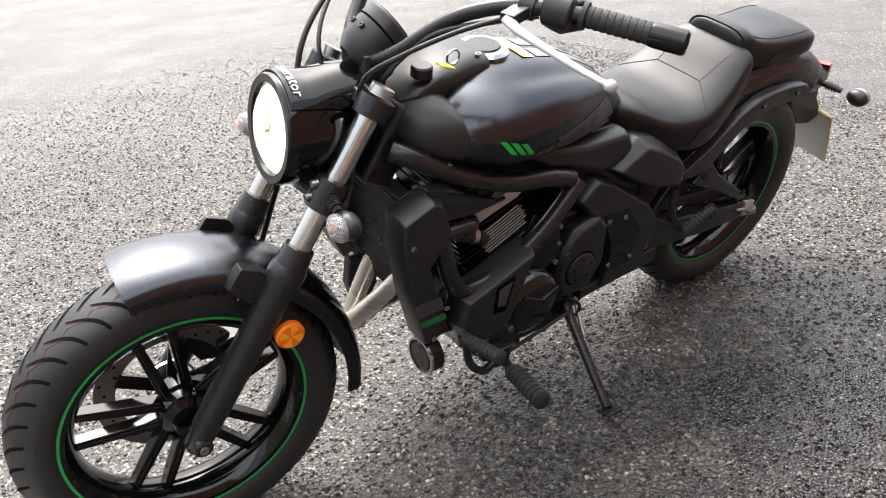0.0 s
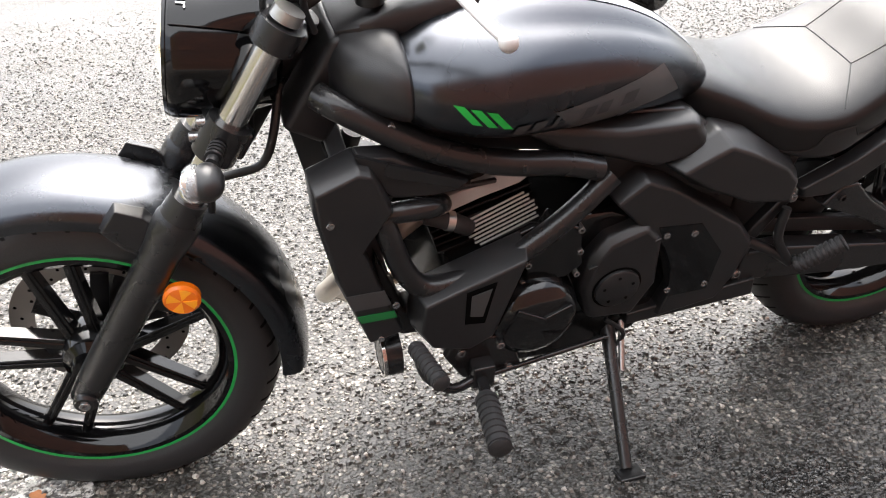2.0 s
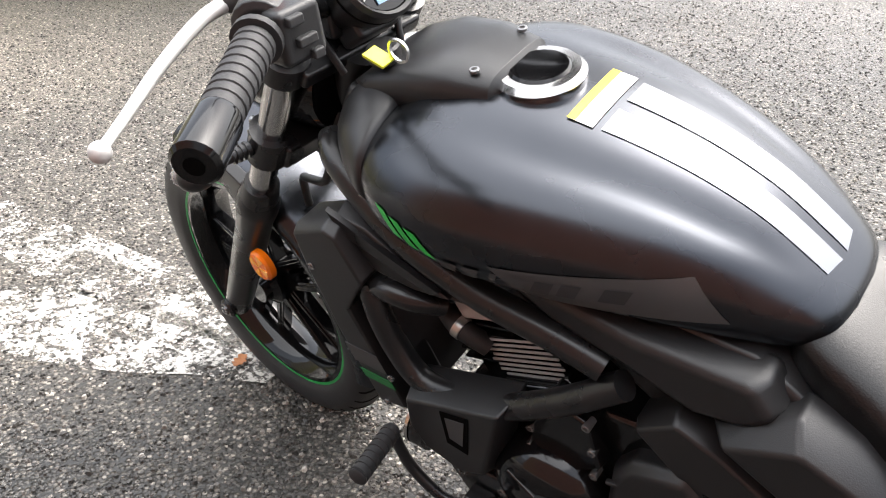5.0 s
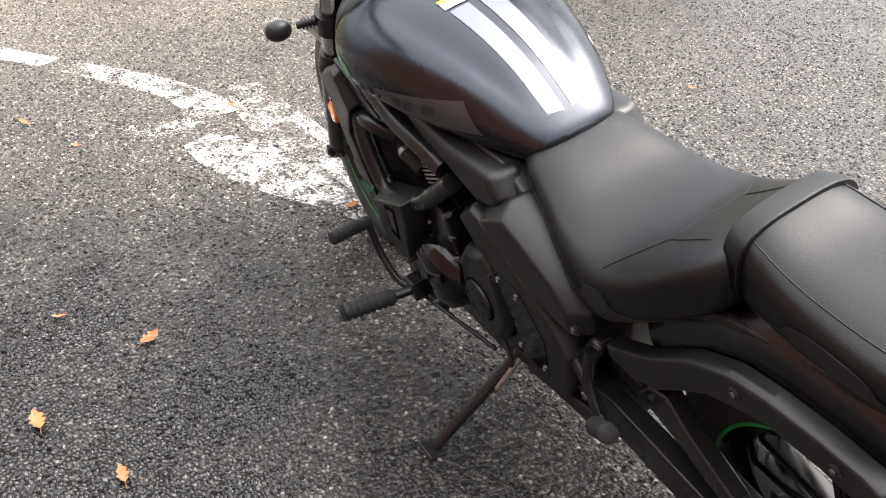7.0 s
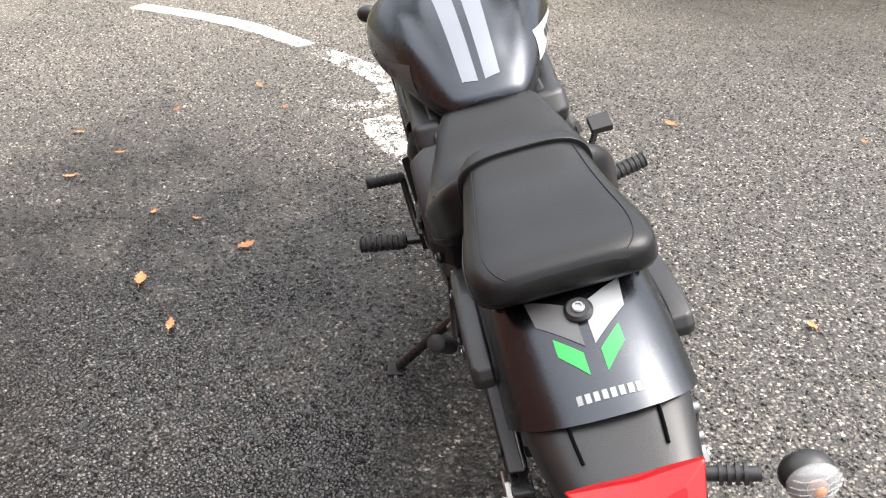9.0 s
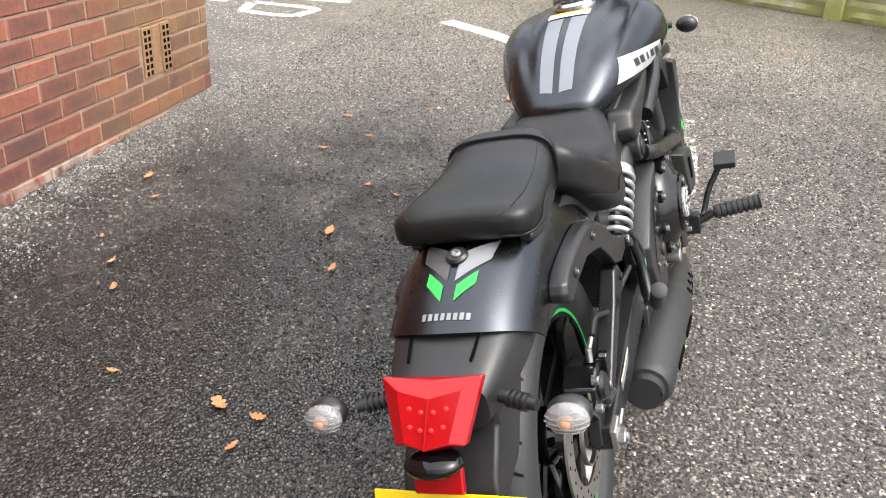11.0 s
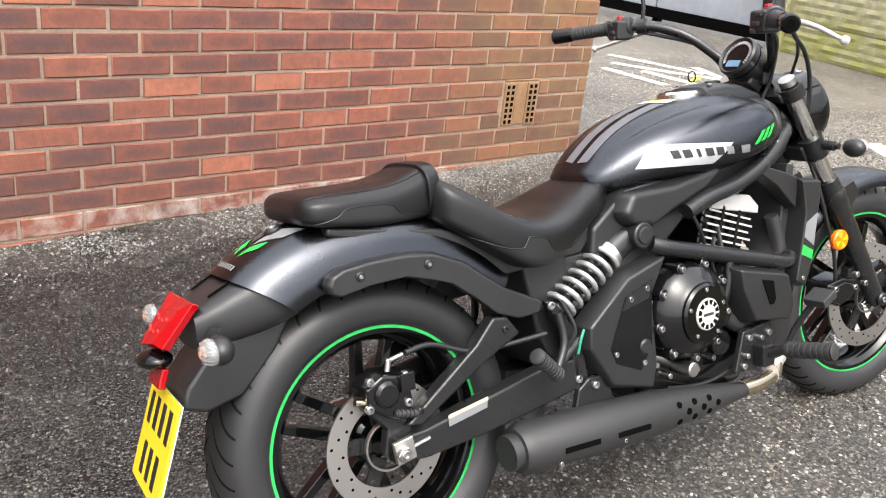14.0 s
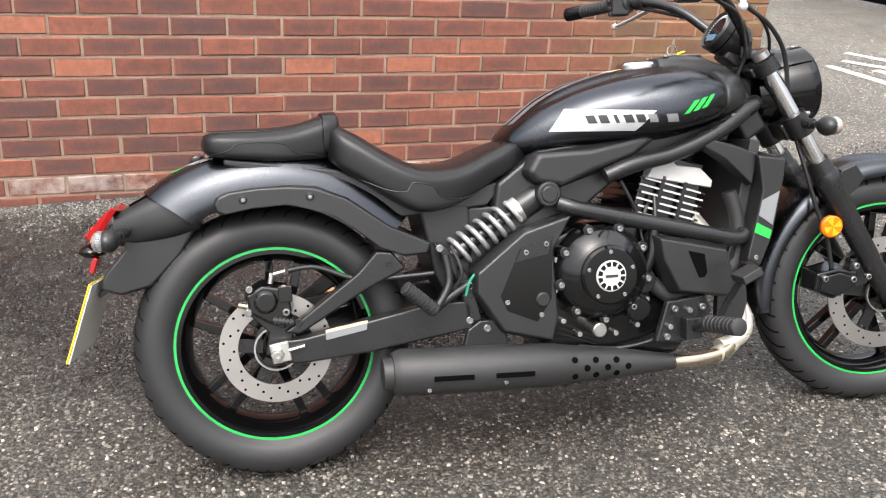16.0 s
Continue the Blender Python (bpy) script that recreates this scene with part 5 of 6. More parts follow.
both("under_tank_panel", Geo().prism([(0.575, 0.672), (0.60, 0.715), (0.74, 0.728), (0.88, 0.748), (0.905, 0.738), (0.85, 0.70), (0.75, 0.66), (0.66, 0.632), (0.60, 0.645)], 0.09, 0.152, 0.012, mid=0.6), plastic, bike, "black plastic panel under the tank", bevel=0.012)
part("belly_pan", Geo().prism([(0.66, 0.30), (0.66, 0.27), (0.385, 0.285), (0.39, 0.33)], 0.05, 0.15, 0.005), plastic, bike, bevel=0.004)
rc = part("right_side_cover", Geo().prism([(0.683, 0.578), (0.637, 0.501), (0.646, 0.332), (0.63, 0.28), (0.51, 0.311), (0.446, 0.408), (0.448, 0.457), (0.565, 0.547)], -0.11, -0.17, 0.008, mid=0.7), plastic, bike, "black plastic right side cover", bevel=0.005)
part("gloss_insert", Geo().prism([(0.63, 0.525), (0.553, 0.503), (0.505, 0.40), (0.52, 0.365), (0.59, 0.335), (0.625, 0.386)], -0.1685, -0.1715), gloss, rc, "gloss black inset panel")
part("insert_tab", Geo().prism([(0.63, 0.528), (0.555, 0.505), (0.54, 0.475), (0.618, 0.49)], -0.171, -0.174), satin, rc)
for x, z in ((0.615, 0.512), (0.567, 0.496), (0.52, 0.385), (0.6, 0.35)):
    part("insert_bolt", Geo().disc((x, -0.172, z), 0.006, -0.003, n=12), bolt_steel, rc)
part("cover_grommet", Geo().disc((0.605, -0.17, 0.385), 0.017, -0.006, n=20, chamfer=0.2), plastic, rc)

# swing arm, shock, rear brake
sa = [(-0.005, 0.285), (-0.005, 0.335), (0.06, 0.338), (0.20, 0.366), (0.36, 0.392), (0.45, 0.392), (0.45, 0.325), (0.21, 0.288), (0.06, 0.28)]
arm_l, arm_r = both("swing_arm", Geo().prism(sa, 0.105, 0.142, 0.004), satin, bike, "black box-section swing arm", bevel=0.006)
both("swing_arm_brace", Geo().prism([(0.02, 0.352), (0.055, 0.345), (0.21, 0.432), (0.30, 0.475), (0.27, 0.515), (0.235, 0.52), (0.19, 0.475)], 0.108, 0.14, 0.003), satin, bike, bevel=0.006)
for s in (1, -1):
    part("axle_block", Geo().box((0.012, s * 0.143, 0.312), (0.042, 0.012, 0.045), Matrix.Rotation(radians(-9), 3, "Y")), alloy, bike, "silver axle adjuster block", bevel=0.003)
    part("rear_axle_nut", Geo().disc((AX_R, s * 0.148, AX_Z), 0.015, s * 0.014, n=6, chamfer=0.12).disc((AX_R, s * 0.16, AX_Z), 0.009, s * 0.006, n=14), steel, bike)
    part("chain_adjuster", Geo().tube([(0.03, s * 0.147, 0.316), (0.065, s * 0.147, 0.323)], 0.004, 8), steel, bike)
    part("pivot_plate", Geo().prism([(0.36, 0.53), (0.39, 0.52), (0.455, 0.43), (0.47, 0.34), (0.43, 0.33), (0.42, 0.42)], s * 0.12, s * 0.142, 0.004), satin, bike, bevel=0.005)
part("swing_arm_label", Geo().prism([(0.112, 0.352), (0.205, 0.366), (0.202, 0.345), (0.112, 0.33)], -0.1425, -0.1432), silver_decal, arm_r, "small foil warning label")
part("label_strip", Geo().prism([(0.112, 0.353), (0.205, 0.367), (0.205, 0.36), (0.112, 0.346)], -0.1434, -0.144), pale_foil, arm_r)
S0, S1 = Vector((0.40, -0.105, 0.485)), Vector((0.615, -0.105, 0.615))
sd = (S1 - S0).normalized()
shock = part("shock_absorber", Geo().tube([S0, S0 + sd * 0.05, S0 + sd * 0.052, S1 - sd * 0.06, S1 - sd * 0.058, S1], [0.02, 0.02, 0.016, 0.016, 0.033, 0.033], 20), satin, bike, "offset shock absorber with a silver spring")
coil, turns = [], 6.6
for k in range(160):
    q = k / 159
    a = math.tau * turns * q
    p = S0 + sd * (0.022 + 0.165 * q)
    w = sd.cross(Vector((0, 1, 0)))
    coil.append(p + 0.033 * (math.cos(a) * Vector((0, 1, 0)) + math.sin(a) * w))
part("spring", Geo().tube(coil, 0.0062, 10), spring_paint, shock, "silver coil spring")
part("preload_ring", Geo().tube([S1 - sd * 0.065, S1 - sd * 0.05], 0.036, 24), steel, shock)
part("shock_cap", Geo().disc((0.632, -0.10, 0.622), 0.029, -0.055, n=32, chamfer=0.12).disc((0.632, -0.154, 0.622), 0.019, -0.005, n=28), plastic, bike, "round black frame cap", bevel=0.002)
cal = Geo().prism([(0.03, 0.355), (0.05, 0.40), (0.04, 0.455), (-0.02, 0.468), (-0.06, 0.445), (-0.055, 0.40), (-0.01, 0.37)], -0.085, -0.14, 0.008)
rear_cal = part("rear_caliper", cal, casing, bike, "black rear brake caliper", bevel=0.006)
part("caliper_bracket", Geo().prism([(0.03, 0.30), (0.045, 0.345), (0.035, 0.40), (-0.03, 0.42), (-0.055, 0.40), (-0.03, 0.375), (-0.01, 0.35), (-0.02, 0.30)], -0.1, -0.125, 0.003), satin, rear_cal, bevel=0.004)
part("caliper_piston_housing", Geo().disc((-0.012, -0.135, 0.425), 0.026, -0.014, n=24, chamfer=0.25).box((0.03, -0.138, 0.44), (0.03, 0.02, 0.035)), casing, rear_cal, bevel=0.002)
for x, z in ((0.03, 0.40), (-0.045, 0.455), (-0.05, 0.405), (0.028, 0.452)):
    part("caliper_bolt", Geo().disc((x, -0.135, z), 0.008, -0.012, n=12, chamfer=0.2), bolt_steel, rear_cal)
part("pin_boot", ribbed((0.0, -0.142, 0.385), (0.045, -0.142, 0.375), 0.006, 0.008, 5), grip_rubber, rear_cal)
part("bleed_nipple", Geo().tube([(0.0, -0.125, 0.462), (0.005, -0.125, 0.485)], 0.0055, 10).tube([(0.0, -0.125, 0.48), (0.034, -0.125, 0.487)], 0.0045, 10), alloy, rear_cal)
part("brake_hose", Geo().tube([(0.04, -0.125, 0.488), (0.10, -0.12, 0.49), (0.18, -0.125, 0.46), (0.25, -0.13, 0.455), (0.36, -0.14, 0.46)], 0.0055, 10, 6), plastic, bike)
part("caliper_pin", Geo().tube([(-0.05, -0.125, 0.415), (-0.07, -0.125, 0.42)], 0.007, 10), pipe_steel, rear_cal)
turned[0] = STEERED
part("brake_hose", Geo().tube([(1.225, 0.03, 0.80), (1.24, 0.05, 0.73), (1.262, 0.055, 0.685), (1.31, 0.05, 0.668), (1.335, 0.045, 0.655), (1.345, 0.04, 0.60)], 0.0065, 10, 6), plastic, bike, "black brake line with a bend")
front_cal = part("front_caliper", Geo().prism([(1.36, 0.335), (1.365, 0.385), (1.43, 0.40), (1.49, 0.385), (1.485, 0.335), (1.42, 0.305)], -0.05, -0.118, 0.008), casing, bike, "black front brake caliper", bevel=0.006)
part("caliper_face", Geo().prism([(1.375, 0.335), (1.38, 0.375), (1.43, 0.388), (1.475, 0.372), (1.47, 0.338), (1.42, 0.318)], -0.117, -0.126, 0.006), casing, front_cal, bevel=0.003)
for x, z in ((1.39, 0.37), (1.465, 0.365), (1.47, 0.40), (1.505, 0.37)):
    part("caliper_bolt", Geo().disc((x, -0.118, z), 0.008, -0.014, n=12, chamfer=0.2), bolt_steel, front_cal)
part("caliper_bracket", Geo().prism([(1.46, 0.33), (1.47, 0.41), (1.53, 0.43), (1.55, 0.39), (1.52, 0.34)], -0.075, -0.1, 0.003), satin, front_cal, bevel=0.003)
part("brake_hose", Geo().tube([(1.42, -0.1, 0.39), (1.40, -0.105, 0.47), (1.36, -0.11, 0.56), (1.33, -0.1, 0.66), (1.31, -0.07, 0.75)], 0.0055, 10, 6), plastic, bike)
turned[0] = None

# exhaust
ex = part("silencer", Geo().tube([(0.30, -0.156, 0.243), (0.232, -0.155, 0.244), (0.23, -0.155, 0.244), (0.231, -0.155, 0.244), (0.252, -0.155, 0.244), (0.253, -0.155, 0.244), (0.262, -0.155, 0.244), (0.272, -0.155, 0.244), (0.45, -0.16, 0.236), (0.632, -0.165, 0.228), (0.64, -0.165, 0.2275), (0.80, -0.166, 0.216), (0.93, -0.163, 0.205)],
                                 [0.026, 0.027, 0.031, 0.036, 0.037, 0.045, 0.049, 0.053, 0.053, 0.05, 0.047, 0.034, 0.018], 36), silencer_paint, bike, "matte black silencer", sharp=50)
part("silencer_mouth", Geo().tube([(0.285, -0.156, 0.243), (0.288, -0.156, 0.243)], 0.0255, 24), void_mat, ex)
for x0, x1 in ((0.337, 0.427), (0.477, 0.566)):
    part("silencer_slot", Geo().bar((x0, -0.1562 - 0.0272 * (x0 - 0.265) - 0.0528, 0.238 - 0.04 * (x0 - 0.3)), (x1, -0.1562 - 0.0272 * (x1 - 0.265) - 0.0526, 0.238 - 0.04 * (x1 - 0.3)), 0.011, 0.003), void_mat, ex)
for j in range(3):
    for k in range(3):
        x = 0.665 + 0.029 * (j % 2) + 0.052 * k
        r = 0.047 - (x - 0.64) * 0.081 - 0.0004
        a = radians(26 - 25 * j)
        zc = 0.2275 - (x - 0.64) * 0.07
        part("heat_shield_hole", Geo().tube([(x, -0.1655 - r * math.cos(a), zc + r * math.sin(a)), (x, -0.1655 - (r + 0.002) * math.cos(a), zc + (r + 0.002) * math.sin(a))], 0.0075, 14), void_mat, ex)
for x in (0.325, 0.5):
    part("silencer_bolt", Geo().disc((x, -0.206, 0.212), 0.005, -0.006, n=10), bolt_steel, ex)
part("collector_pipe", Geo().tube([(0.91, -0.163, 0.207), (0.98, -0.162, 0.203), (1.05, -0.15, 0.205), (1.095, -0.13, 0.216), (1.12, -0.10, 0.235)], 0.018, 18, 6), pipe_steel, bike, "straw-tinted steel exhaust pipe")
for path in ([(1.03, 0.05, 0.54), (1.09, 0.04, 0.48), (1.125, 0.02, 0.42), (1.165, -0.03, 0.33), (1.175, -0.075, 0.27), (1.14, -0.11, 0.235), (1.07, -0.13, 0.22)],
             [(1.03, -0.06, 0.54), (1.08, -0.065, 0.48), (1.11, -0.075, 0.42), (1.15, -0.075, 0.32), (1.145, -0.095, 0.25), (1.10, -0.125, 0.215), (1.05, -0.15, 0.206)]):
    part("header_pipe", Geo().tube(path, 0.0195, 18, 6), header_steel, bike, "bare steel header pipe")

# controls
for s in (1, -1):
    up = 0.0 if s > 0 else 0.022
    p0, p1 = Vector((0.965, s * 0.255, 0.293 + up)), Vector((0.98, s * 0.372, 0.308 + up))
    d = (p1 - p0).normalized()
    g = ribbed(p0, p1, 0.0172, 0.0198, 8)
    peg = part("footpeg", g, grip_rubber, bike, "ribbed black rubber footpeg")
    part("peg_mount", Geo().tube([(0.955, s * 0.20, 0.29), p0], 0.011, 12).box((0.955, s * 0.205, 0.295), (0.04, 0.03, 0.05)), satin, peg, bevel=0.004)
    part("peg_plate", Geo().prism([(0.90, 0.36), (1.0, 0.37), (1.02, 0.33), (0.985, 0.265), (0.94, 0.255), (0.87, 0.262)], s * 0.175, s * 0.19, 0.004), satin, bike, bevel=0.004)
    for x, z in ((0.92, 0.34), (0.99, 0.34), (0.90, 0.275)):
        part("plate_bolt", Geo().disc((x, s * 0.19, z), 0.008, s * 0.006, n=12), bolt_steel, bike)
shift = part("gear_lever", Geo().tube([(0.955, 0.205, 0.29), (1.01, 0.22, 0.285), (1.06, 0.226, 0.34), (1.078, 0.226, 0.412)], 0.009, 12, 5), satin, bike, "black gear lever with a rubber toe peg")
g = ribbed((1.08, 0.222, 0.415), (1.063, 0.318, 0.43), 0.0128, 0.0145, 8)
part("toe_peg", g, grip_rubber, shift)
part("shift_rod", Geo().tube([(0.945, 0.20, 0.275), (0.70, 0.17, 0.275)], 0.0046, 10), satin, bike)
pedal = part("brake_pedal", Geo().tube([(0.955, -0.21, 0.29), (1.0, -0.225, 0.30), (1.025, -0.245, 0.36), (1.042, -0.28, 0.42)], 0.008, 12, 5), satin, bike, "black brake pedal")
part("pedal_pad", Geo().box((1.045, -0.29, 0.428), (0.05, 0.055, 0.02), Matrix.Rotation(radians(-25), 3, "Y")), grip_rubber, pedal, bevel=0.003)
for s in (1, -1):
    pp = part("passenger_peg", ribbed((0.352, s * 0.185, 0.382), (0.282, s * 0.205, 0.445), 0.014, 0.016, 9), grip_rubber, bike, "folded ribbed passenger peg")
    part("peg_bracket", Geo().tube([(0.44, s * 0.145, 0.43), (0.38, s * 0.16, 0.40), (0.352, s * 0.17, 0.38)], 0.01, 12, 4).tube([(0.385, s * 0.15, 0.50), (0.39, s * 0.16, 0.44), (0.36, s * 0.17, 0.39)], 0.009, 12, 4), satin, pp)

# side stand
foot = Vector((0.712, 0.343, 0.108))
stand = part("side_stand", Geo().tube([(0.675, 0.11, 0.265), (0.685, 0.17, 0.225), foot], [0.016, 0.0125, 0.011], 14), satin, bike, "black side stand, folded out")
part("stand_foot", Geo().box((0.71, 0.352, 0.1055), (0.05, 0.038, 0.008), Matrix.Rotation(radians(LEAN), 3, "X")), satin, stand, bevel=0.003)
part("stand_bracket", Geo().prism([(0.64, 0.31), (0.72, 0.31), (0.71, 0.24), (0.65, 0.235)], 0.09, 0.13, 0.004), satin, stand, bevel=0.004)
part("stand_spring", Geo().tube([(0.655, 0.135, 0.27), (0.672, 0.2, 0.205)], 0.006, 10), steel, stand)


# seams, cables, small fittings
def seam(rows, angle, up, dn, parent, name="seam", s=1):
    """A stitched line along a seat at one angle of its sections."""
    pts = []
    for x, zb, zw, zt, hw in rows:
        c, sn = math.cos(radians(angle)), math.sin(radians(angle))
        e = up if sn >= 0 else dn
        pts.append((x, s * (hw * abs(c) ** (2 / e) + 0.0004), zw + (zt - zw if sn >= 0 else zw - zb) * math.copysign(abs(sn) ** (2 / e), sn) + 0.0004))
    return part(name, Geo().tube(pts, 0.0009, 6), leather, parent)


SEAT_D, PIL_D = dense(SEAT, 5), dense(PIL, 5)
for s in (1, -1):
    seam(PIL_D[6:-4], 48, 3.3, 3, pillion, s=s)


def seat_skirt(rows, edge, up, dn, parent, s):
    """The smooth lower side panel of a seat: from its underside up to an edge angle that swells along its length."""
    verts, m = [], 9
    for i, (x, zb, zw, zt, hw) in enumerate(rows):
        top = edge(i / (len(rows) - 1))
        for j in range(m):
            a = radians(-70 + (top + 70) * j / (m - 1))
            c, sn = math.cos(a), math.sin(a)
            e = up if sn >= 0 else dn
            verts.append((x, s * (hw * abs(c) ** (2 / e) + 0.0011), zw + (zt - zw if sn >= 0 else zw - zb) * math.copysign(abs(sn) ** (2 / e), sn)))
    faces = [(i * m + j, i * m + j + 1, (i + 1) * m + j + 1, (i + 1) * m + j) for i in range(len(rows) - 1) for j in range(m - 1)]
    panel = part("side_panel", Geo().add(verts, faces), skirt_vinyl, parent, "smooth black vinyl side panel")
    part("seam", Geo().tube([Vector(verts[i * m + m - 1]) for i in range(len(rows))], 0.0013, 6), leather, panel)


for s in (1, -1):
    seat_skirt(PIL_D[10:-6], lambda q: -62 + 70 * math.sin(math.pi * min(1, 0.08 + 0.9 * q)) ** 0.8, 3.3, 5, pillion, s)
    seat_skirt(SEAT_D[18:-9], lambda q: -64 + 66 * math.sin(math.pi * min(1, 0.1 + 0.85 * q)) ** 0.8, 3.2, 7, rider_seat, s)


def seat_z(x, y):
    for r0, r1 in zip(SEAT_D, SEAT_D[1:]):
        if r1[0] <= x <= r0[0]:
            t = (x - r0[0]) / (r1[0] - r0[0])
            _, zb, zw, zt, hw = [a + (b - a) * t for a, b in zip(r0, r1)]
            return zw + (zt - zw) * max(0.0, 1 - min(1, abs(y) / hw) ** 3.2) ** (1 / 3.2)
    return 0.7


def seat_line(a, b):
    pts = []
    for k in range(13):
        q = k / 12
        x, y = a[0] + (b[0] - a[0]) * q, a[1] + (b[1] - a[1]) * q
        pts.append((x, y, seat_z(x, y) + 0.0005))
    part("seam", Geo().tube(pts, 0.0009, 6), leather, rider_seat)


seat_line((0.285, 0.066), (0.285, -0.066))
for s in (1, -1):
    seat_line((0.285, s * 0.066), (0.335, s * 0.14))
    seat_line((0.285, s * 0.066), (0.20, s * 0.075))


def text_mesh(name, body, size, place, material, parent, label=""):
    """Lettering in the built-in font, each corner laid by place(u, v)."""
    cu = bpy.data.curves.new(name, "FONT")
    cu.body, cu.size, cu.resolution_u = body, size, 2
    tmp = bpy.data.objects.new(name, cu)
    me = bpy.data.meshes.new_from_object(tmp)
    g = Geo().add([place(p.co.x, p.co.y) for p in me.vertices], [tuple(q.vertices) for q in me.polygons])
    bpy.data.objects.remove(tmp)
    bpy.data.meshes.remove(me)
    return part(name, g, material, parent, label)


turned[0] = STEERED
text_mesh("abs_lettering", "ABS", 0.024, lambda u, v: (1.478 - u, 0.0872, 0.585 + v + 0.12 * u), white_decal, front_guard, "pale ABS lettering")
text_mesh("abs_lettering", "ABS", 0.024, lambda u, v: (1.43 + u, -0.0872, 0.585 + v + 0.12 * u), white_decal, front_guard, "pale ABS lettering")


def cowl_left(u, v):
    a = radians(104) - u / 0.1
    p = HT @ Vector((0.036 - v, 0.1026 * math.cos(a), 0.1026 * math.sin(a))) + HC
    return (p.x, p.y, p.z)


text_mesh("sticker_lettering", "nstrator", 0.027, cowl_left, white_decal, head, "white sticker lettering reading nstrator")
part("reflector_rim", Geo().lathe([(0.0745, 0.0445), (0.079, 0.0525), (0.0925, 0.0535), (0.095, 0.049), (0.09, 0.042)], HC, "x", 48, True, HT), gloss, head)
part("headlamp_bulb", Geo().ball(HC + HT @ Vector((0.026, 0, 0)), (0.018, 0.013, 0.013)), chrome, head, "chrome bulb shield")
for d in (-1, 1):
    part("reflector_step", Geo().tube([HC + HT @ Vector((0.03, 0.05 * d, -0.05)), HC + HT @ Vector((0.012, 0.026 * d, 0)), HC + HT @ Vector((0.03, 0.05 * d, 0.05))], 0.0016, 8, 6), pale_foil, head)
cowl_ring = Geo()
for a0, a1 in ((40, 140),):
    rings = []
    for k in range(25):
        a = radians(a0 + (a1 - a0) * k / 24)
        ring = []
        for o, r in ((-0.095, 0.080), (-0.05, 0.092), (0.0, 0.0985), (0.045, 0.1), (0.045, 0.097), (0.0, 0.0955), (-0.05, 0.089), (-0.095, 0.077)):
            r += 0.036 * max(0.0, -o / 0.095) * max(0.0, (math.sin(a) - 0.643) / 0.357)
            p = HT @ Vector((o, r * math.cos(a), r * math.sin(a))) + HC
            ring.append((p.x, p.y, p.z))
        rings.append(ring)
    cowl_ring.loft(rings)
part("headlamp_visor", cowl_ring, gloss, head, "gloss black upper cowl panel", bevel=0.001)

for s in (1, -1):
    cab = [(1.05, s * 0.225, 1.07), (1.12, s * 0.19, 1.045), (1.19, s * 0.14, 1.0), (1.23, s * 0.09, 0.95), (1.23, s * 0.06, 0.87)]
    part("control_cable", Geo().tube(cab, 0.0042, 10, 6), plastic, handlebar, "black control cable")
    cab2 = [(1.0, s * 0.235, 1.068), (1.06, s * 0.185, 1.05), (1.13, s * 0.13, 1.02), (1.18, s * 0.07, 0.94), (1.17, s * 0.05, 0.88)]
    part("control_cable", Geo().tube(cab2, 0.005, 10, 6), plastic, handlebar, "black wiring sleeve")
hose = [(1.06, -0.225, 1.08), (1.12, -0.19, 1.04), (1.19, -0.16, 1.0), (1.245, -0.13, 0.94), (1.27, -0.11, 0.86), (1.29, -0.08, 0.75)]
part("brake_hose", Geo().tube(hose, 0.0055, 10, 6), plastic, handlebar, "black front brake hose")
res = part("brake_reservoir", Geo().disc((1.035, -0.205, 1.09), 0.024, 0.032, "z", 20, 0.12), plastic, handlebar, "black brake fluid reservoir")
part("reservoir_lid", Geo().disc((1.035, -0.205, 1.122), 0.025, 0.006, "z", 20, 0.12), gloss, res)
turned[0] = None
part("key_tag", Geo().box((1.075, 0.085, 0.945), (0.03, 0.022, 0.004), Matrix.Rotation(radians(-20), 3, "Y")), yellow_tag, bike, "yellow key tag", bevel=0.001)
part("key_ring", Geo().lathe([(0.012, -0.0015), (0.015, -0.0015), (0.015, 0.0015), (0.012, 0.0015)], (1.052, 0.075, 0.952), "y", 24), chrome, bike, "steel key ring")
part("ignition_lock", Geo().disc((1.10, 0.05, 0.918), 0.02, 0.02, "z", 24, 0.15), satin, bike)

# dark works behind the fork
part("head_cover", Geo().box((1.165, 0, 0.80), (0.07, 0.15, 0.16), Matrix.Rotation(radians(-31), 3, "Y")), plastic, bike, bevel=0.012)
part("air_box", Geo().prism([(1.12, 0.78), (0.62, 0.72), (0.52, 0.65), (0.50, 0.52), (0.70, 0.56), (0.86, 0.68), (1.10, 0.72)], -0.118, 0.118), plastic, bike, "black air box between the frame tubes", bevel=0.01)
part("battery_box", Geo().box((0.52, 0, 0.47), (0.16, 0.19, 0.26)), plastic, bike, bevel=0.01)
part("inner_guard", Geo().prism([(0.40, 0.64), (0.34, 0.60), (0.37, 0.45), (0.42, 0.35), (0.46, 0.35), (0.46, 0.60)], -0.10, 0.10), plastic, bike, bevel=0.01)
part("seat_base", Geo().prism([(0.56, 0.66), (0.34, 0.62), (0.16, 0.70), (-0.08, 0.735), (-0.08, 0.72), (0.15, 0.66), (0.30, 0.585), (0.5, 0.60)], -0.1, 0.1), plastic, bike, bevel=0.006)
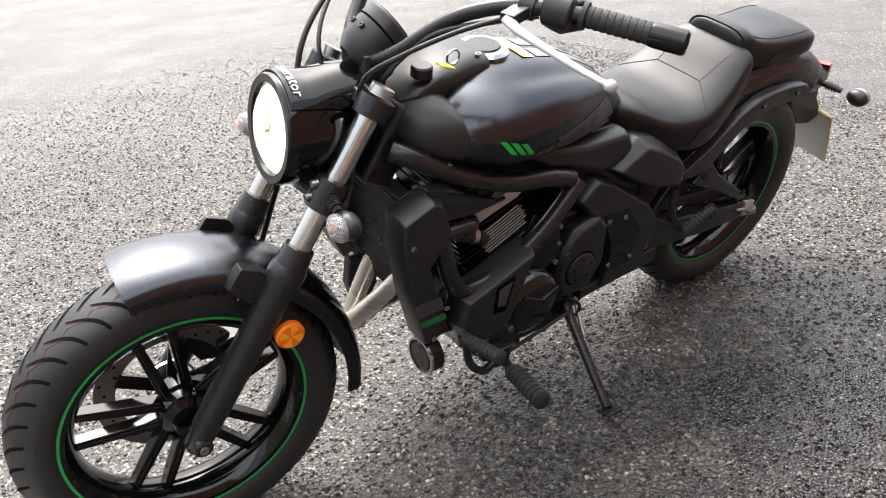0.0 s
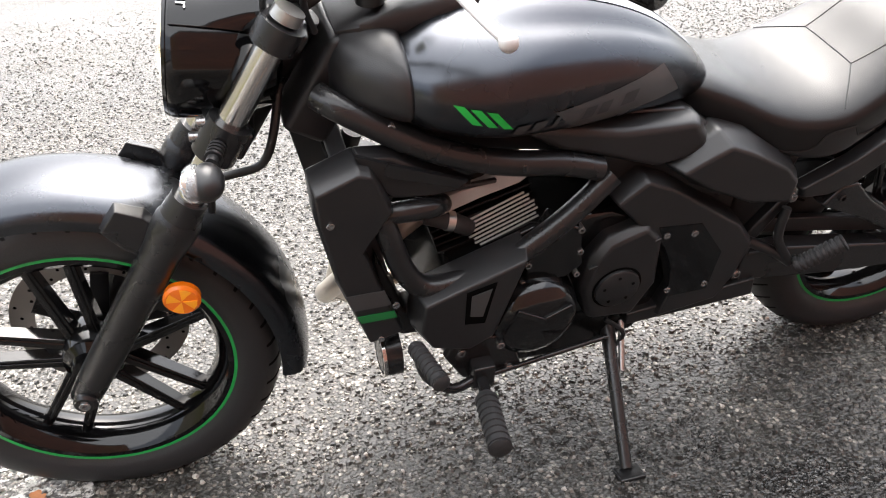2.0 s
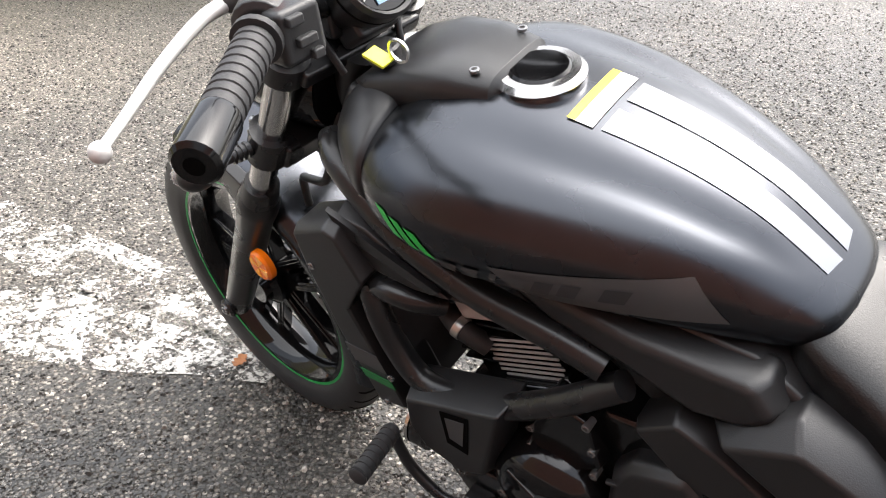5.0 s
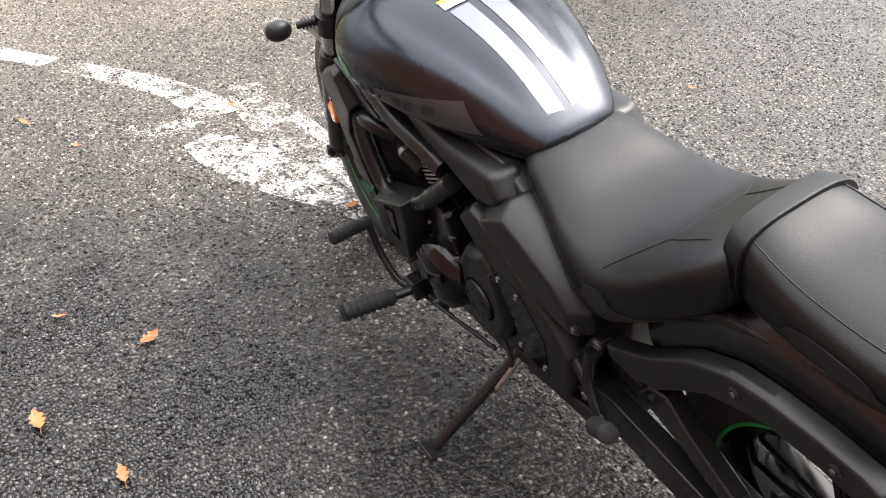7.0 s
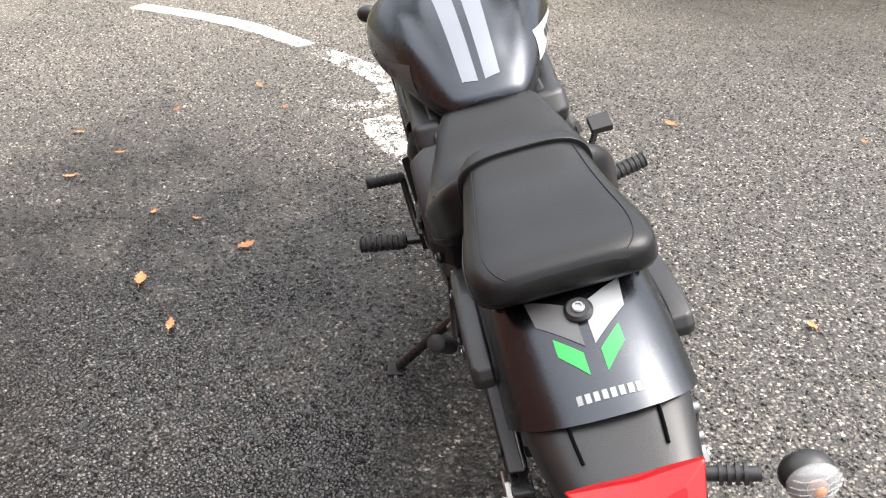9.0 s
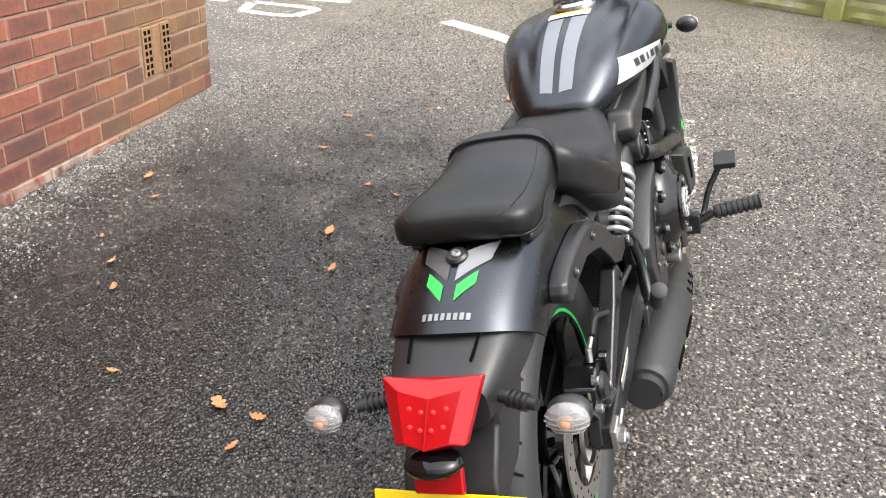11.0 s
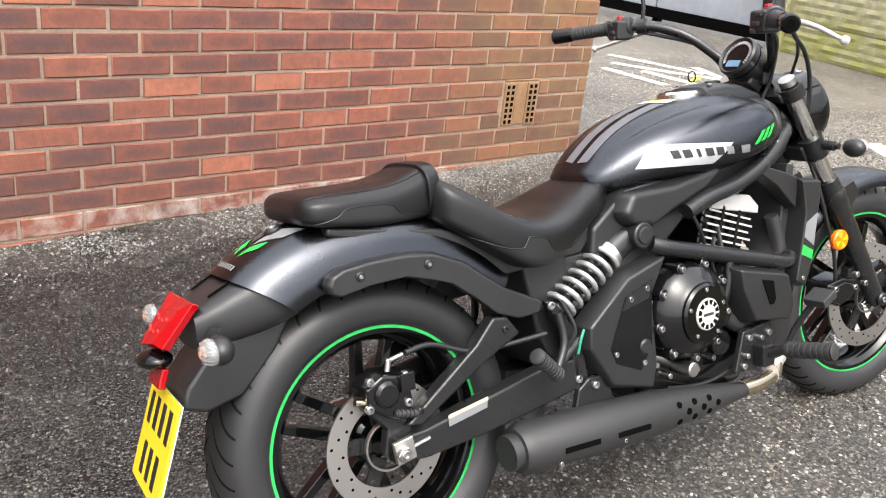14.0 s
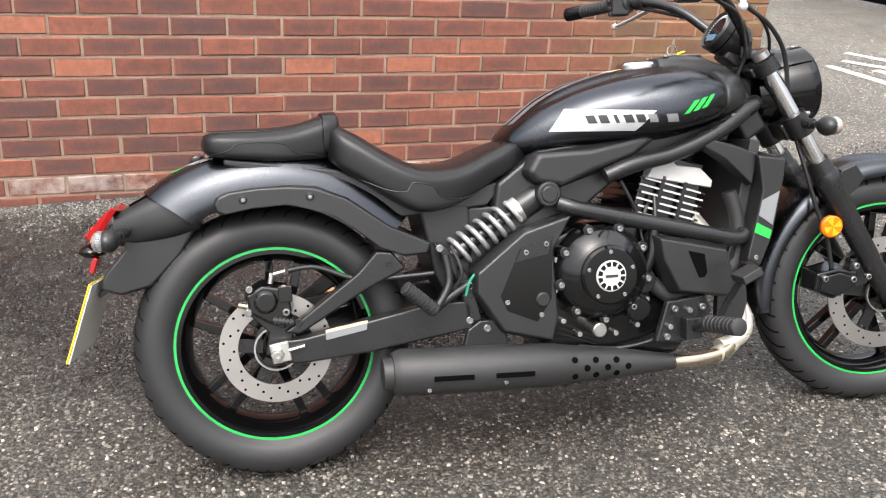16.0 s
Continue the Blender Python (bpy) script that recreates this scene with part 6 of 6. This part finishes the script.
for pts, r in (([(1.035, 0.11, 0.585), (1.0, 0.125, 0.578), (0.965, 0.115, 0.55)], 0.015), ([(1.10, -0.12, 0.60), (1.12, -0.125, 0.52), (1.10, -0.13, 0.42), (0.95, -0.15, 0.36), (0.88, -0.15, 0.40)], 0.018)):
    part("coolant_hose", Geo().tube(pts, r, 14, 5), grip_rubber, bike, "black coolant hose")
part("hose_clip", Geo().tube([(1.005, 0.124, 0.5795), (0.994, 0.125, 0.576)], 0.0165, 16), steel, bike)
for pts in ([(0.70, -0.14, 0.26), (0.80, -0.155, 0.25), (0.90, -0.16, 0.27), (0.95, -0.16, 0.32)], [(0.88, -0.13, 0.58), (0.86, -0.14, 0.52), (0.88, -0.15, 0.46)], [(0.905, -0.12, 0.60), (0.90, -0.14, 0.53), (0.915, -0.15, 0.45)],
            [(0.82, -0.12, 0.64), (0.84, -0.125, 0.60), (0.86, -0.12, 0.56)], [(0.70, 0.15, 0.30), (0.66, 0.16, 0.26), (0.69, 0.16, 0.21)], [(0.40, -0.145, 0.52), (0.42, -0.16, 0.46), (0.40, -0.15, 0.42)], [(1.06, 0.13, 0.65), (1.0, 0.14, 0.655), (0.93, 0.125, 0.645)]):
    part("wiring", Geo().tube(pts, 0.0045, 8, 5), plastic, bike, "black wiring loom")
for x, z in ((0.872, 0.50), (0.885, 0.46), (0.86, 0.455), (0.905, 0.49)):
    part("wiring_clip", Geo().box((x, -0.155, z), (0.014, 0.02, 0.03)), plastic, bike, bevel=0.003)
for s in (1, -1):
    for x, z in ((0.375, 0.515), (0.445, 0.425), (0.438, 0.345)):
        part("frame_bolt", Geo().disc((x, s * 0.141, z), 0.009, s * 0.006, n=14, chamfer=0.2), bolt_steel, bike)
part("chain_guard", Geo().prism([(0.05, 0.375), (0.40, 0.44), (0.42, 0.41), (0.06, 0.34)], 0.088, 0.104, 0.003), plastic, bike, "black chain guard", bevel=0.003)
for s in (1, -1):
    for x, z in ((0.055, 0.375), (0.26, 0.49)):
        part("brace_bolt", Geo().disc((x, s * 0.139, z), 0.008, s * 0.006, n=12), satin, bike)

# dark works between the radiator and the engine
part("engine_bracket", Geo().prism([(1.01, 0.425), (1.075, 0.42), (1.095, 0.48), (1.125, 0.56), (1.12, 0.44), (1.085, 0.365), (1.03, 0.36), (0.99, 0.40)], 0.10, 0.15), satin, bike, "black front engine bracket", bevel=0.006)
part("engine_bracket", Geo().prism([(1.01, 0.425), (1.075, 0.42), (1.095, 0.48), (1.125, 0.56), (1.12, 0.44), (1.085, 0.365), (1.03, 0.36), (0.99, 0.40)], -0.14, -0.10), satin, bike, "black front engine bracket", bevel=0.006)

part("silencer_hanger", Geo().prism([(0.415, 0.27), (0.43, 0.325), (0.46, 0.345), (0.515, 0.345), (0.53, 0.27)], -0.135, -0.15, 0.002), satin, bike, "black silencer hanger", bevel=0.004)
part("frame_bolt", Geo().disc((0.476, -0.15, 0.325), 0.009, -0.006, n=14, chamfer=0.2), bolt_steel, bike)
# added dark plate: keeps the header pipe out of sight among the dark works
part("pipe_cover_plate", Geo().prism([(1.055, 0.40), (1.13, 0.41), (1.135, 0.33), (1.115, 0.262), (1.075, 0.255), (1.05, 0.30)], -0.15, -0.128, 0.003), plastic, bike, "black plate added over the header pipe", bevel=0.004)

for pts in ([(0.455, -0.15, 0.455), (0.437, -0.158, 0.437), (0.428, -0.156, 0.405)],):
    part("connector_wire", Geo().tube(pts, 0.0032, 8, 5), green_wire, bike, "green insulated wire")
for x, z, o in ((0.66, 0.325, -0.14), (0.70, 0.29, -0.14), (0.79, 0.285, -0.14), (0.845, 0.30, -0.14), (0.87, 0.36, -0.14), (0.64, 0.40, -0.145), (0.645, 0.47, -0.145), (0.86, 0.46, -0.14), (0.83, 0.50, -0.14), (0.905, 0.30, -0.19), (0.955, 0.335, -0.19)):
    part("case_bolt", Geo().disc((x, o + 0.02, z), 0.0065, -0.032, n=10), steel, eng)
for k in range(3):
    part("case_rib", Geo().bar((0.645 + 0.004 * k, -0.146, 0.30 + 0.012 * k), (0.74, -0.15, 0.262 + 0.009 * k), 0.003, 0.004), casing, eng)
for x0, z0, x1, z1 in ((0.87, 0.52, 0.915, 0.505), (0.87, 0.478, 0.91, 0.465)):
    part("hose_clip", Geo().tube([(x0, -0.158, z0), (x1, -0.165, z1)], 0.009, 12).tube([(x0, -0.158, z0), (x0 + 0.006, -0.159, z0 - 0.002)], 0.012, 12), satin, bike, bevel=0.001)

# wall bricks
J = 0.0105
BL, BH = MODULE - J, COURSE - J


def brick_mesh(name, w, d, seed, h=BH):
    """A brick with slightly worn, uneven edges."""
    rnd = random.Random(seed)
    j = lambda: rnd.uniform(-0.0017, 0.0017)
    g = Geo()
    e = 0.0045
    outer = [(-w / 2, -h / 2), (0, -h / 2 + j()), (w / 2, -h / 2), (w / 2, h / 2), (0, h / 2 + j()), (-w / 2, h / 2)]
    ring0 = [(x, d, z) for x, z in outer]
    ring1 = [(x, e, z) for x, z in outer]
    ring2 = [(x - (math.copysign(e, x) if x else 0) + j(), j() * 0.6, z - math.copysign(e, z) + j()) for x, z in outer]
    g.loft([ring0, ring1, ring2])
    return mesh_of(name, g, brick_mat, 25)


stretchers = [brick_mesh("brick", BL, 0.03, k) for k in range(10)]
rest = Geo()
rnd = random.Random(5)
VENT = (-0.637, -0.389, 0.268, 0.502)
FIRST = -0.073  # the first upright joint in from the corner, on odd courses
for row in range(-4, 27):
    z = (row + 0.5) * COURSE
    joint = FIRST if row % 2 else FIRST - MODULE / 2
    items = [(joint / 2 + 0.001, -joint - J / 2 - 0.002)]
    x = joint - MODULE / 2
    while x > -7.9:
        items.append((x, BL))
        x -= MODULE
    for bx, w in items:
        off = rnd.uniform(-0.002, 0.002)
        if VENT[0] < bx + w / 2 and bx - w / 2 < VENT[1] and VENT[2] - 0.03 < z < VENT[3] + 0.03:
            # cut bricks beside the vents
            for lo, hi in ((bx - w / 2, min(bx + w / 2, VENT[0] - J)), (max(bx - w / 2, VENT[1] + J), bx + w / 2)):
                if hi - lo > 0.02:
                    ob = new("brick", brick_mesh("brick", hi - lo, 0.03, row + 50))
                    ob.parent = wall
                    ob.location = ((lo + hi) / 2, -0.006 + off, z)
            continue
        if bx > -4.4 and -2 < row < 13:
            ob = new("brick", rnd.choice(stretchers) if w == BL else brick_mesh("brick", w, 0.03, row + 20))
            ob.parent = wall
            ob.location = (bx + rnd.uniform(-0.0025, 0.0025), -0.006 + off, z + rnd.uniform(-0.0015, 0.0015))
        else:
            rest.box((bx, 0.012 + off, z), (w, 0.036, BH))
tagged(part("far_bricks", rest, brick_mat, wall), kind="stuff")
gable = Geo()
for row in range(-4, 27):
    z = (row + 0.5) * COURSE
    y = 0.30 if row % 2 else 0.30 + MODULE / 2
    while y < 4.2:
        gable.box((0.0, y + 0.1, z), (0.036, BL, BH))
        y += MODULE
tagged(part("gable_bricks", gable, brick_mat, wall_side), kind="stuff")
for vx in (-0.595, -0.43):
    v = part("air_brick", Geo().box((vx, 0.004, 0.385), (0.077, 0.03, 0.23)), airbrick_mat, wall, "terracotta air brick set on end", bevel=0.004)
    hg = Geo()
    for r in range(7):
        for c in range(2):
            hg.box((vx - 0.017 + 0.034 * c, -0.0115, 0.292 + 0.031 * r), (0.018, 0.004, 0.019))
    part("air_brick_holes", hg, void_mat, v)
ob = new("brick", brick_mesh("brick", 0.078, 0.03, 77, 0.228))
ob.data.materials[0] = airbrick_mat
ob.parent = wall
ob.location = (-0.5125, -0.006, 0.385)
ob["label"] = "buff brick set on end"
ob = new("brick", brick_mesh("brick", 0.245, 0.03, 78, 0.014))
ob.data.materials[0] = airbrick_mat
ob.parent = wall
ob.location = (-0.5125, -0.006, 0.5125)
ob["label"] = "thin tile slip over the vents"


# concrete fence, gate
def fence(a, b, label):
    """Concrete posts with slotted-in rock-faced panels, from a to b on the ground."""
    a, b = Vector((*a, 0)), Vector((*b, 0))
    d = (b - a).normalized()
    t = Matrix.Rotation(math.atan2(d.y, d.x), 3, "Z")
    top = new("fence")
    top.location = a
    tagged(top, label, "fence", "concrete boundary fences")
    n = max(1, round((b - a).length / 1.85))
    w = (b - a).length / n
    rnd = random.Random(3)
    for k in range(n + 1):
        part("fence_post", Geo().box(d * (w * k) + Vector((0, 0, 1.0)), (0.13, 0.15, 2.04), t), fence_mat, top, bevel=0.012)
    for k in range(n):
        for r in range(6):
            g = Geo()
            c = d * (w * (k + 0.5)) + Vector((0, 0, 0.155 + 0.312 * r))
            nx, nz = 26, 8
            hs = [[0.0] * (nx + 1) for _ in range(nz + 1)]
            for j in range(1, nz):
                for i in range(1, nx):
                    joint = j % 2 == 0 or (i + (j // 2) % 2 * 2) % 4 == 0
                    hs[j][i] = rnd.uniform(0.0, 0.004) if joint else rnd.uniform(0.008, 0.02)
            for s in (1, -1):
                vv = [c + t @ Vector((-w / 2 + 0.06 + (w - 0.12) * i / nx, s * (0.024 + hs[j][i]), -0.153 + 0.306 * j / nz)) for j in range(nz + 1) for i in range(nx + 1)]
                g.add(vv, [(j * (nx + 1) + i, j * (nx + 1) + i + 1, (j + 1) * (nx + 1) + i + 1, (j + 1) * (nx + 1) + i) for j in range(nz) for i in range(nx)])
            part("fence_panel", g, fence_mat, top, sharp=20)
    return top


fence((6.95, 4.35), (6.6, 0.75), "mossy concrete post and panel fence beside the road")
fence((6.6, 0.75), (4.6, -4.0), "mossy concrete post and panel fence beside the road")


def gate():
    top = new("metal_gate")
    top.location = (6.95, 7.15, 0)
    top.rotation_euler = (0, 0, radians(93))
    tagged(top, "pale grey sheet metal gate raised over a dark gap", "gate")
    for k in range(4):
        part("gate_sheet", Geo().box((-1.85 + 1.6 * k, 0, 1.3), (1.58, 0.04, 2.3)), gate_mat, top, bevel=0.004)
    for k in range(5):
        part("gate_post", Geo().box((-2.65 + 1.6 * k, -0.04, 1.25), (0.08, 0.08, 2.5)), void_mat, top)
    # near-black bar put in for the shaded gap under the sheets
    part("gate_gap_bar", Geo().box((0.55, 0.02, 0.1), (6.4, 0.06, 0.12)), void_mat, top)
    return top


gate()


# painted marks on the road
def mark(name, pts, widths, material, label, z=0.003):
    """A painted line along points, with a width at each."""
    P = [Vector((*p, 0)) for p in pts]
    P, W = spline(P, widths, 5)
    verts = []
    for i, p in enumerate(P):
        t = (P[min(i + 1, len(P) - 1)] - P[max(i - 1, 0)]).normalized()
        n = Vector((-t.y, t.x, 0))
        for e in (-1, 1):
            q = p + n * e * W[i] / 2
            verts.append((q.x, q.y, z + ground_z(q.x, q.y)))
    faces = [(2 * i, 2 * i + 1, 2 * i + 3, 2 * i + 2) for i in range(len(P) - 1)]
    return tagged(part(name, Geo().add(verts, faces), material), label, "road marking", kind="structure")


mark("road_line", [(4.46, 1.74), (4.28, 1.43), (4.0, 1.05), (3.58, 0.69)], [0.14, 0.14, 0.14, 0.12], road_paint, "curved white road line, one long dash")
mark("road_line", [(3.48, 0.63), (3.3, 0.49), (3.05, 0.33), (2.82, 0.245), (2.66, 0.22)], [0.12, 0.15, 0.16, 0.18, 0.16], arrow_paint, "curved white road line, broken and worn")
mark("road_line", [(2.74, 0.25), (2.62, 0.36), (2.6, 0.46), (2.67, 0.56)], [0.14, 0.12, 0.1, 0.07], faded_paint, "worn hook of white road paint")
mark("road_arrow", [(2.46, 0.36), (2.33, 0.29), (2.16, 0.215), (1.98, 0.16), (1.82, 0.1), (1.66, 0.045)], [0.12, 0.26, 0.3, 0.24, 0.15, 0.1], arrow_paint, "worn white painted arrow under the front wheel")
mark("road_arrow", [(2.95, 0.03), (2.7, 0.05), (2.4, 0.04), (2.1, 0.0), (1.75, -0.02)], [0.12, 0.2, 0.24, 0.2, 0.12], faded_paint, "faded traces of a painted arrow")
for pts, w in (([(4.58, 3.85), (4.66, 3.2), (4.74, 2.58)], 0.09), ([(4.12, 3.12), (4.1, 2.92), (4.13, 2.72)], 0.08), ([(4.4, 3.2), (4.42, 2.9), (4.4, 2.68)], 0.08), ([(4.12, 3.12), (4.4, 3.2)], 0.08), ([(4.13, 2.72), (4.4, 2.68)], 0.08),
               ([(4.8, 4.5), (4.93, 4.1), (5.06, 3.62)], 0.09), ([(4.31, 4.05), (4.34, 3.7), (4.36, 3.38)], 0.09), ([(4.55, 4.2), (4.8, 3.75), (5.05, 3.4)], 0.09), ([(4.95, 3.36), (4.97, 3.02)], 0.09), ([(5.2, 3.85), (5.05, 3.3)], 0.09), ([(4.8, 3.3), (4.75, 2.95), (4.9, 2.8)], 0.08)):
    mark("road_lettering_bar", pts, [w] * len(pts), road_paint, "white stroke of painted road lettering")


# loose grit along the wall, chips in the asphalt
def chips(n, place, size, seed):
    """Small angular stones, each its own island."""
    rs = np.random.RandomState(seed)
    v, f = [], []
    for k in range(n):
        x, y = place(rs)
        s = size[0] + (size[1] - size[0]) * rs.rand() ** 2
        a0 = rs.rand() * 6.28
        h = s * (0.25 + 0.3 * rs.rand())
        m = len(v)
        q = 0.45 + 0.35 * rs.rand()
        base = ground_z(x, y)
        for zz, kk in ((-0.001, 1.0), (h, 0.62)):
            for i in range(5):
                a = a0 + 6.28 * i / 5 + (rs.rand() - 0.5) * 0.6
                r = s * kk * (0.4 + 0.2 * rs.rand())
                dx, dy = r * math.cos(a), r * math.sin(a) * (0.6 + q)
                v.append((x + dx * math.cos(a0) - dy * math.sin(a0), y + dx * math.sin(a0) + dy * math.cos(a0), base + zz + (rs.rand() - 0.5) * h * 0.5 * (zz > 0)))
        f += [(m + i, m + (i + 1) % 5, m + 5 + (i + 1) % 5, m + 5 + i) for i in range(5)] + [tuple(m + 5 + i for i in range(5))]
    return v, f


def stone_material(name, stops, rough, damp_shaded=False):
    m, nt, b = node_mat(name)
    geo = nt.nodes.new("ShaderNodeNewGeometry")
    col = ramp_node(nt, geo.outputs["Random Per Island"], stops)
    n = noise_node(nt, geo.outputs["Position"], 300, 3)
    col = mix_node(nt, 0.4, col, ramp_node(nt, n, [(0.3, (0.6, 0.6, 0.6)), (0.7, (1.3, 1.3, 1.3))]), "MULTIPLY")
    if damp_shaded:
        # chippings darken with the asphalt: damp plus painted-in shade
        col = mix_node(nt, 1.0, col, ramp_node(nt, damp_and_shade(nt, geo.outputs["Position"]), [(0.0, (1.2, 1.17, 1.12)), (1.0, (0.39, 0.39, 0.4))]), "MULTIPLY")
    nt.links.new(col, b.inputs["Base Color"])
    b.inputs["Roughness"].default_value = rough
    return m


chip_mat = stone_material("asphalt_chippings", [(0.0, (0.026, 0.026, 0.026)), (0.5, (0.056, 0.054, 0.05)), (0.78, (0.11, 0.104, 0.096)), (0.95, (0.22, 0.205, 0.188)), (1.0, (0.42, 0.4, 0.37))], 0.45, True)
grit_mat = stone_material("pale_grit", [(0.0, (0.06, 0.058, 0.054)), (0.5, (0.15, 0.145, 0.132)), (1.0, (0.36, 0.345, 0.32))], 0.7)


def stuff(name, v, f, material, label, category):
    me = bpy.data.meshes.new(name)
    me.from_pydata(v, [], f)
    me.materials.append(material)
    return tagged(new(name, me), label, category, kind="stuff")


def over_road(rs):
    while True:
        x, y = rs.uniform(-1.9, 5.4), rs.uniform(-4.2, 2.3)
        k = max(max(abs(x - 0.85) - 1.6, 0) / 3.4, max(abs(y - 0.1) - 1.0, 0) / 3.4)
        if rs.rand() > k:
            return x, y


def by_wall(rs):
    while True:
        d = abs(rs.normal()) * 0.17 + 0.012
        u = rs.uniform(-4.4, 0.3)
        p = wall_m @ Vector((u, -d, 0))
        if 0.5 + 0.9 * noise.noise(Vector((p.x * 3.1, p.y * 4.3, 0.7))) + 0.5 * noise.noise(Vector((p.x * 11, p.y * 13, 2.1))) > rs.rand() * 0.9 + 0.1:
            return p.x, p.y


stuff("asphalt_chippings", *chips(150000, over_road, (0.0045, 0.0125), 1), chip_mat, "pale and dark stone chippings set in the asphalt", "chippings")
stuff("wall_grit", *chips(17000, by_wall, (0.003, 0.011), 2), grit_mat, "loose pale grit washed against the wall", "grit")


# fallen oak leaves
def leaf_mesh(seed):
    rnd = random.Random(seed)
    L = 0.075
    rows = []
    for k in range(15):
        q = k / 14
        lobe = 0.55 + 0.45 * abs(math.sin(q * math.pi * 3.5))
        w = L * 0.34 * math.sin(math.pi * min(1, q * 0.92 + 0.06)) ** 0.7 * lobe
        z = 0.006 + 0.012 * (q - 0.5) ** 2 * 4 * rnd.uniform(0.6, 1.2)
        rows.append((L * (q - 0.5), w, z))
    v, f = [], []
    for x, w, z in rows:
        v += [(x, -w, z + w * 0.35), (x, 0, z), (x, w, z + w * 0.3)]
    for k in range(14):
        a = 3 * k
        f += [(a, a + 1, a + 4, a + 3), (a + 1, a + 2, a + 5, a + 4)]
    g = Geo().add(v, f)
    g.tube([(-L * 0.5, 0, rows[0][2]), (-L * 0.72, 0.004, 0.004)], 0.0012, 6)
    return mesh_of("oak_leaf", g, leaf_mat, 60)


leaves = [leaf_mesh(k) for k in range(4)]
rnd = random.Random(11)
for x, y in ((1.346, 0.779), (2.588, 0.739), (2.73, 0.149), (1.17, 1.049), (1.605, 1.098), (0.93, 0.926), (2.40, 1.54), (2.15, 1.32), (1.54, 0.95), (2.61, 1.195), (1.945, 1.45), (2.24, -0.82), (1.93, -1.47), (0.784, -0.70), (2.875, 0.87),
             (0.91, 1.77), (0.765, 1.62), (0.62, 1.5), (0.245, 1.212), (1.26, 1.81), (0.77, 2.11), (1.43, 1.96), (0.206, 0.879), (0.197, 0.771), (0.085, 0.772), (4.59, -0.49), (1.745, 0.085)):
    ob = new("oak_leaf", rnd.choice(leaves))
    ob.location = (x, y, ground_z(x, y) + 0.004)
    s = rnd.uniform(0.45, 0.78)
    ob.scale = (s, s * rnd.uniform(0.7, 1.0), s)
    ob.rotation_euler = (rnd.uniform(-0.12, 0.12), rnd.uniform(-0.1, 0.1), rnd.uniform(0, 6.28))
    tagged(ob, "withered curled russet oak leaf on the asphalt", "leaf", "fallen oak leaves")
